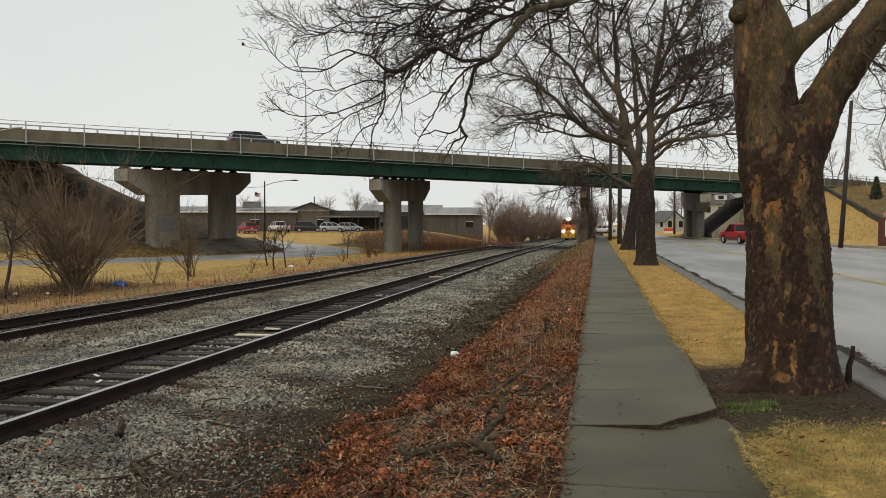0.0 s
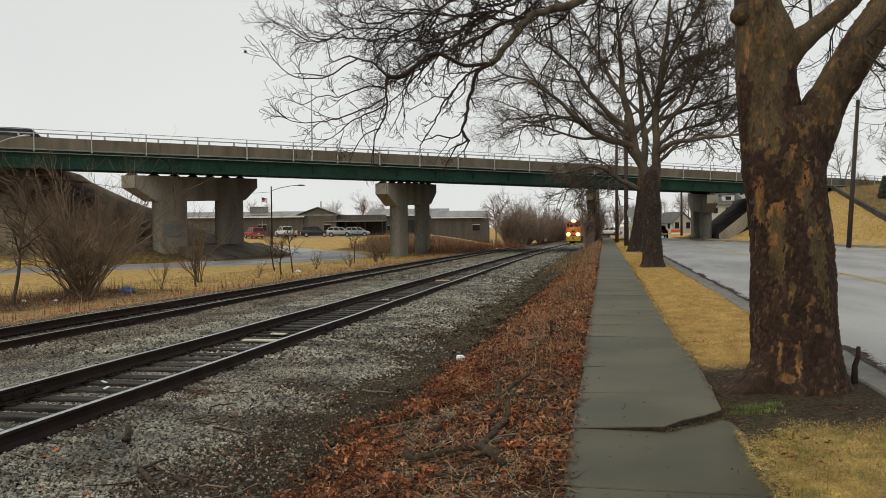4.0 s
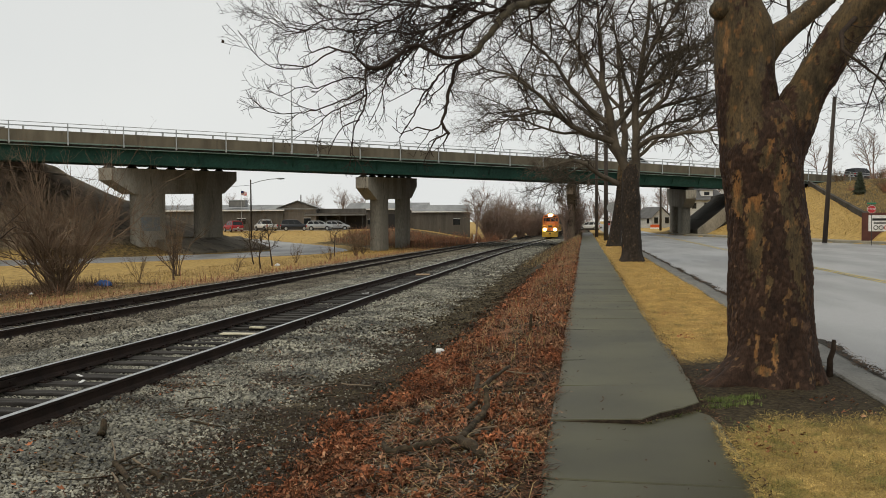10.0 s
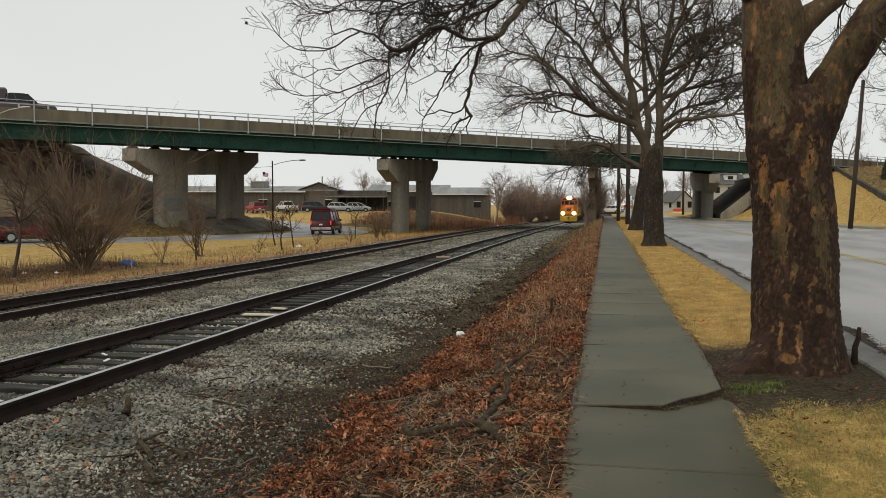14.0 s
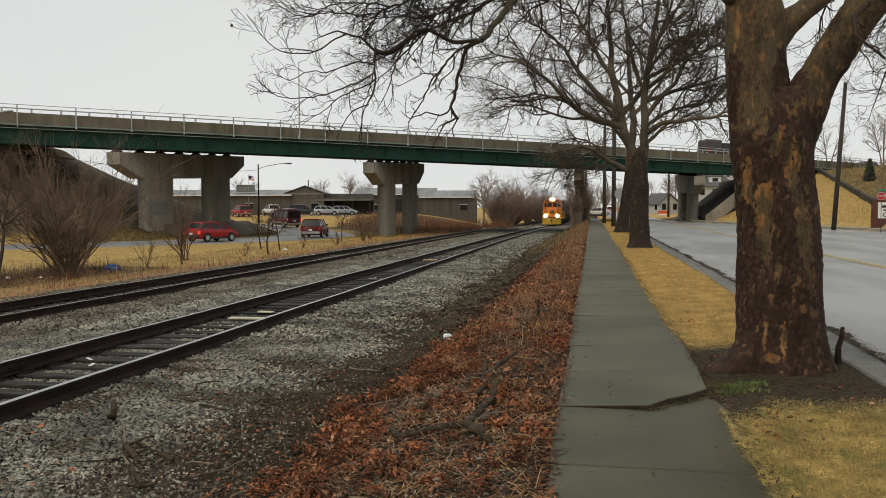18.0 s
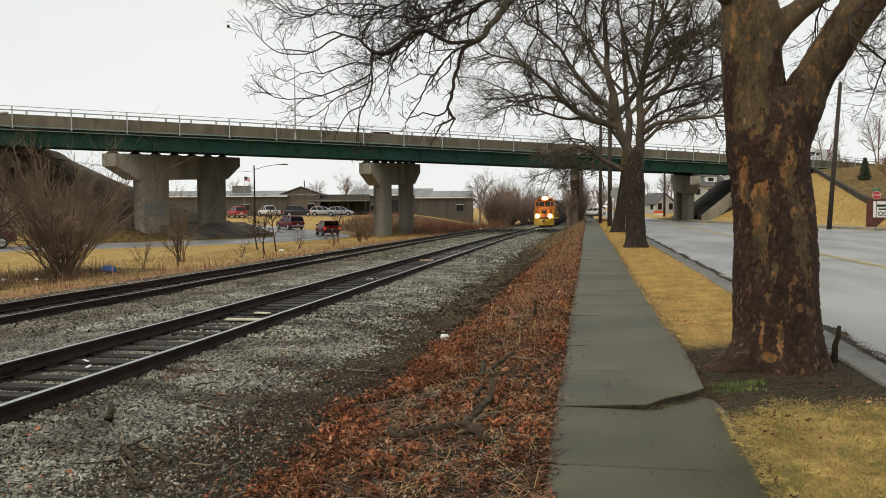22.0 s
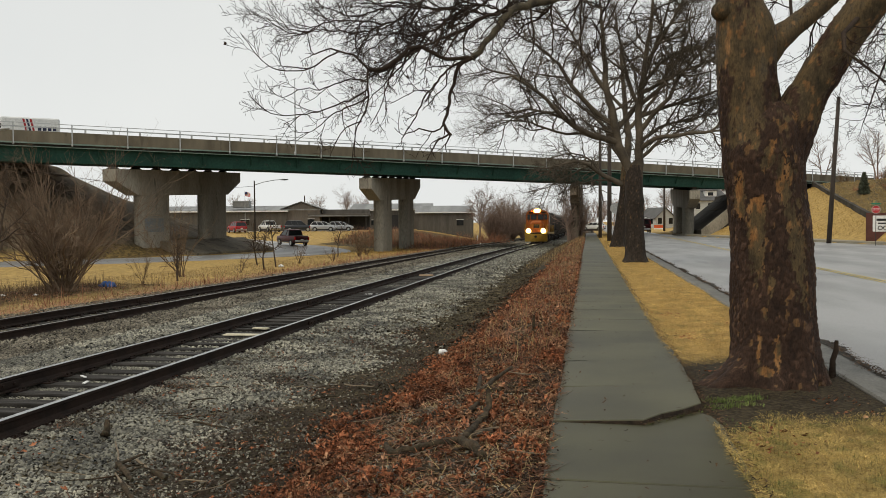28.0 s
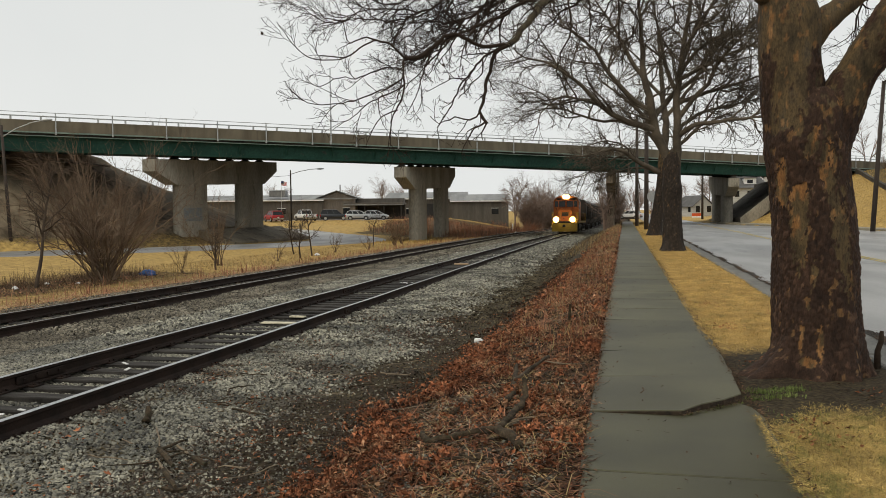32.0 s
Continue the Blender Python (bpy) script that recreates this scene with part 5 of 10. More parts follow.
    # twigs over the street side
    for pts, r0, r1 in (([(2.77, 8.93, 3.72), (2.45, 8.4, 3.42), (2.40, 8.2, 3.22), (2.55, 8.1, 3.05), (2.8, 7.9, 2.75)], 0.03, 0.006),
                        ([(3.04, 9.82, 4.48), (3.2, 9.6, 4.0), (3.3, 9.5, 3.5), (3.2, 9.4, 3.0)], 0.02, 0.004),
                        ([(3.14, 8.81, 4.22), (3.2, 9.2, 3.6), (3.1, 9.5, 3.1), (3.0, 9.6, 2.7)], 0.02, 0.004),
                        ([(2.56, 9.51, 4.0), (2.5, 9.8, 3.7), (2.55, 10.0, 3.3)], 0.015, 0.003),
                        ([(3.63, 8.73, 4.96), (3.55, 8.5, 4.3), (3.4, 8.3, 3.7), (3.2, 8.1, 3.2), (3.1, 8.0, 2.8)], 0.025, 0.004),
                        ([(3.98, 10.22, 5.18), (4.1, 10.0, 4.5), (3.9, 9.8, 3.8), (3.8, 9.7, 3.3), (3.5, 9.7, 2.9)], 0.022, 0.004),
                        ([(3.04, 9.82, 4.48), (2.7, 10.1, 4.5), (2.3, 10.5, 4.3), (2.0, 10.9, 3.9)], 0.018, 0.004),
                        ([(2.2, 9.33, 3.7), (2.3, 9.9, 4.3), (2.2, 10.5, 4.9), (1.9, 11.0, 4.7)], 0.02, 0.004),
                        ([(1.6, 9.14, 4.4), (2.0, 9.5, 4.7), (2.3, 9.9, 4.6), (2.5, 10.2, 4.2)], 0.02, 0.004)):
        tw = Twigs()
        tw.tube(pts, r0, r1, 6)
        sprout(tw, rng, pts, r0, r1, 0, [(11, 0.4, 0.9, 0.008, 55, 0.28, -0.01, 7, 4), (7, 0.2, 0.45, 0.0042, 52, 0.3, 0, 4, 3), (4, 0.1, 0.2, 0.0027, 48, 0.25, 0, 3, 3)])
        ob = new("branch", tw.mesh("branch", TWIG))
        ob.parent = t
    # a few seed balls and curled leaves that still hang
    ball = Geo().tube([(0, 0, -2.0), (0, 0, -1.6), (0, 0, -0.5), (0.1, 0, 0)], [0.3, 1.0, 0.9, 0.1], 7).mesh("seed_ball", mat("seed_ball", (0.03, 0.02, 0.015), (0.06, 0.035, 0.02), 8, 0.9, 0.2, 60))
    tips = [p for p in every[::3] if p[2] < 3.6 and p[0] < -1.2]
    for _ in range(26):
        p = rng.choice(tips)
        r = rng.uniform(0.008, 0.013)
        ob = new("seed_ball", ball)
        ob.parent = t
        ob.matrix_basis = Matrix.Translation(p) @ Matrix.Diagonal((r, r, r, 1))


near_sycamore()


def street_tree(name, label, x, y, rings, limbs, spec, seed, twigs_mat, *more):
    t = thing(name, label, "tree", "street trees", pose(x, y, 0))
    roots = [(0.9 * k + 0.3 * math.sin(seed * k), 0.42, 0.12 + 0.08 * math.sin(3 * k + seed) ** 2, 0.6) for k in range(7)]
    ob = new("trunk", barked("trunk", [q[:3] for q in rings], [q[3] for q in rings], 84, 0.045, GREYBARK, roots, False, 2.9, 5.2))
    ob.parent = t
    rng = random.Random(seed)
    for pts, r0, r1 in itertools.chain(limbs, *more):
        tw = Twigs()
        line, _ = smooth_line(pts, [r0] * len(pts), 0.3)
        fine = [(p.x + rng.uniform(-0.03, 0.03), p.y + rng.uniform(-0.03, 0.03), p.z + rng.uniform(-0.03, 0.03)) for p in line]
        tw.tube(fine, r0, r1, 9)
        sprout(tw, rng, fine[2:], r0, r1, 0, spec)
        ob = new("limb", tw.mesh("limb", twigs_mat))
        ob.parent = t
        tagged(ob, "bare spreading limb with fine twigs")


CROWN = mat("grey_bark_branch", (0.05, 0.039, 0.027), (0.115, 0.092, 0.064), 1.6, 0.85, 0.2, 30)
SPEC_FULL = [(13, 1.2, 3.5, 0.043, 48, 0.19, 0.02, 10, 5), (9, 0.6, 1.6, 0.021, 52, 0.24, 0.01, 7, 3), (5, 0.3, 0.85, 0.012, 54, 0.24, 0.0, 4, 3), (1, 0.15, 0.4, 0.008, 50, 0.2, 0.0, 2, 3)]
street_tree("sycamore_tree", "bare sycamore with dark wet trunk on the grass verge", 1.97, 34.6,
            [(0, 0, -0.12, 0.44), (0.0, 0.02, 0.3, 0.405), (-0.03, 0.03, 1.2, 0.375), (-0.04, 0.02, 2.1, 0.36), (-0.05, 0.02, 2.45, 0.39), (-0.06, 0.02, 2.8, 0.35), (-0.06, 0.0, 3.5, 0.33), (-0.06, 0.0, 3.95, 0.26)],
            [([(-0.15, 0, 3.3), (-0.23, 0, 3.76), (-0.54, -0.1, 4.39), (-0.81, -0.2, 5.2), (-0.95, -0.3, 6.23), (-1.17, -0.3, 6.99), (-1.25, -0.2, 8.21), (-1.33, 0, 9.64), (-1.58, 0, 11.96)], 0.215, 0.02),
             ([(0.06, 0, 3.3), (0.11, 0, 3.76), (0.14, 0, 4.96), (0.1, 0, 6.11), (0.27, 0.1, 7.16), (0.4, 0.2, 8.21), (0.62, 0.3, 9.61), (0.85, 0.4, 12.4)], 0.2, 0.02),
             ([(-0.81, -0.2, 5.3), (-0.38, 0.3, 5.89), (0.04, 0.5, 6.42), (0.28, 0.6, 6.98), (0.48, 0.8, 7.85), (1.15, 1.0, 9.74), (1.68, 1.2, 11.64)], 0.12, 0.03),
             ([(-0.78, -0.2, 4.92), (-1.64, -0.6, 5.13), (-2.4, -1.0, 5.48), (-3.08, -1.4, 6.0), (-3.73, -1.8, 6.68), (-4.22, -2.0, 7.02), (-4.91, -2.2, 7.42), (-5.72, -2.5, 7.57), (-6.12, -2.7, 7.95)], 0.14, 0.02)],
            SPEC_FULL, 21, CROWN, (
             ([(-0.9, -0.2, 5.6), (-1.58, -0.4, 6.07), (-2.12, -0.6, 6.62), (-2.53, -0.8, 7.13), (-3.08, -1.0, 7.96), (-3.74, -1.2, 8.58), (-4.4, -1.4, 8.98), (-4.95, -1.6, 9.46)], 0.12, 0.02),
             ([(-2.7, -1.2, 5.72), (-3.31, -1.2, 5.94), (-3.98, -1.4, 6.16), (-4.65, -1.5, 6.08), (-5.44, -1.6, 6.01), (-6.1, -1.8, 5.96)], 0.06, 0.015),
             ([(-1.95, -0.8, 5.26), (-2.77, -0.5, 5.22), (-3.59, -0.3, 5.5), (-4.66, 0.0, 5.9), (-5.51, 0.2, 5.81), (-6.39, 0.4, 5.43)], 0.06, 0.015),
             ([(-1.15, -0.3, 6.95), (-1.73, -0.2, 7.77), (-2.18, 0, 8.75), (-2.76, 0.3, 9.78), (-3.46, 0.5, 10.81)], 0.1, 0.02),
             ([(0.05, 0.1, 6.5), (-0.32, 0.5, 7.6), (-0.44, 0.7, 8.53), (-0.65, 1.0, 9.6), (-0.87, 1.2, 10.85)], 0.1, 0.02)), (
             ([(0.15, 0, 5.3), (0.67, -0.2, 5.98), (1.28, -0.4, 6.61), (1.61, -0.6, 7.24), (2.03, -0.8, 7.77), (2.44, -1.0, 8.24), (2.96, -1.2, 8.92)], 0.11, 0.02),
             ([(0.12, 0, 5.9), (1.01, 0.3, 6.24), (2.05, 0.6, 6.57), (3.26, 0.9, 6.96), (4.38, 1.2, 7.29)], 0.1, 0.02),
             ([(0.18, 0, 4.6), (0.74, -0.4, 4.97), (1.67, -0.8, 5.08), (2.95, -1.2, 5.13), (4.09, -1.6, 5.12)], 0.11, 0.02),
             ([(0.35, 0.2, 7.4), (1.0, 0.4, 8.08), (1.52, 0.6, 8.52), (2.53, 0.8, 8.83), (3.19, 1.0, 9.22)], 0.09, 0.02),
             ([(0.25, 0.1, 6.5), (1.03, 0.5, 7.12), (1.64, 0.9, 8.05), (2.02, 1.2, 9.04), (2.51, 1.5, 10.26)], 0.09, 0.02),
             ([(0.4, 0.2, 8.0), (1.3, -0.5, 9.5), (2.2, -1.0, 11.0)], 0.08, 0.02),
             ([(0.14, 0.0, 4.9), (1.2, 0.6, 5.6), (2.4, 1.2, 5.9), (3.8, 1.8, 6.3)], 0.08, 0.02),
             ([(0.3, 0.1, 6.9), (1.6, -0.4, 7.5), (2.9, -0.8, 8.0), (4.2, -1.0, 8.6)], 0.08, 0.02)))
street_tree("sycamore_tree", "bare sycamore farther along the grass verge with flared trunk", 2.15, 55.2,
            [(-0.19, 0, -0.15, 0.55), (-0.16, 0.0, 0.3, 0.44), (-0.07, 0.0, 1.03, 0.37), (0.08, 0.0, 2.14, 0.33), (0.27, 0.0, 3.63, 0.32), (0.31, 0.0, 4.74, 0.31), (0.36, 0.0, 5.4, 0.25)],
            [([(0.31, 0, 4.6), (0.39, 0, 5.84), (0.5, 0.1, 7.2), (0.3, 0.1, 9.0), (0.0, 0, 13.0)], 0.28, 0.07),
             ([(0.2, 0, 4.0), (-0.43, -0.4, 4.29), (-1.23, -0.8, 4.72), (-2.02, -1.2, 5.26), (-2.92, -1.6, 5.51), (-3.98, -2.0, 5.22), (-5.22, -2.4, 5.01)], 0.19, 0.03),
             ([(0.3, 0, 5.3), (-0.54, 0.4, 6.64), (-1.45, 0.8, 7.46), (-2.37, 1.2, 8.48)], 0.15, 0.04),
             ([(0.4, 0.1, 5.0), (2.0, -0.3, 6.4), (3.6, -0.8, 8.0)], 0.17, 0.04)],
            [(13, 1.2, 3.2, 0.05, 52, 0.2, 0.01, 8, 4), (8, 0.6, 1.6, 0.026, 54, 0.24, 0.0, 6, 3), (5, 0.3, 0.8, 0.016, 50, 0.2, 0.0, 4, 3)], 22, CROWN, (
             ([(-0.43, -0.4, 4.29), (-1.6, -0.9, 4.35), (-2.9, -1.2, 3.95), (-4.0, -1.4, 3.4)], 0.08, 0.02),
             ([(-1.23, -0.8, 4.72), (-2.2, 0.2, 5.9), (-3.5, 0.6, 6.2), (-5.0, 0.8, 5.8)], 0.08, 0.02),
             ([(-2.02, -1.2, 5.26), (-3.3, -1.6, 4.6), (-4.6, -1.8, 3.9), (-5.6, -2.0, 3.6)], 0.07, 0.02)), (
             ([(0.45, 0.1, 6.0), (-1.2, -0.3, 8.0), (-3.6, -0.8, 10.0)], 0.16, 0.04),
             ([(0.4, 0.1, 7.5), (2.0, 0.5, 9.5), (3.4, 1.0, 12.0)], 0.15, 0.04),
             ([(0.2, 0.1, 9.0), (-1.4, 0.5, 11.0), (-2.6, 1.0, 13.5)], 0.12, 0.04)))


def bush(x, y, height, spread, stems, seed, label, twigs=(6, 4), r=0.022, m=None, steps=(4, 2), open_=False):
    z = float(land(x, y)) - 0.05
    t = thing("bush", label, "bush", "bare bushes", pose(x, y, z))
    rng = random.Random(seed)
    for _ in range(stems):
        tw = Twigs()
        a = rng.uniform(0, 6.2832)
        out = rng.uniform(0.15, 1.25) ** (0.7 if open_ else 1.0) * spread
        d = (math.cos(a) * out * 0.8, math.sin(a) * out * 0.8, height * rng.uniform(0.55, 1.0))
        ln = math.sqrt(d[0]**2 + d[1]**2 + d[2]**2) * rng.uniform(0.75, 1.05)
        q = wander(rng, (rng.gauss(0, 0.035 * spread), rng.gauss(0, 0.035 * spread), 0), d, ln, 11, 0.1, 0.012)
        rr = r * rng.uniform(0.4, 1.15)
        tw.tube(q, rr, rr * 0.22, 4)
        sprout(tw, rng, q[1:], rr, rr * 0.22, 0, [(twigs[0] + 1, ln * 0.2, ln * 0.5, rr * 0.42, 36, 0.16, 0.03, steps[0], 3), (twigs[1] + 2, ln * 0.08, ln * 0.2, rr * 0.26, 44, 0.16, 0.02, steps[1], 3)])
        ob = new("stem", tw.mesh("stem", m or BUSHTWIG))
        ob.parent = t
    return t


def sapling(x, y, height, seed, label, r=0.055, limbs=13):
    """A single crooked stem with spreading side twigs."""
    t = thing("sapling", label, "tree", "saplings", pose(x, y, float(land(x, y)) - 0.05))
    rng = random.Random(seed)
    q = wander(rng, (0, 0, 0), (rng.gauss(0, 0.12), rng.gauss(0, 0.12), 1), height, 10, 0.1, 0.05)
    tr, tw = Twigs(), Twigs()
    tr.tube(q, r, r * 0.2, 6)
    sprout(tw, rng, q[2:], r * 0.8, r * 0.2, 0, [(limbs, 0.3 * height, 0.45 * height, r * 0.42, 52, 0.14, 0.06, 6, 4), (6, 0.12 * height, 0.22 * height, 0.013, 48, 0.16, 0.04, 4, 3), (3, 0.05 * height, 0.1 * height, 0.009, 45, 0.12, 0.03, 2, 3)])
    for nm, k in (("trunk", tr), ("crown", tw)):
        ob = new(nm, k.mesh(nm, SAPTWIG))
        ob.parent = t


REDTWIG = mat("reddish_bush_twig", (0.13, 0.09, 0.062), (0.245, 0.178, 0.124), 2.0, 0.85, 0.0, 40.0, vary=0.25, spec=0.15)
SAPTWIG = mat("sapling_bark", (0.045, 0.031, 0.022), (0.09, 0.064, 0.043), 2.0, 0.85, 0.0, 40.0)
bush(-18.5, 26.5, 5.3, 4.1, 66, 31, "broad bare reddish-brown bush with many fanning stems", (10, 4), 0.04, REDTWIG, (7, 4), True)
sapling(-18.7, 23.2, 3.9, 32, "small bare forked tree in leaf litter", 0.07, 20)
bush(-18.9, 36.0, 3.9, 2.0, 13, 33, "open bare bush with thin brown stems", (8, 5), 0.034)
sapling(-18.4, 46.7, 3.1, 34, "thin bare sapling beside the side road")
sapling(-20.6, 49.2, 3.3, 35, "thin bare sapling beside the side road")
sapling(-19.8, 63.5, 3.3, 36, "small bare sapling in dry grass")
bush(-18.6, 65.5, 3.0, 1.3, 16, 37, "small bare bush in dry grass", (6, 4), 0.025)
bush(-18.6, 51.3, 1.8, 0.7, 8, 38, "low bare shrub in dry grass", (5, 3), 0.02)
bush(-18.2, 31.4, 2.0, 0.9, 9, 39, "low bare shrub in dry grass", (5, 3), 0.018)
bush(-19.9, 28.9, 1.7, 0.8, 10, 40, "low bare shrub in dry grass", (5, 3), 0.015)
sapling(-19.0, 20.2, 3.0, 41, "thin bare sapling in leaf litter")
sapling(-19.6, 21.6, 2.2, 57, "thin bare sapling in leaf litter")
sapling(-20.5, 17.6, 2.7, 42, "thin bare sapling in leaf litter")
bush(-22.5, 25.0, 3.2, 1.5, 22, 43, "low bare shrub in dry grass", (7, 4), 0.022)
sapling(-17.6, 33.2, 1.7, 44, "thin low bare sapling in dry grass")
bush(-17.9, 40.5, 1.4, 0.7, 8, 45, "low bare shrub in dry grass", (5, 3), 0.018)
sapling(-17.7, 43.2, 2.4, 46, "thin bare sapling in dry grass")
bush(-21.8, 30.5, 2.2, 1.0, 12, 47, "low bare shrub in dry grass", (6, 4), 0.02)
bush(-17.8, 56.0, 1.6, 0.8, 9, 48, "low bare shrub in dry grass", (5, 3), 0.02)
bush(-19.2, 70.0, 2.2, 1.2, 12, 49, "low bare shrub in dry grass", (5, 3), 0.026)


def far_tree(x, y, height, seed, label, spread=0.45, stems=1, detail=(11, 7, 4), m=None, name="bare_tree", z=None):
    z = float(land(x, y)) - 0.1 if z is None else z
    t = thing(name, label, "tree", "distant bare trees", pose(x, y, z))
    rng = random.Random(seed)
    tw, tr = Twigs(), Twigs()
    r = height * 0.016
    for _ in range(stems):
        lean = (rng.gauss(0, 0.12 * (stems > 1) + 0.03), rng.gauss(0, 0.12 * (stems > 1) + 0.03), 1)
        q = wander(rng, (rng.gauss(0, 0.12 * stems), rng.gauss(0, 0.12 * stems), 0), lean, height * rng.uniform(0.7, 0.95), 9, 0.05, 0.03)
        tr.tube(q, r, r * 0.2, 6)
        sprout(tw, rng, q[2:], r, r * 0.2, 0, [(detail[0], height * spread * 0.6, height * spread, r * 0.5, 44, 0.1, 0.05, 4, 3), (detail[1], height * 0.12, height * 0.22, r * 0.22, 42, 0.12, 0.03, 3, 3), (detail[2], height * 0.05, height * 0.11, r * 0.14, 40, 0.1, 0.02, 2, 3)])
    for nm, k in (("trunk", tr), ("crown", tw)):
        ob = new(nm, k.mesh(nm, m or FARTWIG))
        ob.parent = t
    return t


# --- vehicles: +y is forward, the wheels stand on z = 0 ---
def section(w, z0, z1, y, tuck=0.9, r=0.08):
    """A rounded cross section of a body."""
    m = z0 + (z1 - z0) * 0.55
    h = [(w * 0.86, z0), (w * 0.97, z0 + r), (w, z0 + (z1 - z0) * 0.35), (w, m), (w * (0.5 + tuck / 2), z1 - r), (w * tuck - 0.04, z1)]
    return [(x, y, z) for x, z in h] + [(-x, y, z) for x, z in reversed(h)]


TYRES = {}


def wheel_meshes(r, w):
    if (r, w) not in TYRES:
        t, k = Geo(), Geo()
        n = 20
        prof = [(r * 0.62, -w / 2), (r * 0.93, -w / 2), (r, -w / 2 + 0.03), (r, w / 2 - 0.03), (r * 0.93, w / 2), (r * 0.62, w / 2)]
        t.loft([[(x, math.cos(a) * q, math.sin(a) * q) for q, x in prof] for a in [6.2832 * i / n for i in range(n + 1)]], cap=False)
        for s in (-1, 1):
            ring = [[(s * x, math.cos(6.2832 * i / n) * q, math.sin(6.2832 * i / n) * q) for i in range(n)] for q, x in ((r * 0.63, w * 0.46), (r * 0.56, w * 0.36), (r * 0.2, w * 0.34), (r * 0.16, w * 0.42))]
            k.loft(ring)
            for j in range(5):
                a = 6.2832 * j / 5
                M = Matrix.Rotation(a, 4, "X")
                k.box(-0.0 + (s * w * 0.3 if s > 0 else s * w * 0.42), -r * 0.07, r * 0.15, (s * w * 0.42 if s > 0 else s * w * 0.3), r * 0.07, r * 0.6, 0.004, M=M)
        TYRES[r, w] = (t.mesh("tyre", BLACK, True), k.mesh("rim", GALV))
    return TYRES[r, w]


def add_wheels(car, half, axles, r=0.34, w=0.22):
    ty, rim = wheel_meshes(r, w)
    for y in axles:
        for s in (-1, 1):
            wh = new("wheel")
            wh.parent = car
            wh.matrix_basis = pose(s * (half - w / 2), y, r)
            for nm, me in (("tyre", ty), ("rim", rim)):
                o = new(nm, me)
                o.parent = wh


def vehicle(name, label, col, L, W, H, top, cabin, r=0.34, category="car", group="", bed=None, lamp=None, glassmat=None, clear=0.24, second=None, panelled=False):
    """top: (y, z) of the lower body's upper line from tail to nose; cabin: y of rear base, rear top, front top, front base and the belt height."""
    car = thing(name, label, category, group)
    h = W / 2
    g = Geo()
    g.loft([section(h * (0.93 if i in (0, len(top) - 1) else 1.0), clear + (0.1 if i in (0, len(top) - 1) else 0), z, y, 0.94) for i, (y, z) in enumerate(top)])
    part("body", g, col, car, "", True)
    if second:
        s = Geo().box(-h - 0.006, top[0][0] + 0.1, second[0], h + 0.006, top[-1][0] - 0.12, second[1], 0.004)
        part("lower_trim", s, second[2], car)
    rb, rt, ft, fb, belt = cabin
    wb, wt = h * 0.94, h * 0.78
    g = Geo()
    g.add([(-wb, rb, belt), (wb, rb, belt), (wb, fb, belt), (-wb, fb, belt), (-wt, rt, H - 0.06), (wt, rt, H - 0.06), (wt, ft, H - 0.06), (-wt, ft, H - 0.06)],
          [(0, 1, 5, 4), (1, 2, 6, 5), (2, 3, 7, 6), (3, 0, 4, 7), (4, 5, 6, 7), (3, 2, 1, 0)])
    part("upper_body" if panelled else "glasshouse", g, col if panelled else glassmat or AUTOGLASS, car, "" if panelled else "dark tinted glass")
    if panelled:
        v = [Vector(p) for p in g.v]
        for (a, b, c, d), spans in (((0, 1, 5, 4), ((0.13, 0.44), (0.56, 0.87))), ((1, 2, 6, 5), ((0.05, 0.3), (0.36, 0.62), (0.68, 0.9))), ((2, 3, 7, 6), ((0.06, 0.94),)), ((3, 0, 4, 7), ((0.1, 0.32), (0.38, 0.64), (0.7, 0.95)))):
            out = (v[b] - v[a]).cross(v[d] - v[a]).normalized() * 0.012
            for s0, s1 in spans:
                q = [v[a].lerp(v[b], s).lerp(v[d].lerp(v[c], s), h_) for s, h_ in ((s0, 0.12), (s1, 0.12), (s1, 0.86), (s0, 0.86))]
                w = Geo().add([p - out for p in q] + [p + out for p in q], [(3, 2, 1, 0), (4, 5, 6, 7), (0, 1, 5, 4), (1, 2, 6, 5), (2, 3, 7, 6), (3, 0, 4, 7)])
                part("window", w, AUTOGLASS, car, "dark tinted window")
    g = Geo()
    rows = []
    for y, dz, k in ((rt - 0.04, -0.07, 1.0), (rt + 0.15, -0.005, 1.0), ((rt + ft) / 2, 0.0, 1.0), (ft - 0.2, -0.01, 1.0), (ft + 0.05, -0.07, 0.99)):
        rows.append([(wt * k + 0.02, y, H - 0.08 + dz * 0.5), (wt * k * 0.92, y, H + dz), (0, y, H + 0.02 + dz), (-wt * k * 0.92, y, H + dz), (-wt * k - 0.02, y, H - 0.08 + dz * 0.5)])
    g.loft(rows)
    part("roof", g, col, car, "", True)
    mids = [(rb + (fb - rb) * 0.36, rt + (ft - rt) * 0.3)] + ([(rb + (fb - rb) * 0.66, rt + (ft - rt) * 0.68)] if rt - ft < -1.6 else [])
    for s in (-1, 1):
        for yb, yt in [(rb, rt), (fb, ft)] + mids:
            g = Geo().tube([(s * (wb + 0.004), yb, belt - 0.02), (s * (wt + 0.006), yt, H - 0.06)], 0.045, 6)
            part("pillar", g, col, car)
    y0, y1 = top[0][0], top[-1][0]
    zt = top[0][1]
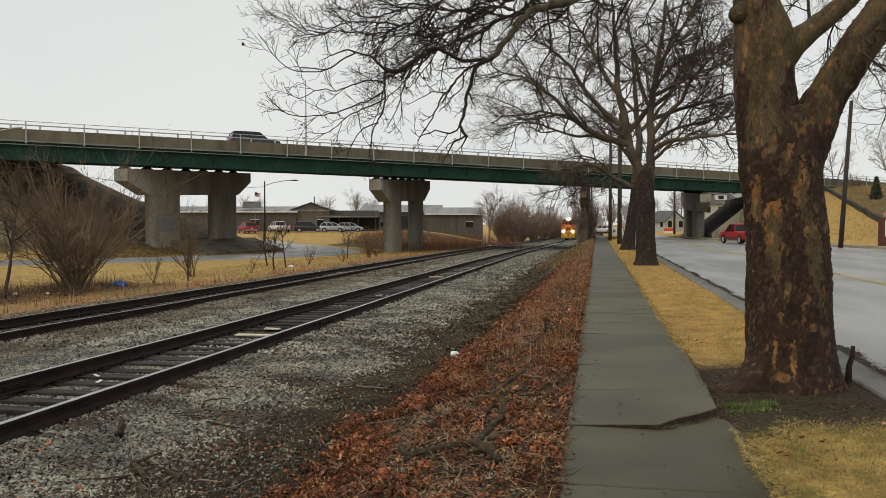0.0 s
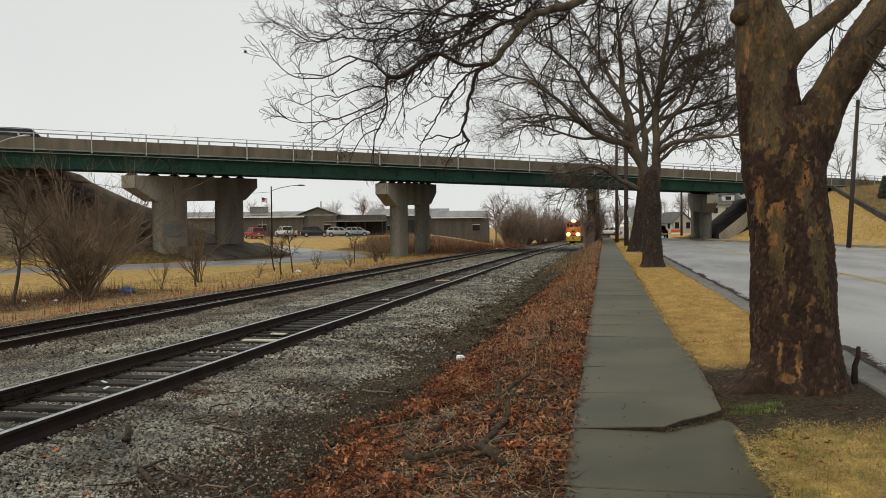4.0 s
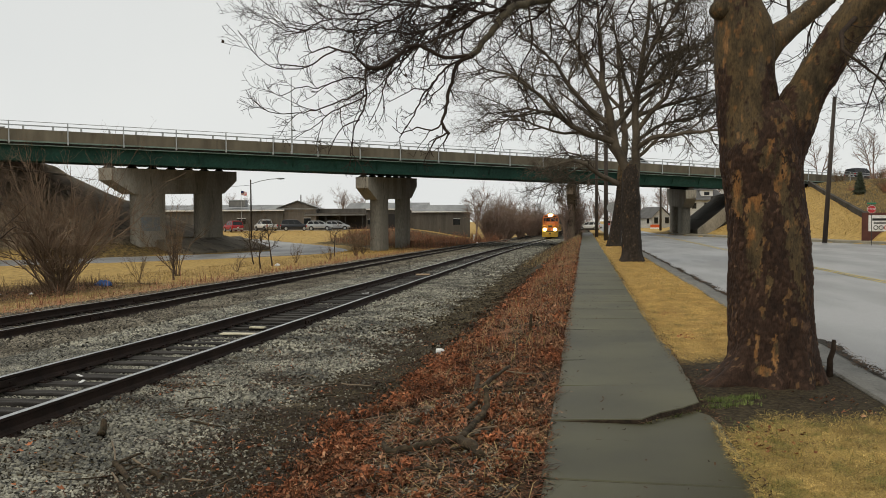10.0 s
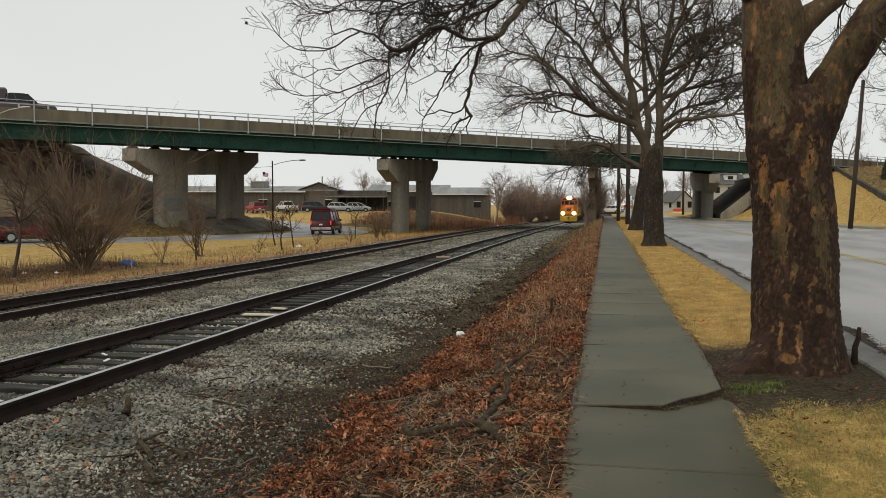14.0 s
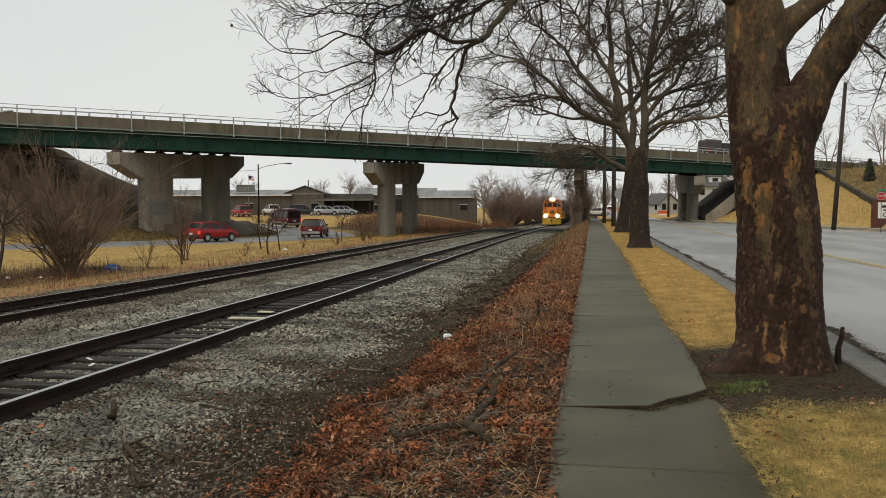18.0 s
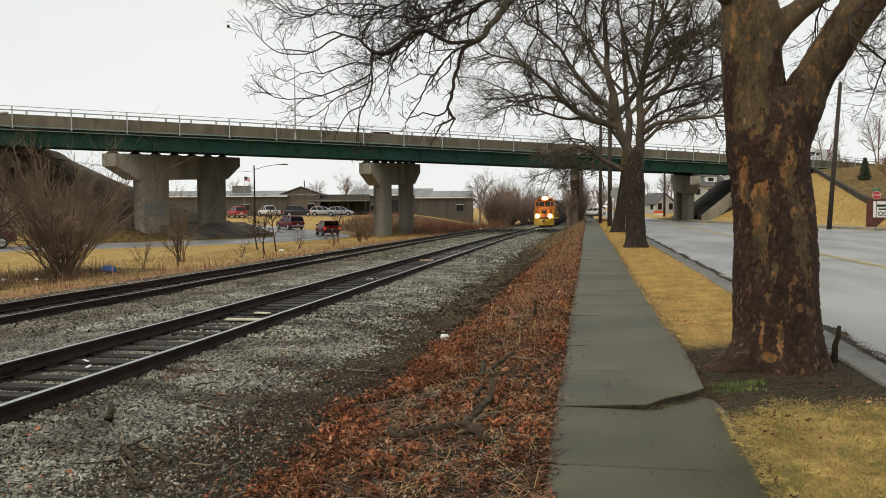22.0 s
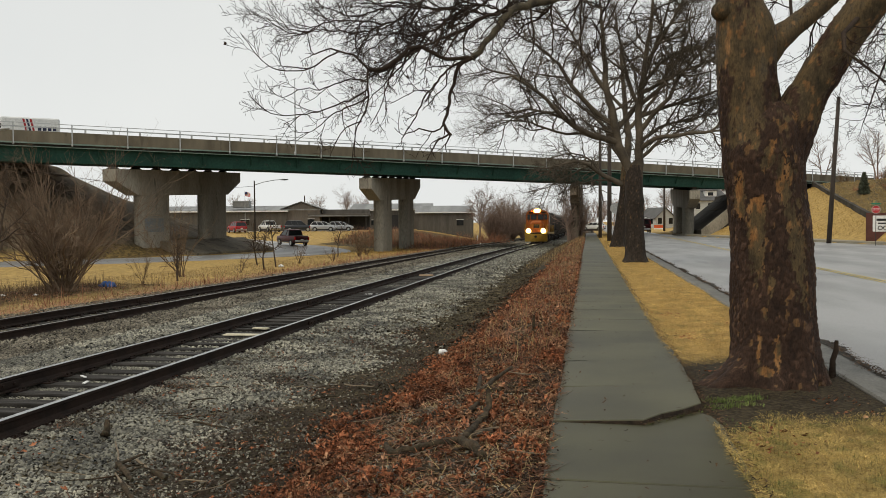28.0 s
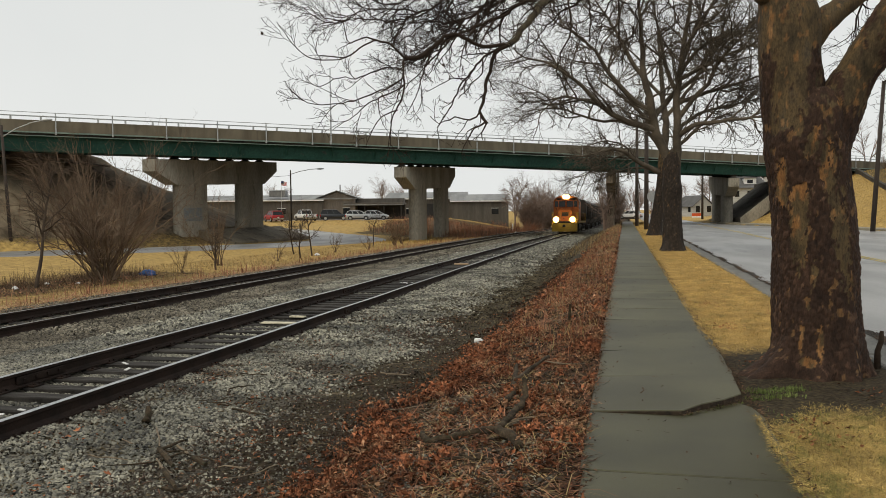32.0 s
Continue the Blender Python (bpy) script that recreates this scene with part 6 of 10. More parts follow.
    for s in (-1, 1):
        zt = top[0][1] * (1.12 if panelled else 1.0)
        half = 0.045 if panelled else 0.09
        part("tail_light", Geo().box(s * h * 0.9 - half, y0 - 0.03, zt * 0.66, s * h * 0.9 + half, y0 + 0.12, zt * 0.94, 0.02), lamp or TAILLIGHT, car, "red tail light")
        part("headlight", Geo().box(s * h * 0.72 - 0.16, y1 - 0.16, top[-1][1] * 0.78, s * h * 0.72 + 0.16, y1 + 0.02, top[-1][1] * 0.98, 0.03), HEADLAMP, car, "clear headlight")
        part("wing_mirror", Geo().box(s * (h + 0.1) - 0.09, fb - 0.5, belt + 0.0, s * (h + 0.1) + 0.09, fb - 0.38, belt + 0.15, 0.03), col, car)
    part("bumper", Geo().box(-h * 0.92, y0 - 0.09, clear + 0.1, h * 0.92, y0 + 0.15, clear + 0.34, 0.04), DARKMETAL if r < 0.36 else CHROME, car, "rear bumper")
    part("bumper", Geo().box(-h * 0.92, y1 - 0.15, clear + 0.06, h * 0.92, y1 + 0.08, clear + 0.32, 0.04), DARKMETAL if r < 0.36 else CHROME, car, "front bumper")
    part("number_plate", Geo().box(-0.16, y0 - 0.105 if bed is None else y0 - 0.1, zt * 0.62, 0.16, y0 - 0.03, zt * 0.62 + 0.14, 0.004), WHITE, car, "white number plate")
    if bed:
        b0, b1, bz = bed
        part("bed", Geo().box(-h * 0.84, b0 + 0.08, bz - 0.04, h * 0.84, b1, bz + 0.012, 0.0), BLACK, car, "black open bed liner")
    for y in (y0 + L * 0.19, y1 - L * 0.19):
        for s in (-1, 1):
            ring = [(s * (h - 0.03), y + math.cos(w) * r * 1.2, r + math.sin(w) * r * 1.2) for w in [math.pi * k / 12 - 0.25 for k in range(13)] + [math.pi + 0.25]]
            part("wheel_arch", Geo().loft([ring, [(s * (h + 0.003), b_, c_) for _, b_, c_ in ring]]), BLACK, car, "dark wheel arch")
    # the sill between the arches
    for s in (-1, 1):
        part("sill", Geo().box(s * h - 0.03, y0 + L * 0.19 + r * 1.15, clear, s * h + 0.012, y1 - L * 0.19 - r * 1.15, clear + 0.14, 0.01), DARKMETAL, car)
    add_wheels(car, h + 0.05, (y0 + L * 0.19, y1 - L * 0.19), r)
    return car


RED = paint("red_car_paint", (0.33, 0.012, 0.014), 0.35, coat=0.12)
MAROON = paint("maroon_car_paint", (0.060, 0.006, 0.009), 0.4, coat=0.1, dirt=0.05)
MAROON2 = paint("dark_red_car_paint", (0.10, 0.006, 0.010), 0.4, coat=0.1, dirt=0.05)
DARKBLUE = paint("dark_blue_grey_paint", (0.018, 0.022, 0.03), 0.28, coat=0.6)
SILVER = paint("silver_car_paint", (0.42, 0.44, 0.46), 0.3, 0.4, coat=0.4)
CARWHITE = paint("white_car_paint", (0.66, 0.67, 0.66), 0.3, coat=0.4)
GOLD = mat("tan_trim", (0.2, 0.16, 0.11), (0.26, 0.2, 0.14), 2, 0.5, 0, 20)


def hatch(name, label, col, lamp=None, group=""):
    return vehicle(name, label, col, 4.3, 1.76, 1.55, [(-2.1, 0.92), (-2.0, 1.04), (-1.6, 1.08), (0.7, 1.02), (1.2, 0.98), (1.75, 0.86), (2.05, 0.7)], (-2.0, -1.62, 0.3, 1.25, 1.0), 0.33, lamp=lamp, group=group)


def suv(name, label, col, lamp=None, group="", H=1.75):
    return vehicle(name, label, col, 4.6, 1.84, H, [(-2.3, 1.02), (-2.1, 1.1), (0.9, 1.08), (1.3, 1.06), (2.15, 0.98), (2.3, 0.8)], (-2.2, -1.95, 0.35, 1.1, 1.07), 0.36, lamp=lamp, group=group)


def pickup(name, label, col, lamp=None, group="", H=1.8):
    return vehicle(name, label, col, 5.4, 1.9, H, [(-2.7, 1.08), (-2.5, 1.12), (0.9, 1.12), (1.3, 1.1), (2.5, 1.0), (2.7, 0.82)], (-0.55, -0.4, 0.75, 1.4, 1.1), 0.38, "pickup truck", group, bed=(-2.7, -0.6, 1.12), lamp=lamp, clear=0.36)


def big_van(name, label, col, lamp=None, H=2.1, second=None):
    v = vehicle(name, label, col, 5.6, 2.0, H, [(-2.8, 1.2), (-2.7, 1.25), (1.5, 1.22), (1.8, 1.16), (2.6, 1.05), (2.8, 0.85)], (-2.78, -2.7, 1.0, 1.75, 1.2), 0.37, "van", lamp=lamp, clear=0.32, second=second, panelled=True)
    return v


# the ladder-rack van on the street
VANDARK = paint("dark_maroon_van_paint", (0.042, 0.008, 0.011), 0.4, coat=0.1, dirt=0.05)
street_van = big_van("work_van", "dark maroon-brown panel van with white ladders on its roof rack", VANDARK)
for s in (-1, 1):
    part("side_panel", Geo().box(s * 0.9 - 0.05, -2.6, 1.2, s * 0.9 + 0.05, -2.2, 2.0, 0.02), VANDARK, street_van)
part("door_seam", Geo().box(-0.02, -2.84, 0.6, 0.02, -2.8, 2.0, 0.004), BLACK, street_van, "seam between the rear doors")
for s in (-1, 1):
    part("rear_light", Geo().box(s * 0.88 - 0.045, -2.84, 1.3, s * 0.88 + 0.045, -2.72, 1.72, 0.02), TAILLIGHT, street_van, "tall red tail light")
for y in (-2.2, -0.8, 0.6):
    g = Geo().box(-0.82, y - 0.02, 2.14, 0.82, y + 0.02, 2.17, 0.005)
    for s in (-1, 1):
        g.box(s * 0.8 - 0.015, y - 0.02, 2.0, s * 0.8 + 0.015, y + 0.02, 2.17, 0.004)
    part("roof_rack", g, WHITE, street_van, "white steel roof rack")
g = Geo()
for s in (-1, 1):
    g.box(-0.45 + s * 0.2 - 0.025, -2.6, 2.17, -0.45 + s * 0.2 + 0.025, 1.0, 2.22, 0.01)
for k in range(12):
    g.box(-0.65, -2.45 + k * 0.29, 2.18, -0.25, -2.42 + k * 0.29, 2.21)
part("ladder", g, WHITE, street_van, "white ladder")
part("pipe", Geo().tube([(0.35, -2.5, 2.25), (0.35, 0.3, 2.25)], 0.075, 10), WHITE, street_van, "white conduit tube")

street_pickup = pickup("red_pickup", "bright red pickup truck with a dark bed cover", RED)
side_van = big_van("conversion_van", "dark maroon conversion van with raised roof and tan stripe", MAROON, BRAKE, 2.2, (0.56, 0.74, GOLD))
part("raised_roof", Geo().box(-0.78, -2.5, 2.12, 0.78, 0.9, 2.42, 0.14), MAROON, side_van)
side_suv = suv("maroon_suv", "dark maroon small sport utility car on wet road", MAROON2, H=1.7)
side_red = hatch("red_hatchback", "bright red hatchback with lit brake lights", RED, BRAKE)
side_pickup = vehicle("maroon_pickup", "dark red pickup truck with long cab on the wet side road", MAROON, 5.2, 1.95, 1.98, [(-2.65, 1.2), (-2.5, 1.25), (0.9, 1.24), (1.4, 1.22), (2.45, 1.12), (2.65, 0.92)], (-0.95, -0.75, 0.7, 1.45, 1.22), 0.41, "pickup truck", bed=(-2.65, -1.0, 1.25), clear=0.42)
deck_suv = suv("dark_suv", "dark blue-grey sport utility car on the bridge", DARKBLUE, group="bridge traffic")
deck_suv_b = suv("dark_suv", "black sport utility car on the bridge", DARKBLUE, group="bridge traffic")
deck_silver = hatch("silver_car", "silver hatchback on the bridge", SILVER, group="bridge traffic")
deck_grey = hatch("grey_car", "pale grey hatchback on the bridge", SILVER, group="bridge traffic")
PLUM = paint("plum_grey_paint", (0.06, 0.04, 0.045), 0.35, coat=0.4)
deck_pick = vehicle("dark_pickup", "dark plum-grey pickup with a canopy over its bed", PLUM, 6.0, 2.0, 2.0, [(-3.0, 1.22), (-2.8, 1.27), (1.0, 1.27), (1.5, 1.24), (2.75, 1.14), (3.0, 0.95)], (-0.6, -0.45, 0.9, 1.6, 1.25), 0.4, "pickup truck", "bridge traffic", bed=(-3.0, -0.65, 1.27), clear=0.4)
part("canopy", Geo().box(-0.9, -2.96, 1.2, 0.9, -0.5, 2.36, 0.16), PLUM, deck_pick, "dark bed canopy")
deck_red = hatch("red_car", "dark red low car on the bridge", MAROON2, group="bridge traffic")


def box_truck():
    t = thing("white_box_truck", "white delivery truck with red and dark stripes and dark lettering bars", "truck", "bridge traffic")
    part("cargo_box", Geo().box(-1.1, -4.0, 0.6, 1.1, 0.9, 2.75, 0.12), CARWHITE, t, "white cargo box")
    g = Geo()
    g.loft([section(1.05, 0.5, z, y, 0.9) for y, z in ((0.7, 2.3), (1.3, 2.35), (1.9, 1.6), (2.9, 1.4), (3.0, 1.0))])
    part("cab", g, CARWHITE, t, "white truck cab", True)
    part("windscreen", Geo().add([(-0.9, 1.34, 2.3), (0.9, 1.34, 2.3), (0.95, 1.92, 1.64), (-0.95, 1.92, 1.64)], [(0, 1, 2, 3)]), AUTOGLASS, t)
    part("chassis", Geo().box(-0.5, -4.5, 0.45, 0.5, 2.6, 0.74, 0.02), DARKMETAL, t)
    navy = paint("navy_print", (0.02, 0.025, 0.06))
    for s in (-1, 1):
        x = s * 1.102
        for k, m in ((0, RED), (1, navy), (2, RED)):
            y = -1.3 - k * 0.3
            g = Geo().add([(x, y, 0.75), (x, y - 0.18, 0.75), (x, y + 0.25, 2.6), (x, y + 0.43, 2.6)], [(0, 1, 2, 3)])
            g.v = [(q[0] + s * 0.004, q[1], q[2]) for q in g.v]
            part("stripe", g, m, t)
        for k in range(4):
            part("lettering_bar", Geo().box(x - 0.004, -3.7 + k * 0.42, 1.55, x + 0.006, -3.4 + k * 0.42, 1.95), navy, t, "dark printed bar")
        part("side_window", Geo().box(s * 1.0 - 0.05, 0.85, 1.6, s * 1.0 + 0.05, 1.5, 2.1, 0.02), AUTOGLASS, t)
    add_wheels(t, 1.1, (-3.2, 1.9), 0.42, 0.26)
    return t


deck_truck = box_truck()

# cars standing in the lot before the low buildings
for ob, x, y, rz in ((suv("red_wagon", "red sport utility car parked by the low building", RED, group="parked cars"), -55.0, 123.0, 42),
                     (pickup("white_pickup", "white pickup truck parked by the low building", CARWHITE, group="parked cars"), -50.2, 124.6, 44),
                     (suv("dark_wagon", "black sport utility car parked by the low building", DARKBLUE, group="parked cars"), -45.6, 125.6, -72),
                     (hatch("silver_hatchback", "silver hatchback parked by the low building", SILVER, group="parked cars"), -41.8, 126.4, -76),
                     (hatch("silver_hatchback", "pale silver car parked behind another", SILVER, group="parked cars"), -40.4, 131.5, -76)):
    ob.matrix_basis = pose(x, y, float(land(x, y)) + 0.03, 0, 0, rz)


# --- the train: its front faces -y ---
ORANGE = mat("orange_locomotive_paint", (0.42, 0.115, 0.018), (0.52, 0.155, 0.024), 0.8, 0.5, 0.05, 10, c3=(0.13, 0.05, 0.022), spot=0.66)
LOCOYELLOW = mat("yellow_locomotive_paint", (0.42, 0.26, 0.03), (0.52, 0.33, 0.04), 0.8, 0.5, 0.05, 10, c3=(0.22, 0.14, 0.04), spot=0.66)
# lamp discs are larger than real lenses, to reach the size of their glare
LAMP = glow("lit_headlamp", (1.0, 0.78, 0.42), 60.0)
# weak emission that stands in for lens bloom; no such part on the engine
GLARE = glow("lamp_glare", (1.0, 0.55, 0.12), 1.1)


def bogie(parent, y, spread=2.0, n=3):
    b = new("bogie")
    b.parent = parent
    b.matrix_basis = pose(0, y, 0)
    for s in (-1, 1):
        g = Geo().box(s * 1.05 - 0.08, -spread - 0.3, 0.45, s * 1.05 + 0.08, spread + 0.3, 0.8, 0.04)
        for k in range(n):
            yy = -spread + 2 * spread * k / (n - 1)
            g.box(s * 1.1 - 0.1, yy - 0.2, 0.3, s * 1.1 + 0.1, yy + 0.2, 0.7, 0.03)
        part("bogie_frame", g, DARKMETAL, b, "dark cast bogie frame")
    for k in range(n):
        yy = -spread + 2 * spread * k / (n - 1)
        g = Geo()
        for s in (-1, 1):
            g.tube([(s * 0.70, yy, 0.5), (s * 0.82, yy, 0.5)], 0.5, 20)
        g.tube([(-0.72, yy, 0.5), (0.72, yy, 0.5)], 0.08, 8)
        part("wheelset", g, RAIL, b, "steel wheelset")


def locomotive():
    t = thing("locomotive", "orange and yellow diesel locomotive with three lit headlamps", "locomotive", "train")
    g = Geo()
    g.add([(-1.5, 0.35, 1.2), (1.5, 0.35, 1.2), (1.5, 0.3, 0.2), (-1.5, 0.3, 0.2), (0, -0.25, 1.2), (0, -0.35, 0.2), (-1.5, 0.6, 1.2), (1.5, 0.6, 1.2), (1.5, 0.6, 0.2), (-1.5, 0.6, 0.2)],
          [(0, 4, 5, 3), (4, 1, 2, 5), (6, 7, 1, 4, 0), (3, 5, 2, 8, 9), (0, 3, 9, 6), (1, 7, 8, 2), (6, 9, 8, 7)])
    part("pilot", g, LOCOYELLOW, t, "yellow snowplough pilot")
    part("frame", Geo().box(-1.55, 0.3, 1.15, 1.55, 17.6, 1.42, 0.04), LOCOYELLOW, t, "yellow frame sill")
    part("anticlimber", Geo().box(-1.2, 0.05, 1.2, 1.2, 0.34, 1.42, 0.04), DARKMETAL, t)
    part("coupler", Geo().box(-0.16, -0.75, 0.72, 0.16, 0.3, 1.02, 0.06), DARKMETAL, t, "dark steel coupler")
    g = Geo()
    g.loft([[(x, y, z) for x, z in ((0.8, 1.42), (0.86, 1.6), (0.86, zt - 0.25), (0.6, zt), (-0.6, zt), (-0.86, zt - 0.25), (-0.86, 1.6), (-0.8, 1.42))] for y, zt in ((1.25, 2.75), (1.45, 2.95), (2.7, 3.0))])
    part("nose", g, ORANGE, t, "orange short hood")
    part("emblem", Geo().box(-0.4, 1.235, 2.0, 0.4, 1.255, 2.5, 0.005), mat("black_paint", (0.015, 0.015, 0.015), (0.025, 0.025, 0.025), 3, 0.5), t, "plain black emblem")
    g = Geo()
    prof = [(1.5, 1.42), (1.52, 1.7), (1.52, 3.85), (1.25, 4.3), (0.6, 4.5), (0, 4.55), (-0.6, 4.5), (-1.25, 4.3), (-1.52, 3.85), (-1.52, 1.7), (-1.5, 1.42)]
    g.loft([[(x, y, z) for x, z in prof] for y in (2.7, 5.2)])
    part("cab", g, ORANGE, t, "orange driver's cab with arched roof")
    for x0, x1 in ((-1.35, -0.95), (-0.85, -0.1), (0.1, 0.85), (0.95, 1.35)):
        part("cab_window", Geo().box(x0, 2.675, 3.15, x1, 2.72, 3.85, 0.02), AUTOGLASS, t, "dark cab window")
    for s in (-1, 1):
        part("side_window", Geo().box(s * 1.52 - 0.02, 3.2, 2.9, s * 1.52 + 0.02, 4.7, 3.7, 0.01), AUTOGLASS, t, "dark cab window")
        part("number_board", Geo().box(s * 0.85 - 0.3, 2.66, 3.98, s * 0.85 + 0.3, 2.7, 4.2, 0.01), BLACK, t, "dark number board with plain face")
        part("sunshade", Geo().box(s * 1.6 - 0.1, 3.1, 3.74, s * 1.6 + 0.1, 4.8, 3.78, 0.005), DARKMETAL, t)
    part("headlamp_housing", Geo().box(-0.34, 2.5, 4.08, 0.34, 2.75, 4.62, 0.05), ORANGE, t)
    for x in (-0.16, 0.16):
        # added disc behind each lamp, glowing as its halo
        part("lamp_halo", Geo().tube([(x, 2.485, 4.36), (x, 2.5, 4.36)], 0.31, 20), GLARE, t, "added glowing disc for the glare round a lamp")
        part("headlamp", Geo().tube([(x, 2.46, 4.36), (x, 2.52, 4.36)], 0.22, 16), LAMP, t, "glowing headlamp")
    for s in (-1, 1):
        part("ditch_light_box", Geo().box(s * 0.97 - 0.2, 0.06, 1.42, s * 0.97 + 0.2, 0.32, 1.82, 0.03), LOCOYELLOW, t)
        part("lamp_halo", Geo().tube([(s * 0.97, 0.03, 1.62), (s * 0.97, 0.05, 1.62)], 0.38, 20), GLARE, t, "added glowing disc for the glare round a lamp")
        part("ditch_light", Geo().tube([(s * 0.97, 0.0, 1.62), (s * 0.97, 0.06, 1.62)], 0.27, 16), LAMP, t, "glowing ditch light")
    g = Geo()
    hood = [(0.88, 1.42), (0.9, 1.6), (0.9, 3.9), (0.7, 4.2), (-0.7, 4.2), (-0.9, 3.9), (-0.9, 1.6), (-0.88, 1.42)]
    g.loft([[(x, y, z) for x, z in hood] for y in (5.2, 16.6)])
    part("long_hood", g, ORANGE, t, "orange engine hood")
    for k in range(9):
        for s in (-1, 1):
            part("hood_door", Geo().box(s * 0.9 - 0.012, 5.6 + k * 1.2, 1.7, s * 0.9 + 0.012, 6.65 + k * 1.2, 3.4, 0.006), LOCOYELLOW if k % 4 == 1 else ORANGE, t)
    for y in (8.5, 12.6, 14.6):
        part("roof_fan", Geo().tube([(0, y, 4.18), (0, y, 4.4)], 0.6, 20), DARKMETAL, t, "round roof fan")
    part("exhaust_stack", Geo().box(-0.3, 10.2, 4.18, 0.3, 10.8, 4.55, 0.04), DARKMETAL, t)
    part("horn", Geo().tube([(0.5, 3.1, 4.5), (0.5, 2.75, 4.62)], [0.04, 0.09], 10), DARKMETAL, t, "air horn")
    part("fuel_tank", Geo().box(-1.3, 6.9, 0.35, 1.3, 10.9, 1.14, 0.15), DARKMETAL, t, "dark fuel tank")
    for s in (-1, 1):
        g = Geo()
        g.tube([(s * 1.5, 0.4, 2.45), (s * 1.5, 2.6, 2.45)], 0.022, 6)
        g.tube([(s * 1.5, 5.3, 2.45), (s * 1.5, 17.3, 2.45)], 0.022, 6)
        for y in [0.4, 1.5, 2.6] + [5.3 + k * 2 for k in range(7)]:
            g.tube([(s * 1.5, y, 1.4), (s * 1.5, y, 2.45)], 0.022, 6)
        part("handrail", g, LOCOYELLOW, t, "yellow handrail")
        g = Geo()
        for k in range(3):
            g.box(s * 1.42 - 0.14, 0.62, 0.3 + k * 0.32, s * 1.42 + 0.14, 1.1, 0.34 + k * 0.32, 0.005)
        part("step_ladder", g, DARKMETAL, t, "dark boarding steps")
    g = Geo().tube([(-1.4, 0.36, 2.4), (1.4, 0.36, 2.4)], 0.022, 6)
    for x in (-1.4, -0.5, 0.5, 1.4):
        g.tube([(x, 0.36, 1.4), (x, 0.36, 2.4)], 0.022, 6)
    part("front_handrail", g, LOCOYELLOW, t, "yellow front handrail")
    bogie(t, 4.0)
    bogie(t, 13.8)
    return t


loco = locomotive()
WAGON = mat("dark_wagon_paint", (0.03, 0.027, 0.025), (0.06, 0.052, 0.046), 0.8, 0.7, 0.1, 10, c3=(0.07, 0.045, 0.03), spot=0.62)


def hopper():
    t = thing("hopper_wagon", "dark weathered covered hopper wagon behind the locomotive", "railway wagon", "train")
    g = Geo()
    prof = [(1.0, 0.9), (1.5, 1.7), (1.55, 3.9), (1.2, 4.35), (-1.2, 4.35), (-1.55, 3.9), (-1.5, 1.7), (-1.0, 0.9)]
    g.loft([[(x, y, max(z, zb)) for x, z in prof] for y, zb in ((0.6, 2.0), (1.8, 0.9), (13.6, 0.9), (14.8, 2.0))])
    part("body", g, WAGON, t)
    for k in range(9):
        for s in (-1, 1):
            part("rib", Geo().box(s * 1.57 - 0.05, 1.6 + k * 1.5, 1.7, s * 1.57 + 0.05, 1.75 + k * 1.5, 3.9, 0.01), WAGON, t)
    part("hatch_walk", Geo().box(-0.5, 0.8, 4.36, 0.5, 14.6, 4.5, 0.03), WAGON, t)
    part("sill", Geo().box(-0.4, -0.1, 0.85, 0.4, 15.4, 1.15, 0.03), WAGON, t)
    bogie(t, 2.2, 0.9, 2)
    bogie(t, 13.2, 0.9, 2)
    return t


wagons = [hopper()]
for _ in range(6):
    wagons.append(copy_thing(wagons[0], pose(0, 0, 0)))


# --- buildings beyond the side road ---
WALLGREY = mat("grey_brown_metal_wall", (0.072, 0.065, 0.056), (0.106, 0.096, 0.083), 0.3, 0.7, 0.1, 3.0, stretch=(6, 6, 0.4))
WALLTAN = mat("tan_metal_wall", (0.12, 0.105, 0.09), (0.16, 0.14, 0.12), 0.3, 0.7, 0.1, 3.0, stretch=(6, 6, 0.4))
ROOFMETAL = mat("weathered_metal_roof", (0.12, 0.122, 0.12), (0.22, 0.225, 0.22), 0.15, 0.5, 0.05, 2.0, stretch=(4, 0.4, 1))
DARKDOOR = mat("dark_opening", (0.012, 0.012, 0.013), (0.025, 0.025, 0.026), 0.6, 0.6, 0, 5)


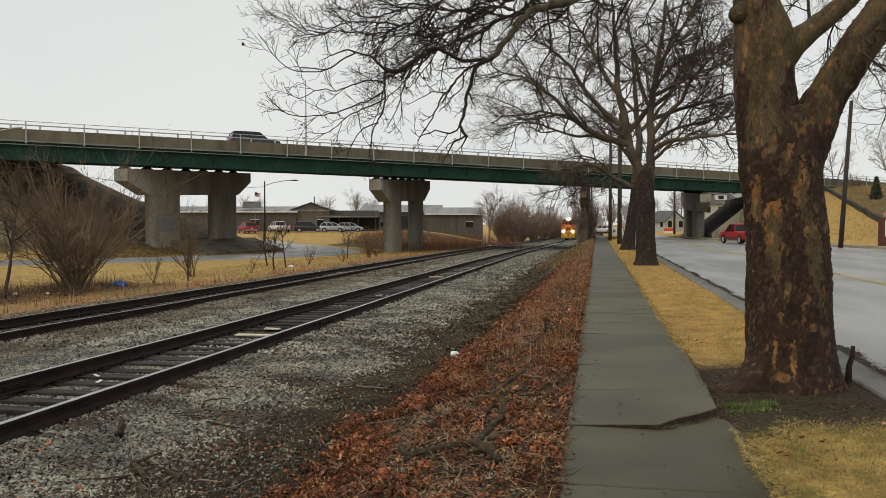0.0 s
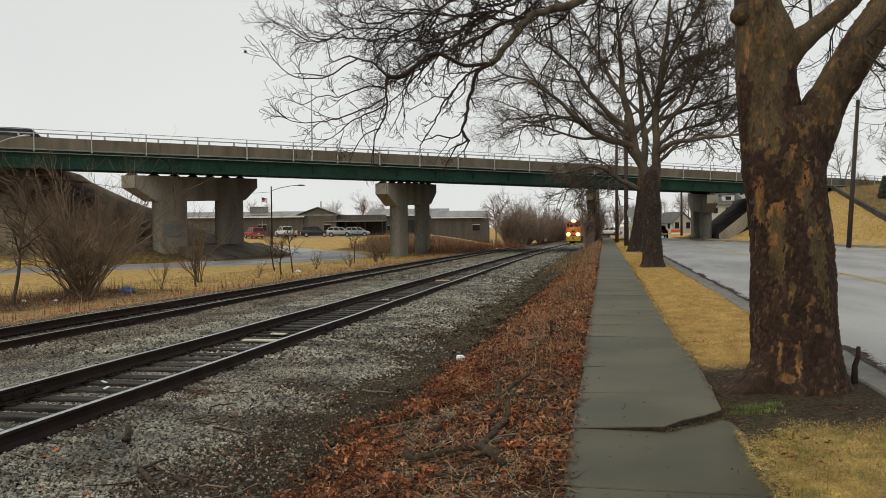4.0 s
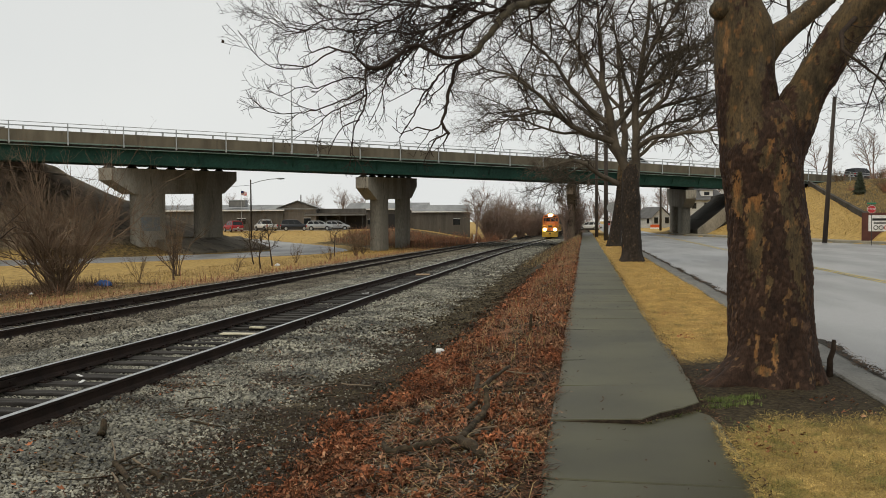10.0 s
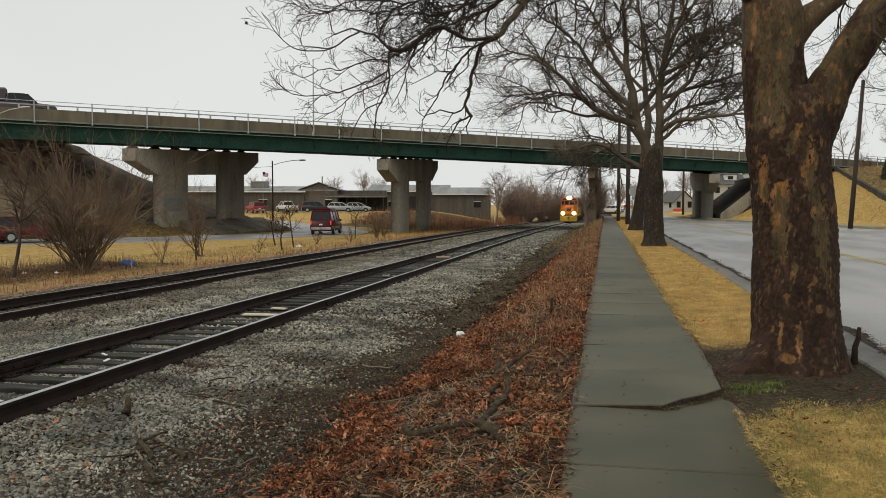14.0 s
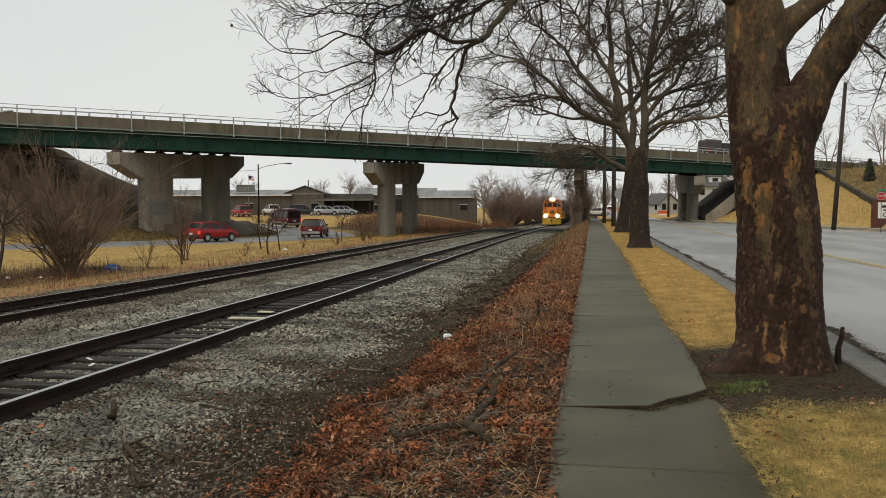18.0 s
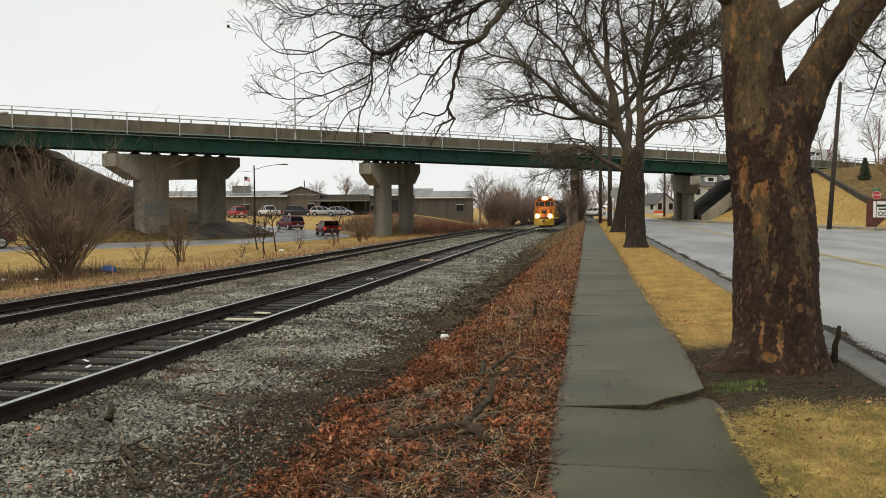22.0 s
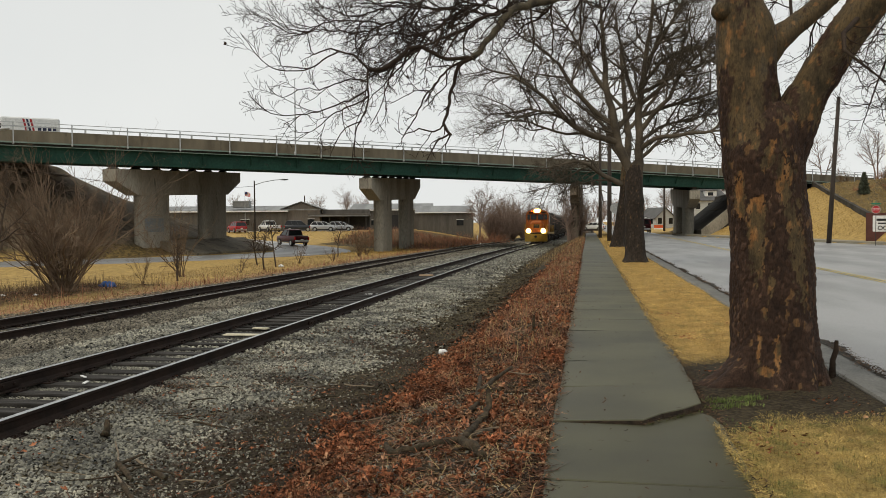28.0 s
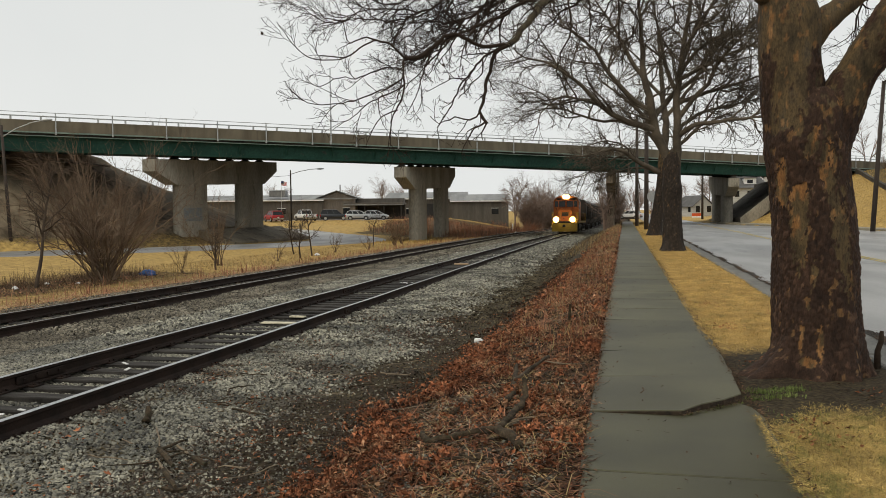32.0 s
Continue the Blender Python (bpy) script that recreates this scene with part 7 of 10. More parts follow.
def shed(label, x, y, w, d, eave, ridge, turn, wall, ridge_along="x", openings=(), z=None):
    """A low building with a shallow gabled roof. Its front is its -y side."""
    z = float(land(x, y)) - 0.1 if z is None else z
    b = thing("warehouse", label, "building", "low commercial buildings", pose(x, y, z, 0, 0, turn))
    g = Geo()
    t = 0.25
    if ridge_along == "x":
        g.add([(0, 0, -1.8), (w, 0, -1.8), (w, d, -1.8), (0, d, -1.8), (0, 0, eave), (w, 0, eave), (w, d, eave), (0, d, eave), (0, d / 2, ridge), (w, d / 2, ridge)],
              [(0, 1, 5, 4), (1, 2, 6, 9, 5), (2, 3, 7, 6), (3, 0, 4, 8, 7)])
        roofs = [[(-0.4, -0.5, eave - 0.06), (w + 0.4, -0.5, eave - 0.06), (w + 0.4, d / 2, ridge + 0.1), (-0.4, d / 2, ridge + 0.1)], [(-0.4, d + 0.5, eave - 0.06), (w + 0.4, d + 0.5, eave - 0.06), (w + 0.4, d / 2, ridge + 0.1), (-0.4, d / 2, ridge + 0.1)]]
    else:
        g.add([(0, 0, -1.8), (w, 0, -1.8), (w, d, -1.8), (0, d, -1.8), (0, 0, eave), (w, 0, eave), (w, d, eave), (0, d, eave), (w / 2, 0, ridge), (w / 2, d, ridge)],
              [(0, 1, 5, 8, 4), (1, 2, 6, 5), (2, 3, 7, 9, 6), (3, 0, 4, 7)])
        roofs = [[(-0.5, -0.4, eave - 0.06), (-0.5, d + 0.4, eave - 0.06), (w / 2, d + 0.4, ridge + 0.1), (w / 2, -0.4, ridge + 0.1)], [(w + 0.5, -0.4, eave - 0.06), (w + 0.5, d + 0.4, eave - 0.06), (w / 2, d + 0.4, ridge + 0.1), (w / 2, -0.4, ridge + 0.1)]]
    part("wall", g, wall, b)
    for r in roofs:
        g = Geo().add(r + [(p[0], p[1], p[2] + 0.12) for p in r], [(0, 1, 2, 3), (4, 5, 6, 7), (0, 1, 5, 4), (1, 2, 6, 5), (2, 3, 7, 6), (3, 0, 4, 7)])
        part("roof", g, ROOFMETAL, b, "weathered grey metal roof")
    part("fascia", Geo().box(-0.3, -0.56, eave - 0.22, w + 0.3, -0.44, eave + 0.02, 0.01), WHITE if wall is WALLGREY else ROOFMETAL, b)
    for nm, x0, z0, x1, z1, m in openings:
        part(nm, Geo().box(x0, -0.05, z0, x1, 0.03, z1, 0.01), m, b)
        if nm == "window":
            part("window_frame", Geo().box(x0 - 0.06, -0.08, z1, x1 + 0.06, -0.02, z1 + 0.08), WHITE, b)
    return b


shed("long grey-brown metal warehouse with pale roof", -86, 134.5, 33.2, 26, 3.75, 4.7, 10.6, WALLGREY, "x", (("door", 18, 0, 19, 2.2, DARKDOOR), ("window", 8, 1.2, 9.5, 2.2, AUTOGLASS), ("window", 25, 1.2, 26.5, 2.2, AUTOGLASS)))
shed("tan gabled end of the metal warehouse", -54.2, 141.0, 6.6, 24, 4.0, 5.2, 14, WALLTAN, "y", (("window", 4.4, 1.0, 5.6, 2.2, AUTOGLASS),))
canopy = thing("loading_canopy", "low dark loading canopy with a flat metal roof", "canopy", "", pose(-49.6, 142.6, 0.3, 0, 0, 10.6))
part("back_wall", Geo().box(0, 5.0, 0, 10.4, 5.3, 3.3), DARKDOOR, canopy, "dark recessed wall")
part("canopy_roof", Geo().box(-0.3, -0.6, 2.75, 10.6, 5.4, 3.1, 0.05), WALLGREY, canopy)
part("roof_edge", Geo().box(-0.35, -0.66, 2.6, 10.65, -0.5, 2.8, 0.02), ROOFMETAL, canopy, "pale metal roof edge")
part("parapet", Geo().box(2.0, 2.0, 3.1, 10.4, 5.3, 3.9, 0.04), WALLGREY, canopy)
for x in (0.1, 3.5, 7.0, 10.1):
    part("post", Geo().box(x - 0.08, -0.4, 0, x + 0.08, -0.24, 2.75, 0.01), DARKMETAL, canopy)
shed("grey metal workshop with snow-pale roof", -46.6, 158.5, 16, 20, 4.1, 5.3, 10.6, WALLGREY, "x", (("window", 4, 1, 5.5, 2.0, AUTOGLASS), ("garage_door", 7.5, 0, 10.5, 3.0, DARKDOOR)))
shed("dark grey metal building with gabled end", -32.2, 153.8, 10.8, 22, 3.5, 4.7, 10.6, WALLGREY, "x", (("window", 7.6, 0.9, 8.9, 2.0, AUTOGLASS),))
unit = thing("roof_unit", "square grey rooftop ventilation unit", "vent unit", "", pose(-62.0, 141.0, 5.0, 0, 0, 10.6))
part("casing", Geo().box(-1.5, -1.0, -0.4, 1.5, 1.0, 0.75, 0.05), ROOFMETAL, unit)
part("cap", Geo().box(-1.6, -1.1, 0.72, 1.6, 1.1, 0.82, 0.02), GALV, unit)
lot = Geo()
lot.add([(-62, 119.6, 0.0), (-38, 124.6, 0.0), (-38.5, 136, 0.0), (-62, 133, 0.0)], [(0, 1, 2, 3)])
lot.v = [(x, y, float(land(x, y)) + 0.05) for x, y, z in lot.v]
solid("parking_lot", lot, ASPHALT, "wet asphalt parking lot before the low buildings", "parking lot", kind="structure")


def house(x, y, z, w, d, h, roof, turn, label):
    b = thing("house", label, "house", "distant houses", pose(x, y, z, 0, 0, turn))
    g = Geo().add([(-w / 2, 0, -5.5), (w / 2, 0, -5.5), (w / 2, d, -5.5), (-w / 2, d, -5.5), (-w / 2, 0, h), (w / 2, 0, h), (w / 2, d, h), (-w / 2, d, h), (0, 0, h + roof), (0, d, h + roof)],
                  [(0, 1, 5, 8, 4), (1, 2, 6, 5), (2, 3, 7, 9, 6), (3, 0, 4, 7)])
    part("wall", g, SIDING, b, "white clapboard wall")
    for s in (-1, 1):
        r = [(s * (w / 2 + 0.4), -0.4, h - 0.25), (s * (w / 2 + 0.4), d + 0.4, h - 0.25), (0, d + 0.4, h + roof + 0.1), (0, -0.4, h + roof + 0.1)]
        part("roof", Geo().add(r + [(p[0], p[1], p[2] + 0.15) for p in r], [(0, 1, 2, 3), (4, 5, 6, 7), (0, 1, 5, 4), (1, 2, 6, 5), (2, 3, 7, 6), (3, 0, 4, 7)]), SHINGLE, b, "grey shingle roof")
    for fx in (-0.28, 0.28):
        for z0 in ((1.0, 3.6) if h > 4 else (1.0,)):
            part("window", Geo().box(fx * w - 0.5, -0.06, z0, fx * w + 0.5, 0.02, z0 + 1.4, 0.01), AUTOGLASS, b)
            part("window", Geo().box(-w / 2 - 0.06, d * (0.5 + fx) - 0.5, z0, -w / 2 + 0.02, d * (0.5 + fx) + 0.5, z0 + 1.4, 0.01), AUTOGLASS, b)
    return b


SIDING = mat("pale_clapboard", (0.40, 0.41, 0.41), (0.5, 0.51, 0.5), 1.0, 0.75, 0.2, 12, stretch=(0.3, 0.3, 8))
SHINGLE = mat("grey_shingle", (0.08, 0.08, 0.08), (0.13, 0.13, 0.13), 0.6, 0.85, 0.2, 8)
house(17.6, 196, 0.0, 5.0, 8, 2.4, 2.2, 25, "small white clapboard house with a grey roof")
house(21.5, 198, 0.0, 5.5, 8, 2.6, 1.9, -10, "small white clapboard house beside another")
hill_house = thing("house", "white house with broad dark shingle roof and dormer on the hill", "house", "distant houses", pose(24.4, 178, 2.2, 0, 0, 6))
part("wall", Geo().box(-3.2, 0, -3.0, 4.2, 9, 3.8), SIDING, hill_house, "white clapboard wall")
for s0, s1 in ((-0.5, 4.5), (9.5, 4.5)):
    r = [(-3.7, s0, 3.6), (4.7, s0, 3.6), (3.4, s1, 6.3), (-2.4, s1, 6.3)]
    part("roof", Geo().add(r + [(p[0], p[1], p[2] + 0.15) for p in r], [(0, 1, 2, 3), (4, 5, 6, 7), (0, 1, 5, 4), (1, 2, 6, 5), (2, 3, 7, 6), (3, 0, 4, 7)]), SHINGLE, hill_house, "dark grey shingle roof")
dormer = part("dormer", Geo().box(-0.2, 1.0, 4.2, 2.2, 4.0, 5.7), WHITE, hill_house, "white dormer")
part("dormer_window", Geo().box(0.4, 0.94, 4.7, 1.5, 1.02, 5.4, 0.01), AUTOGLASS, dormer)
part("dormer_roof", Geo().box(-0.5, 0.7, 5.7, 2.5, 4.2, 5.9, 0.03), SHINGLE, dormer)
for wx in (-2.3, 0.2, 2.6):
    part("window", Geo().box(wx, -0.06, 1.9, wx + 0.9, 0.02, 3.1, 0.01), AUTOGLASS, hill_house)
house(35, 195, 4.2, 9, 10, 4.6, 2.2, -15, "pale two-storey house on the hill")
barrier = thing("orange_barrier", "orange road barrier beside the far white house", "barrier", "", pose(14.2, 172, -0.05) @ Matrix.Diagonal((0.6, 0.6, 0.6, 1)))
part("board", Geo().box(-1.6, -0.1, 0.5, 1.6, 0.1, 1.5, 0.03), mat("orange_plastic", (0.5, 0.07, 0.015), (0.6, 0.1, 0.02), 2, 0.5), barrier)
part("foot", Geo().box(-1.6, -0.4, 0.0, 1.6, 0.4, 0.5, 0.05), WHITE, barrier)


# --- poles, lamps and signs ---
def pole(x, y, h, r, label, lean=(0, 0), arm=None, cross=False, z=None):
    z = float(land(x, y)) - 0.3 if z is None else z
    p = thing("utility_pole", label, "pole", "utility poles", pose(x, y, z, lean[0], lean[1], 0))
    part("shaft", Geo().tube([(0, 0, 0), (0, 0, h * 0.5), (0, 0, h)], [r, r * 0.88, r * 0.72], 12), WOODPOLE, p, "dark round wooden shaft", True)
    if arm:
        ax, ay, az, rise = arm
        part("lamp_arm", Geo().tube([(0, 0, az), (ax * 0.35, ay * 0.35, az + rise * 0.55), (ax * 0.75, ay * 0.75, az + rise * 0.92), (ax, ay, az + rise)], 0.04, 8), GALV, p, "curved steel lamp arm")
        M = Matrix.Translation((ax, ay, az + rise)) @ pose(0, 0, 0, 0, 0, math.degrees(math.atan2(ay, ax)))
        g = Geo()
        g.loft([[(M @ Vector((x_, math.cos(a) * w, math.sin(a) * w * 0.55))) for a in [6.2832 * k / 10 for k in range(10)]] for x_, w in ((-0.1, 0.05), (0.05, 0.14), (0.4, 0.19), (0.75, 0.12), (0.85, 0.03))])
        part("lamp_head", g, GALV, p, "grey cobra-head lamp", True)
    if cross:
        part("crossarm", Geo().box(-1.2, -0.06, h - 0.7, 1.2, 0.06, h - 0.56, 0.01), WOODPOLE, p)
        for x_ in (-1.1, -0.5, 0.5, 1.1):
            part("insulator", Geo().tube([(x_, 0, h - 0.56), (x_, 0, h - 0.38)], 0.05, 8), GALV, p)
    return p


pole(-37.8, 89.5, 8.2, 0.1, "dark wooden pole with a street lamp arm", arm=(3.0, 0.6, 7.7, 0.6))
pole(-43.27, 51.2, 8.6, 0.13, "dark leaning wooden pole with a street lamp arm before the embankment", arm=(3.2, 0.2, 7.75, 0.9), lean=(0, -3.4))
pole(18.3, 67.5, 11.6, 0.19, "tall dark leaning utility pole at the street corner", lean=(0, 3.2), cross=False)
pole(1.85, 72, 11.5, 0.2, "dark utility pole on the grass verge")
pole(1.25, 85, 11.5, 0.18, "dark utility pole on the grass verge")
pole(12.6, 142, 9.5, 0.2, "dark utility pole farther down the street")
pole(-1.0, 140, 9.5, 0.16, "thin utility pole beside the railway", cross=True)
pole(-54, 152, 7.0, 0.14, "utility pole behind the low buildings")
pole(-65, 140, 11, 0.05, "slender mast behind the warehouse")
mast = thing("bridge_mast", "slim grey lamp mast standing on the bridge", "lamp mast")
part("mast", Geo().tube([bp(15.6, -0.2, 8.0), bp(15.6, -0.2, 14.6)], [0.075, 0.05], 8), GALV, mast)
part("base_bracket", Geo().box(-0.09, -0.09, -0.2, 0.09, 0.09, 0.1, 0.02, M=Matrix.Translation(bp(15.6, -0.1, 8.0))), GALV, mast)


def wire(a, b, sag, name="overhead_wire"):
    a, b = Vector(a), Vector(b)
    pts = [a.lerp(b, k / 14) - Vector((0, 0, sag * 4 * (k / 14) * (1 - k / 14))) for k in range(15)]
    solid(name, Geo().tube(pts, 0.018, 4), BLACK, "thin black overhead wire between poles", "wire", "overhead wires")


wire((-37.8, 89.5, 6.0), (-43.7, 51.2, 6.6), 1.0)
wire((18.6, 67.5, 10.6), (60, 90, 11), 1.0)
wire((1.85, 72, 10.6), (1.25, 85, 10.6), 0.2)
wire((18.6, 67.5, 10.3), (12.6, 142, 9.0), 0.9)


def letters(text, size, mat_, parent, m, name="lettering", label=""):
    cu = bpy.data.curves.new(name, "FONT")
    cu.body, cu.size, cu.align_x, cu.align_y, cu.extrude = text, size, "CENTER", "CENTER", 0.002
    tmp = bpy.data.objects.new(name, cu)
    me = bpy.data.meshes.new_from_object(tmp)
    bpy.data.objects.remove(tmp)
    me.materials.append(mat_)
    ob = new(name, me)
    ob.parent = parent
    ob.matrix_basis = m
    return tagged(ob, label)


def octagon(r, y0, y1):
    g = Geo()
    g.loft([[(math.cos(radians(22.5 + 45 * k)) * r, y, math.sin(radians(22.5 + 45 * k)) * r) for k in range(8)] for y in (y0, y1)])
    return g


SIGNRED = mat("red_sign", (0.4, 0.02, 0.025), (0.48, 0.03, 0.03), 2, 0.45, 0, 10)
stop = thing("stop_sign", "red octagonal stop sign with green street name plates above", "sign", "", pose(19.4, 60.4, 0.82, 0, 0, -14) @ Matrix.Diagonal((0.66, 0.66, 0.66, 1)))
part("post", Geo().box(-0.03, -0.03, -1.5, 0.03, 0.03, 2.9, 0.005), DARKMETAL, stop)
face = octagon(0.4, -0.045, -0.035)
face.v = [(x, y, z + 2.3) for x, y, z in face.v]
part("sign_face", face, SIGNRED, stop, "red octagon")
rim = octagon(0.43, -0.034, -0.028)
rim.v = [(x, y, z + 2.3) for x, y, z in rim.v]
part("sign_border", rim, WHITE, stop, "white border")
letters("STOP", 0.3, WHITE, stop, pose(0, -0.05, 2.3, 90, 0, 0), label="white letters")
GREENSIGN = mat("green_sign", (0.02, 0.2, 0.11), (0.03, 0.25, 0.14), 2, 0.5, 0, 10)
for k, rz in ((0, 0), (1, 90)):
    p = part("name_plate", Geo().box(-0.42, -0.012, 2.82 + k * 0.2, 0.42, 0.012, 2.99 + k * 0.2, 0.004), GREENSIGN, stop, "green street name plate")
    p.matrix_basis = pose(0, 0, 0, 0, 0, rz)
back = thing("traffic_sign", "grey back of an octagonal sign on a post", "sign", "", pose(2.05, 62.0, 0.0, 0, 0, 4))
part("post", Geo().box(-0.03, 0.0, -0.2, 0.03, 0.05, 3.1, 0.005), GALV, back)
f = octagon(0.42, -0.012, 0.0)
f.v = [(x, y, z + 2.62) for x, y, z in f.v]
part("sign_face", f, mat("bare_sign_back", (0.3, 0.31, 0.31), (0.38, 0.39, 0.39), 2, 0.5, 0, 10), back, "bare metal sign back")
board = thing("notice_board", "brown wooden notice board with a white panel", "sign board", "", pose(20.6, 66.3, 0.0, 0, 0, -16))
BROWN = mat("red_brown_board", (0.075, 0.028, 0.02), (0.11, 0.04, 0.03), 1.5, 0.8, 0.2, 20)
part("panel", Geo().box(0, 0, 0.0, 3.6, 0.16, 2.15, 0.02), BROWN, board, "red-brown wooden board")
part("notice", Geo().box(0.45, -0.02, 0.75, 3.2, 0.0, 1.95, 0.005), WHITE, board, "white notice panel")
for k, (x0, x1, z0, z1) in enumerate(((0.7, 3.0, 1.55, 1.72), (0.8, 2.6, 1.32, 1.42))):
    part("text_bar", Geo().box(x0, -0.03, z0, x1, -0.018, z1), BLACK, board, "dark bar of unreadable text")
for k in range(3):
    g = Geo()
    ringp = [(0.95 + k * 0.35 + math.cos(6.2832 * i / 16) * 0.14, -0.03, 1.03 + math.sin(6.2832 * i / 16) * 0.14) for i in range(17)]
    g.tube(ringp, 0.03, 5)
    part("ring_mark", g, BLACK if k < 2 else SIGNRED, board, "printed ring")
flag = thing("flag", "small striped flag on a slim pole", "flag", "", pose(-57.3, 131.5, 0.2))
part("flagpole", Geo().tube([(0, 0, 0), (0, 0, 7.1)], [0.05, 0.03], 8), GALV, flag)
for k in range(7):
    g = Geo()
    a = [(x, 0.12 * math.sin(x * 4), 6.9 - k * 0.1 - 0.2 * x) for x in (0.03, 0.25, 0.5, 0.75, 1.05)]
    b = [(x, y, z - 0.1) for x, y, z in a]
    g.strip(a, b)
    part("stripe", g, SIGNRED if k % 2 == 0 else WHITE, flag)
part("canton", Geo().box(0.0, -0.05, 6.5, 0.42, 0.1, 6.9, 0.0), paint("navy_cloth", (0.02, 0.03, 0.1)), flag)
post = thing("marker_post", "short white marker post beside the tracks", "post", "", pose(-15.9, 119.0, -1.4))
part("shaft", Geo().box(-0.08, -0.05, 0, 0.08, 0.05, 1.15, 0.02), WHITE, post)

# the low wall climbing the hill
stair = thing("hill_wall", "long dark concrete kerb wall climbing the grassy hill", "retaining wall")
tagged(stair, kind="structure")
rows = []
for k in range(15):
    x, y = 22.61 + 0.416 * k, 71.5 + 2.89 * k
    z = 2.04 + 0.2964 * k + 0.0016 * k * k
    rows.append([(x - 0.15, y, z - 2.6), (x + 0.15, y, z - 2.6), (x + 0.15, y, z + 0.12), (x - 0.15, y, z + 0.1)])
part("wall", Geo().loft(rows), UNDERSIDE, stair)
# slope paving under the bridge ends
for x0, x1, y0, y1, m, lab in ((-52.6, -39.0, 33, 80, mat("stained_slope_paving", (0.13, 0.104, 0.066), (0.21, 0.17, 0.112), 0.25, 0.85, 0.2, 5.0, c3=(0.07, 0.057, 0.04), spot=0.62, stretch=(0.5, 1.6, 1)), "stained concrete slope paving under the bridge"),):
    sp = thing("slope_paving", lab, "slope paving")
    tagged(sp, kind="structure")
    ny, nx = 14, 4
    for i in range(nx):
        for j in range(ny):
            xa, xb = x0 + (x1 - x0) * i / nx + 0.03, x0 + (x1 - x0) * (i + 1) / nx - 0.03
            ya, yb = y0 + (y1 - y0) * j / ny + 0.03, y0 + (y1 - y0) * (j + 1) / ny - 0.03
            c = [(xa, ya), (xb, ya), (xb, yb), (xa, yb)]
            zs = [float(land(p[0], p[1])) for p in c]
            if max(zs) - min(zs) > 3.0 or min(zs) < -0.95:
                continue
            g = Geo().add([(p[0], p[1], z - 0.2) for p, z in zip(c, zs)] + [(p[0], p[1], z + 0.09) for p, z in zip(c, zs)], [(3, 2, 1, 0), (4, 5, 6, 7), (0, 1, 5, 4), (1, 2, 6, 5), (2, 3, 7, 6), (3, 0, 4, 7)])
            part("paving_panel", g, m, sp)
apron = thing("slope_paving", "stained concrete apron sloping from the pier to the side road", "slope paving")
tagged(apron, kind="structure")
APRON = mat("stained_apron", (0.15, 0.125, 0.088), (0.23, 0.195, 0.14), 0.4, 0.85, 0.2, 5.0, c3=(0.085, 0.07, 0.048), spot=0.6)
for i in range(2):
    for j in range(6):
        ya, yb = 68.0 + j * 3.0, 70.95 + j * 3.0
        xa, xb = -37.68 + i * 1.75, -37.68 + i * 1.75 + 1.72
        za, zb = 0.2 - 0.58 * i, 0.2 - 0.58 * (i + 1)
        c = [(xa, ya, za), (xb, ya, zb), (xb, yb, zb), (xa, yb, za)]
        part("paving_panel", Geo().add([(p[0], p[1], p[2] - 1.4) for p in c] + c, [(3, 2, 1, 0), (4, 5, 6, 7), (0, 1, 5, 4), (1, 2, 6, 5), (2, 3, 7, 6), (3, 0, 4, 7)]), APRON, apron)
sp = thing("slope_paving", "dark ribbed concrete slope paving beneath the bridge end", "slope paving")
tagged(sp, kind="structure")
def slope_at(x, t, dz=0.0):
    return (x, 59.6 + (x + 38.25) * 0.776 + t, (x - 12.5) * 0.74 + dz)


for i in range(4):
    for j in range(9):
        xa, xb, ta, tb = 13.2 + i * 1.7, 13.2 + i * 1.7 + 1.65, j * 2.9, j * 2.9 + 2.85
        c = [slope_at(xa, ta), slope_at(xb, ta), slope_at(xb, tb), slope_at(xa, tb)]
        g = Geo().add([(p[0], p[1], p[2] - 2.5) for p in c] + c, [(3, 2, 1, 0), (4, 5, 6, 7), (0, 1, 5, 4), (1, 2, 6, 5), (2, 3, 7, 6), (3, 0, 4, 7)])
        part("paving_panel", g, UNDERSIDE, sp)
g = Geo().loft([[slope_at(x, t, dz) for t, dz in ((-0.4, -1.5), (-0.05, -1.5), (-0.05, 0.25), (-0.4, 0.25))] for x in (13.0, 16.5, 20.1)])
part("edge_beam", g, CONCRETE, sp, "pale concrete edge beam")
# guard rail on top of the hill
gr = thing("guard_rail", "grey steel guard rail along the hilltop road", "guard rail")
part("beam", Geo().loft([[(x, y, z + dz) for x, y, dz in ((xx, yy, 0.45), (xx + 0.08, yy, 0.52), (xx, yy, 0.6), (xx + 0.08, yy, 0.68), (xx, yy, 0.76), (xx - 0.03, yy, 0.6))] for xx, yy, z in [(40 + k * 2.5, 112 - k * 1.2, 6.35) for k in range(14)]]), GALV, gr)
for k in range(14):
    part("post", Geo().box(39.9 + k * 2.5, 111.95 - k * 1.2, 6.0, 40.05 + k * 2.5, 112.1 - k * 1.2, 7.05, 0.01), GALV, gr)

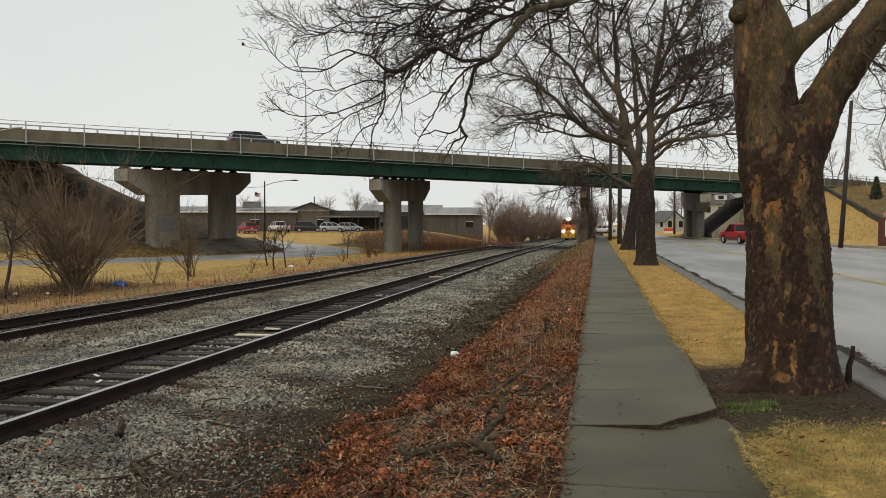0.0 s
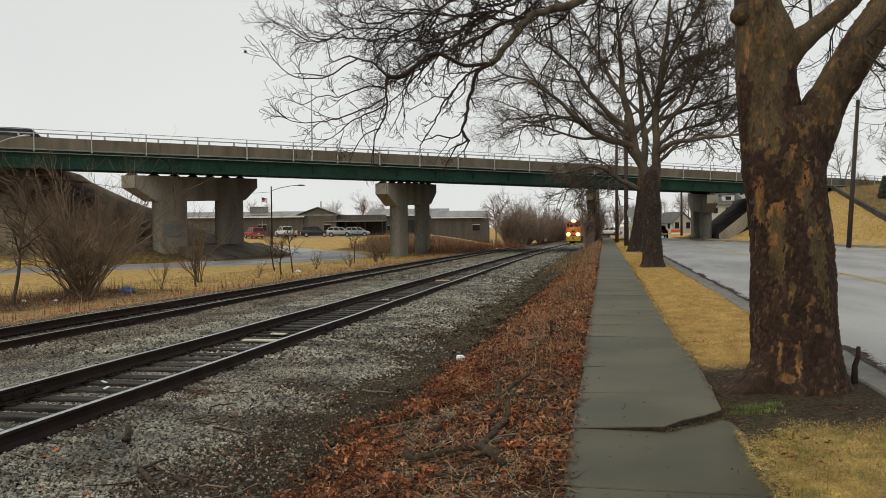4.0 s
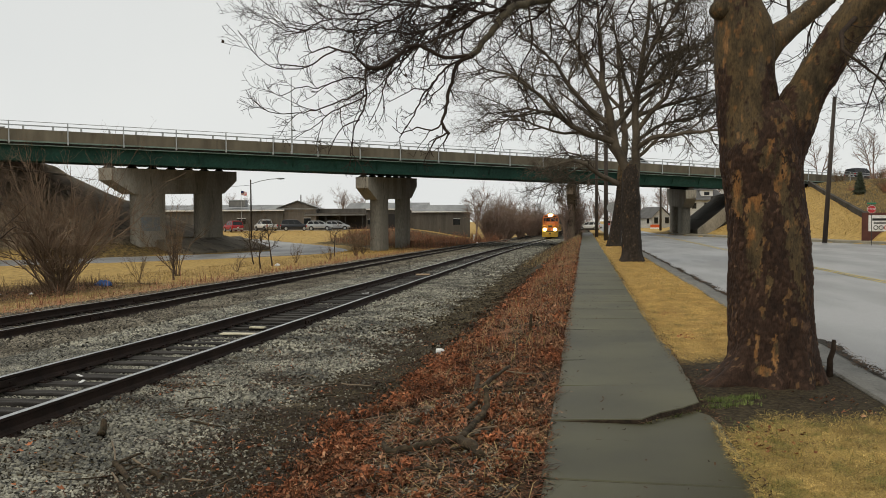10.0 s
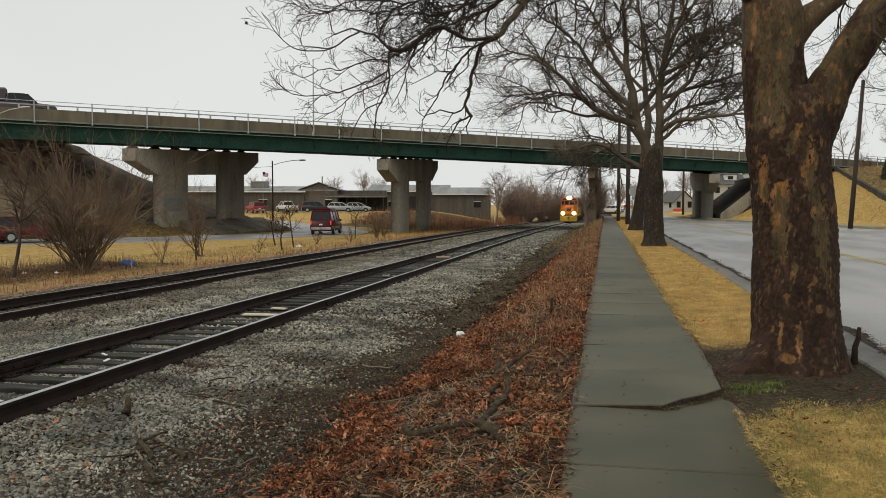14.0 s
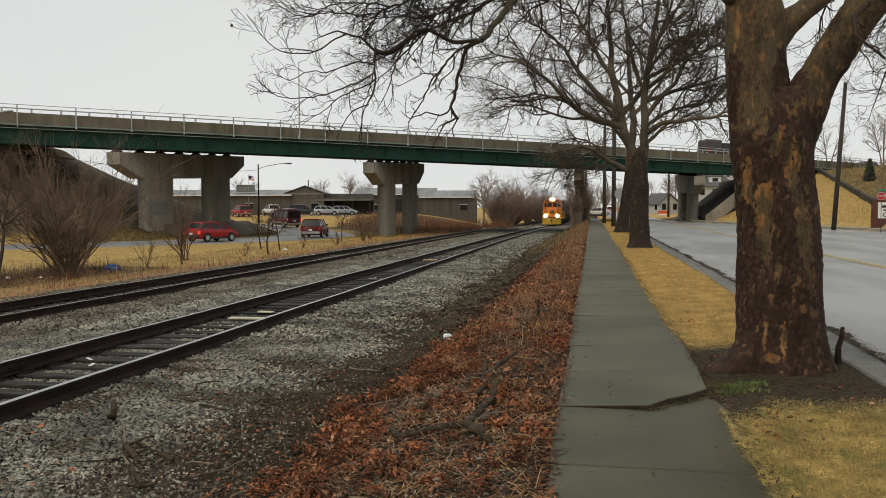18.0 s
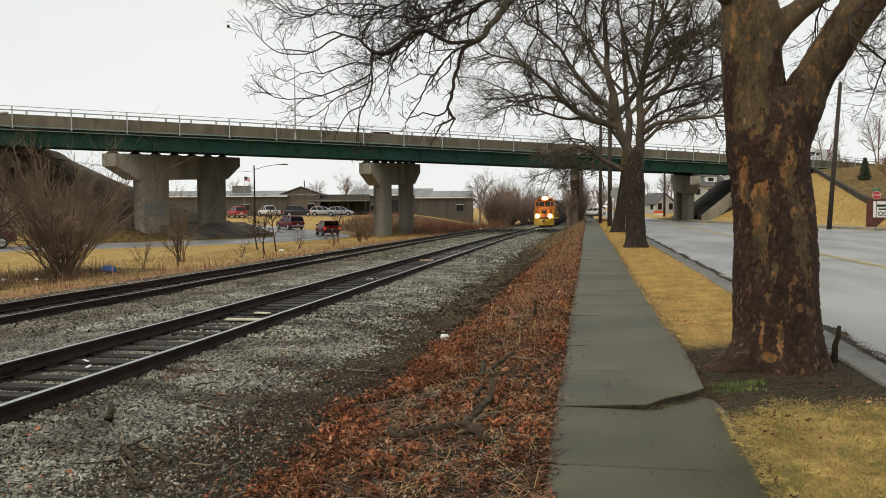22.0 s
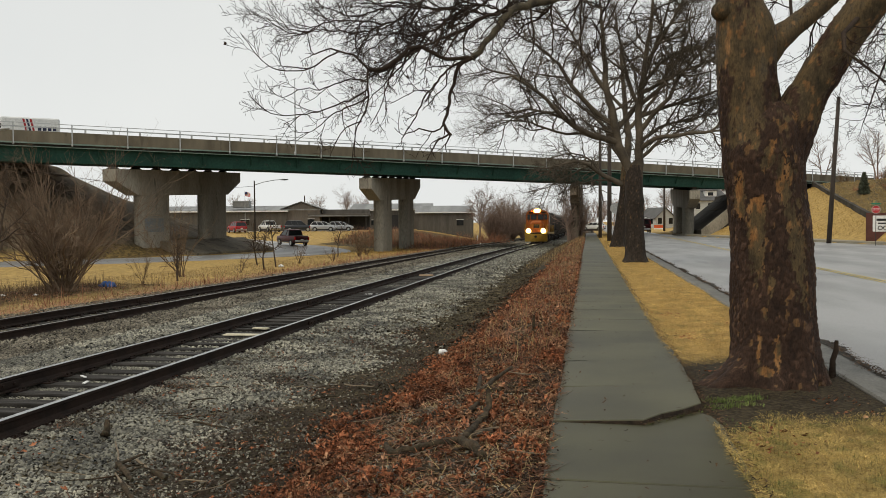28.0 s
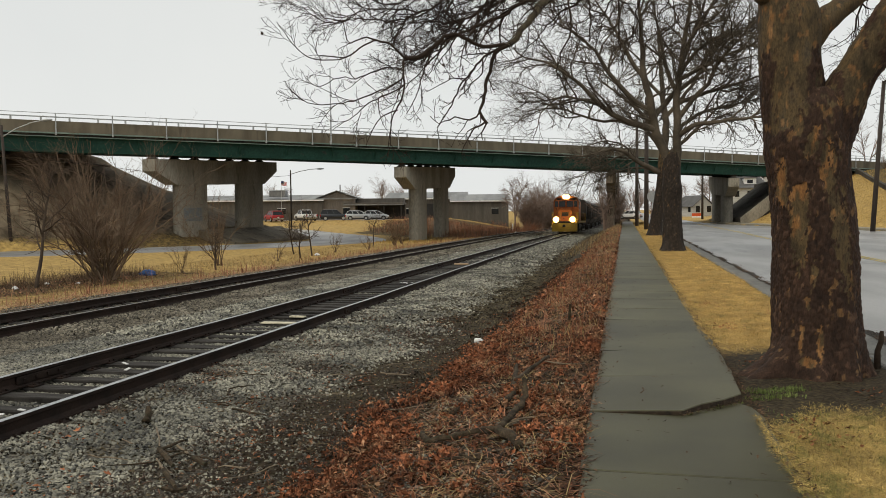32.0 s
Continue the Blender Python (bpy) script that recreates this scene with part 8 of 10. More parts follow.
# --- distant trees ---
rng_ = random.Random(77)
for i in range(30):
    f = i / 29
    x, y = -16.0 + 6.0 * f + rng_.uniform(-1.6, 1.4), 132 + 85 * f + rng_.uniform(-5, 5)
    if i == 0:
        far_tree(-17.4, 133, 9.5, 100, "slim bare tree standing out of the thicket", 0.34, 2, (14, 8, 5))
    bush(x, y, rng_.uniform(5.5, 10.5) - 2.4 * f, 3.4, 30, 100 + i, "tall bare pinkish-brown brush beside the tracks", (9, 4), 0.075, FARTWIG, (2, 1))
for i, (x, y, h) in enumerate(((-74, 215, 10), (-66, 220, 11), (-92, 210, 10), (-54, 215, 8), (-47, 212, 8.5), (-120, 210, 12), (-106, 215, 11), (-135, 190, 13), (-60, 222, 9))):
    far_tree(x, y, h, 140 + i, "broad bare grey tree behind the low buildings", 0.5, 2, (12, 9, 6))
for i, (x, y, h, z) in enumerate(((38, 118, 8, 6.3), (44, 108, 9, 6.3), (50, 116, 10, 6.3), (33, 124, 7, 6.3), (60, 112, 10, 6.3), (47, 96, 8, None), (54, 88, 9, None), (62, 84, 11, None), (28, 135, 8, 6.3), (70, 100, 11, 6.3))):
    far_tree(x, y, h, 160 + i, "bare grey tree on the hill", 0.45, 2, (11, 7, 4), z=z)
for i in range(9):
    x, y = rng_.uniform(10, 34), rng_.uniform(205, 260)
    far_tree(x, y, rng_.uniform(9, 13), 180 + i, "bare tree behind the far houses", 0.5, 2, (12, 8, 5))
for i in range(5):
    x, y = -1.2 + rng_.uniform(-0.6, 0.6), 106 + i * 13
    far_tree(x, y, rng_.uniform(5, 7.0), 200 + i, "bare brown tree at the track side", 0.4, 2, (10, 6, 4))
far_tree(-1.9, 86.5, 6.6, 210, "slender bare tree beside the pier", 0.36, 2, (10, 7, 4))
far_tree(-1.6, 95.0, 6.0, 211, "slender bare tree behind the pier", 0.36, 2, (10, 7, 4))
bush(-1.8, 83, 2.6, 1.3, 14, 51, "bare brown brush beside the pier", (6, 4), 0.028, FARTWIG)
bush(-0.8, 97, 4.6, 1.4, 22, 52, "bare brown brush beside the pier", (8, 4), 0.04, FARTWIG)
bush(-1.5, 101, 3.6, 1.3, 18, 54, "bare brown brush beside the pier", (8, 4), 0.04, FARTWIG)
bush(-1.6, 108, 4.2, 1.4, 20, 53, "bare brown brush beside the pier", (8, 4), 0.045, FARTWIG)
for i in range(14):
    x, y = -22.5 + i * 0.75, 97 + rng_.uniform(-3, 4) + i * 1.9
    bush(x, y, rng_.uniform(1.1, 2.1), 2.2, 20, 60 + i, "low reddish-brown brush beside the tracks", (6, 4), 0.022, WEED)
for i in range(26):
    x, y = 27.2 + rng_.uniform(0.5, 13), 74 + i * 1.5 + rng_.uniform(-1, 1)
    bush(x, y, rng_.uniform(0.9, 2.2), 1.7, 15, 80 + i, "low bare brown brush on the hill", (6, 3), 0.03, BUSHTWIG if i % 3 else WEED, (2, 1))


def conifer(x, y, h, z):
    t = thing("conifer", "small dark green conifer on the hill", "tree", "", pose(x, y, z))
    part("trunk", Geo().tube([(0, 0, -0.2), (0, 0, h * 0.9)], [0.12, 0.03], 8), WOODPOLE, t)
    rng = np.random.default_rng(9)
    n = 5200
    f = rng.uniform(0.03, 1, n) ** 0.8
    rad = (1 - f) * h * 0.27 * (0.55 + 0.45 * rng.random(n)) * (1 + 0.2 * np.sin(f * 40)) + 0.05
    a = rng.uniform(0, 6.2832, n)
    xyz = np.stack([np.cos(a) * rad, np.sin(a) * rad, f * h], 1)
    rot = turned(n, rng, math.pi, (0.22, 0.05, 0.05), 0.4)
    ob = new("needles", mass("needles", [(-0.5, 0, 0), (0.5, 0.4, 0), (0.5, -0.4, 0.2), (0, 0, 0.5)], [(0, 1, 3), (0, 3, 2), (1, 2, 3)], placed(rot, xyz), mat("conifer_needles", (0.06, 0.074, 0.045), (0.12, 0.135, 0.09), 2, 0.8, 0, 20, vary=0.3)))
    ob.parent = t
    tagged(ob, kind="stuff")


conifer(27.6, 89.6, 2.3, float(land(27.4, 89.6)) - 0.05)


far_car = hatch("parked_car", "white car parked far down the street", CARWHITE, group="parked cars")
far_car.matrix_basis = pose(0.9, 152, float(land(0.9, 152)), 0, 0, 78)
barrier = thing("road_barrier", "low dark timber barrier at the pavement's end", "barrier", "", pose(0.6, 128, float(land(0.6, 128))))
part("rail", Geo().box(-1.6, -0.08, 0.28, 1.6, 0.08, 0.5, 0.02), WOODPOLE, barrier)
for x in (-1.4, 0.0, 1.4):
    part("post", Geo().box(x - 0.1, -0.1, -0.3, x + 0.1, 0.1, 0.55, 0.02), WOODPOLE, barrier)
for i, (x, y, h) in enumerate(((2.5, 175, 6.0), (5.5, 186, 7.0), (-1.5, 190, 6.5), (8.0, 205, 8.0), (3.0, 215, 8.5), (-3.5, 205, 8.0))):
    far_tree(x, y, h, 230 + i, "bare tree at the end of the street", 0.45, 3, (11, 8, 5))


def woods():
    """The far line of bare woods on the horizon, too many to count."""
    rng = random.Random(5)
    tw = Twigs()
    for i in range(120):
        a = radians(rng.uniform(-62, 30))
        d = rng.uniform(330, 620)
        x, y = math.sin(a) * d, math.cos(a) * d
        h = rng.uniform(5, 9)
        for k in range(3):
            q = wander(rng, (x + rng.uniform(-3, 3), y, -2.0), (rng.gauss(0, 0.1), 0, 1), h, 5, 0.06, 0.02)
            tw.tube(q, 0.2, 0.05, 3)
            sprout(tw, rng, q, 0.15, 0.05, 0, [(8, 2.5, 5.0, 0.11, 45, 0.1, 0.05, 2, 3), (5, 1.0, 2.4, 0.08, 45, 0.1, 0.02, 1, 3)])
    tagged(new("far_woods", tw.mesh("far_woods", FARTWIG)), "hazy line of bare woods on the horizon", "woods", kind="stuff")


woods()


# --- litter and fallen wood ---
DEADWOOD = mat("dead_wood", (0.024, 0.017, 0.01), (0.088, 0.064, 0.04), 16, 0.85, 0.7, 70, c3=(0.04, 0.038, 0.022), spot=0.6, depth=0.012, spec=0.2)


PALEWOOD = mat("peeled_wood", (0.13, 0.1, 0.07), (0.24, 0.19, 0.13), 6, 0.85, 0.3, 40)


def on_ground(x, y, dz=0.0):
    return (x, y, float(land(x, y)) + dz)


def rough(g, pts, radii, n=9):
    """A knotty stick through the points."""
    p = [Vector(q) for q in pts]
    line, rad = [], []
    for i in range(len(p) - 1):
        for k in range(5):
            f = k / 5
            q = p[i].lerp(p[i + 1], f)
            line.append(q + Vector((noise.noise(q * 9), noise.noise(q * 9 + Vector((5, 0, 0))), noise.noise(q * 9 + Vector((0, 5, 0))))) * radii[i] * 0.5)
            rad.append((radii[i] + (radii[i + 1] - radii[i]) * f) * (1 + 0.35 * noise.noise(q * 17)))
    line.append(p[-1])
    rad.append(radii[-1])
    k = len(g.v)
    g.tube(line, rad, n)
    for i in range(k, len(g.v)):
        q = Vector(g.v[i])
        g.v[i] = tuple(q + Vector((1, 1, 1)) * noise.noise(q * 40) * radii[0] * 0.09)


g = Geo()
rough(g, [on_ground(-0.67, 5.66, 0.03), on_ground(-0.77, 5.84, 0.05), on_ground(-0.88, 6.03, 0.055)], [0.036, 0.043, 0.036], 14)
rough(g, [on_ground(-0.88, 6.03, 0.055), on_ground(-1.14, 6.06, 0.045), on_ground(-1.3, 6.08, 0.04), on_ground(-1.43, 6.08, 0.045), on_ground(-1.53, 6.3, 0.08)], [0.03, 0.026, 0.024, 0.026, 0.02], 14)
rough(g, [on_ground(-0.87, 6.06, 0.055), on_ground(-0.85, 6.4, 0.05), on_ground(-0.80, 6.75, 0.07), on_ground(-0.78, 6.95, 0.12), on_ground(-0.80, 7.05, 0.25)], [0.03, 0.027, 0.028, 0.026, 0.021], 14)
solid("fallen_branch", g, DEADWOOD, "thick forked dead branch lying in the leaves", "branch", "fallen branches", smooth=True)
g = Geo()
rough(g, [on_ground(-1.02, 7.07, 0.03), on_ground(-0.95, 7.45, 0.05), on_ground(-1.02, 8.1, 0.06), on_ground(-1.06, 8.5, 0.14)], [0.024, 0.028, 0.025, 0.02], 10)
rough(g, [on_ground(-1.0, 7.9, 0.06), on_ground(-0.92, 8.5, 0.08), on_ground(-0.78, 9.05, 0.13)], [0.024, 0.022, 0.016], 10)
solid("fallen_branch", g, DEADWOOD, "dead forked stick lying in the leaves", "branch", "fallen branches", smooth=True)
g = Geo()
rough(g, [on_ground(-1.45, 7.06, 0.03), on_ground(-1.31, 7.34, 0.05)], [0.022, 0.02], 8)
solid("fallen_branch", g, DEADWOOD, "short dead stick lying in the leaves", "branch", "fallen branches", smooth=True)
for pts, r, m, lab in ((((-4.15, 6.72), (-3.95, 6.44), (-3.76, 6.14)), 0.008, PALEWOOD, "pale peeled stick on the gravel"), (((-3.74, 6.11), (-3.61, 5.98), (-3.43, 5.79)), 0.022, DEADWOOD, "piece of dark bark on the gravel"),
                       (((-3.66, 5.93), (-3.5, 5.75), (-3.37, 5.67)), 0.008, PALEWOOD, "pale peeled stick on the gravel"), (((-3.45, 5.69), (-3.29, 5.52), (-3.19, 5.41)), 0.02, DEADWOOD, "piece of dark bark on the gravel"),
                       (((-3.27, 5.37), (-3.17, 5.35), (-3.1, 5.42)), 0.016, DEADWOOD, "piece of dark bark on the gravel"), (((-3.4, 6.04), (-3.23, 5.94)), 0.018, DEADWOOD, "piece of dark bark on the gravel"),
                       (((-3.75, 6.1), (-3.73, 6.25), (-3.7, 6.42)), 0.013, DEADWOOD, "thin dead stick on the gravel")):
    g = Geo()
    rough(g, [on_ground(x, y, 0.035 + r) for x, y in pts], [r, r * 1.1, r * 0.7][:len(pts)], 7)
    solid("dead_stick", g, m, lab, "stick", "loose sticks")
solid("dead_stick", Geo().tube([on_ground(-0.80, 8.9, 0.1), on_ground(-0.6, 8.75, 0.07), on_ground(-0.36, 8.8, 0.05)], [0.008, 0.009, 0.006], 7), PALEWOOD, "pale peeled stick across the leaves", "stick", "loose sticks")
rng_ = random.Random(8)
for i in range(150):
    x, y = rng_.uniform(-1.9, -0.4), rng_.uniform(4.4, 16)
    if i > 110:
        x, y = rng_.uniform(-4.3, -2.2), rng_.uniform(4.4, 11)
    a = rng_.uniform(0, 6.28)
    ln = rng_.uniform(0.15, 0.6)
    pts = [on_ground(x + math.cos(a + 0.3 * math.sin(k)) * ln * k / 4, y + math.sin(a) * ln * k / 4, 0.025 + 0.02 * rng_.random()) for k in range(5)]
    r = rng_.uniform(0.004, 0.011)
    solid("stick", Geo().tube(pts, [r, r, r * 0.9, r * 0.8, r * 0.5], 6), DEADWOOD if rng_.random() < 0.7 else PALEWOOD, "thin dead stick lying on the bank", "stick", "loose sticks")
g = Geo()
rough(g, [on_ground(-4.39, 6.95, 0.03), on_ground(-4.40, 7.0, 0.09), on_ground(-4.43, 7.05, 0.15)], [0.038, 0.036, 0.026], 9)
solid("log", g, DEADWOOD, "short dark stump on the gravel", "branch", "fallen branches", smooth=True)
solid("stake", Geo().box(-0.02, -0.02, -0.1, 0.02, 0.02, 0.28, 0.004), DEADWOOD, "thin dark stake in the leaf litter", "stake", m=pose(-0.78, 12.57, -0.05, 0, 4, 0))
solid("stump", Geo().tube([(0, 0, -0.1), (0.01, 0.02, 0.15), (0.045, 0.03, 0.25), (0.05, 0.03, 0.36)], [0.04, 0.03, 0.028, 0.02], 8), TWIG, "broken dark sapling stump at the tree's foot", "stump", m=pose(2.62, 9.3, 0), smooth=True)
solid("crumpled_cup", Geo().tube([(0, 0, 0), (0.01, 0.05, 0.01), (0.0, 0.12, 0.0)], [0.03, 0.045, 0.05], 10), WHITE, "crumpled white and red paper cup in the leaves", "litter", m=pose(-2.02, 12.0, float(land(-2.02, 12.0)) + 0.04, 0, 0, 70))
blue = Geo()
blue.loft([[(math.cos(a) * w * (1 + 0.35 * noise.noise((math.cos(a) * 4.3, math.sin(a) * 4.3, z * 24)) + 0.2 * math.sin(a * 7 + z * 30)), math.sin(a) * w * 0.6 * (1 + 0.35 * noise.noise((math.cos(a) * 2.9, 4 + math.sin(a) * 2.9, z * 11))), z * (1 + 0.3 * math.sin(2 * a))) for a in [6.2832 * k / 26 for k in range(26)]] for w, z in ((0.2, 0), (0.28, 0.04), (0.29, 0.09), (0.23, 0.15), (0.13, 0.2), (0.04, 0.21))])
solid("plastic_bag", blue, mat("blue_plastic", (0.02, 0.09, 0.3), (0.03, 0.13, 0.38), 5, 0.45, 0.5, 20), "crumpled bright blue plastic bag in dry grass", "litter", m=pose(-18.3, 29.0, float(land(-18.3, 29.0)), 0, 0, 20), smooth=True)
for i, (x, y, s) in enumerate(((-19.4, 24.6, 0.35), (-18.6, 25.2, 0.3), (-18.2, 47.0, 0.7), (-12.9, 37, 0.45), (-15.5, 105, 0.8), (-16.8, 110, 0.8), (-14.5, 112, 0.7), (-18.9, 22.5, 0.5))):
    g = Geo()
    g.loft([[(math.cos(a) * w * (1 + 0.3 * math.sin(2 * a + i)), math.sin(a) * w, z) for a in [6.2832 * k / 9 for k in range(9)]] for w, z in ((0.18, 0), (0.26, 0.07), (0.12, 0.2), (0.03, 0.24))])
    solid("paper_litter", g, WHITE, "crumpled white paper litter in dry grass", "litter", "litter", m=pose(x, y, float(land(x, y)), 0, 0, i * 40) @ Matrix.Diagonal((s, s, s, 1)))
plank = Geo().box(-0.44, -0.085, 0.0, 0.4, 0.085, 0.03, 0.006)
solid("pale_board", plank, mat("pale_wood", (0.5, 0.46, 0.34), (0.62, 0.58, 0.45), 3, 0.7, 0.3, 30, stretch=(1, 6, 1)), "pale split board lying across the ties", "board", m=pose(-6.15, 14.25, float(rail_z(14.25)) - 0.17, 0, 0, 2))
solid("pale_board", Geo().box(-0.16, -0.06, 0.0, 0.16, 0.06, 0.03, 0.006), mat("pale_wood_b", (0.5, 0.46, 0.34), (0.62, 0.58, 0.45), 3, 0.7, 0.3, 30), "short pale board scrap between the rails", "board", m=pose(-6.3, 15.25, float(rail_z(15.25)) - 0.17, 0, 0, -6))
solid("tan_scrap", Geo().box(-0.3, -0.35, 0.0, 0.3, 0.35, 0.03, 0.01), mat("tan_card", (0.3, 0.2, 0.11), (0.38, 0.26, 0.15), 3, 0.8, 0.2, 30), "flat tan cardboard scrap between the rails", "litter", m=pose(-6.75, 34.3, float(rail_z(34.3)) - 0.17, 0, 0, 12))
for i in range(16):
    x = -6.25 + rng_.uniform(-0.5, 0.35)
    y = rng_.choice((7.0, 9.6, 24.0)) + rng_.uniform(-0.25, 0.25)
    solid("paper_scrap", Geo().box(-0.05, -0.02, 0, 0.05, 0.02, 0.012, 0.003), WHITE, "small pale paper scrap between the rails", "litter", "litter", m=pose(x, y, float(rail_z(y)) - 0.165, rng_.uniform(-10, 10), rng_.uniform(-10, 10), rng_.uniform(0, 180)))


# --- ballast, leaves, straw and grass: what nobody could count ---
# where leaves, bark and dirt have settled over the stones
BARE = ((-3.75, 10.1, 0.55, 0.35), (-3.7, 8.1, 0.45, 0.4), (-3.05, 7.2, 0.5, 0.7), (-3.35, 5.5, 0.45, 0.5), (-3.1, 9.6, 0.3, 0.5), (-2.9, 6.0, 0.35, 1.0), (-4.25, 6.1, 0.2, 0.3), (-4.9, 9.4, 0.3, 0.2), (-5.1, 7.4, 0.2, 0.25))


def ballast():
    rng = np.random.default_rng(21)
    stone = [(-0.5, -0.35, -0.3), (0.45, -0.42, -0.28), (0.5, 0.38, -0.3), (-0.42, 0.45, -0.3), (-0.22, 0.02, 0.38), (0.26, -0.08, 0.48)]
    faces = [(0, 1, 5, 4), (2, 3, 4, 5), (1, 2, 5), (3, 0, 4)]
    for name, n, y0, y1, size, m, lab in (("ballast", 118000, 3.6, 12.0, 0.04, STONE, "pale grey crushed ballast stones"), ("ballast", 78000, 12.0, 34.0, 0.053, STONE, "pale grey crushed ballast stones farther along"), ("ballast", 24000, 34.0, 84.0, 0.1, STONE, "pale grey crushed ballast stones in the distance"), ("ballast", 16000, 84.0, 150.0, 0.17, STONE, "pale grey crushed ballast stones far off")):
        y = y0 + (y1 - y0) * rng.random(n)
        tc, fc = near_track(y), far_track(y)
        x = fc - 2.3 + (tc + 3.5 - fc + 2.3) * rng.random(n)
        edge = tc + np.interp(y, (4, 5, 6, 8, 9.5, 11, 40), (2.9, 2.75, 2.5, 2.45, 2.75, 2.95, 3.1)) + 0.14 * np.sin(y * 1.1) + 0.14 * np.sin(y * 2.7 + 1) + rng.normal(0, 0.22, n)
        on_rail = (np.abs(np.abs(x - tc) - 0.7525) < 0.085) | (np.abs(np.abs(x - fc) - 0.7525) < 0.085)
        on_tie = (np.abs(x - tc) < 1.3) & (np.abs(((y + 8.0) / 0.53) % 1.0 - 0.5) > 0.31)
        bare = np.sin(x * 2.3 + 1.1 * np.sin(y * 1.9)) * np.sin(y * 1.7 + 0.6) + rng.normal(0, 0.35, n) > 0.8
        for bx, by, bw, bl in BARE:
            bare |= np.exp(-((x - bx) / bw) ** 2 - ((y - by) / bl) ** 2) + rng.normal(0, 0.2, n) > 0.45
        keep = (x < edge) & (x > -1.1 * y - 1.5) & ~(bare & (x > tc + 0.95)) & ~on_rail & ~(on_tie & (rng.random(n) < 0.9 - 0.4 * (np.sin(y * 3.7) * np.sin(x * 2.9 + y) > 0.1)))
        x, y, tc, fc = x[keep], y[keep], tc[keep], fc[keep]
        z = land(x, y) + size * 0.27 + np.where(np.abs(x - tc) < 0.66, 0.012, 0) + np.where((x < tc - 0.85) & (x > fc + 0.85), 0.02, 0)
        rot = turned(len(x), rng, 1.2, (size, size * 0.8, size * 0.62), 0.3)
        old = x < tc - 2.4
        for sel, mm, lb in ((~old, STONE, lab), (old, STONEOLD, lab.replace("pale grey", "stained brown"))):
            tagged(new(name, mass(name, stone, faces, placed(rot[sel], np.stack([x, y, z], 1)[sel]), mm)), lb, "ballast", kind="stuff")

    n = 30000
    y = 3.8 + 22 * rng.random(n) ** 1.5
    x = near_track(y) + rng.uniform(1.0, 4.4, n)
    rot = turned(n, rng, 1.2, (0.021, 0.017, 0.013), 0.5)
    tagged(new("grit", mass("grit", stone, faces, placed(rot, np.stack([x, y, land(x, y) + 0.006], 1)), GRIT)), "fine dark grit and pebbles on the dirt", "gravel", kind="stuff")
    # pebbles that have rolled out over the dirt and into the bank's bare soil
    n = 19000
    y = 3.8 + 10 * rng.random(n) ** 1.2
    f = rng.random(n)
    x = near_track(y) + 2.0 + (-0.4 - near_track(y) - 2.0) * f ** 1.35
    out = x - bank_edge(y)
    keep = (rng.random(n) > 0.85 * smoothstep(6.2, 8.5, y)) & (out < -0.05) | ((out > 0.45) & (y < 8.0) & (rng.random(n) < 0.8))
    x, y = x[keep], y[keep]
    rot = turned(len(x), rng, 1.2, (0.027, 0.022, 0.016), 0.45)
    tagged(new("pebbles", mass("pebbles", stone, faces, placed(rot, np.stack([x, y, land(x, y) + 0.007], 1)), STONE)), "small grey pebbles scattered over the dirt", "gravel", kind="stuff")
    n = 9000
    y = 15 + 40 * rng.random(n)
    x = near_track(y) + rng.uniform(2.2, 4.3, n)
    rot = turned(n, rng, 1.2, (0.05, 0.04, 0.03), 0.5)
    tagged(new("grit", mass("grit", stone, faces, placed(rot, np.stack([x, y, land(x, y) + 0.008], 1)), GRIT)), "dark grit and clods on the dirt farther along", "gravel", kind="stuff")


ballast()


def clumps(x, y):
    """Where litter has gathered, in hand-sized heaps with bare soil between."""
    return np.sin(x * 13 + 2 * np.sin(y * 5.3)) * np.sin(y * 9.1 + 2.4 * np.sin(x * 4.7)) + 0.5 * np.sin(x * 23 + y * 3.1) * np.sin(y * 17 - x * 5)


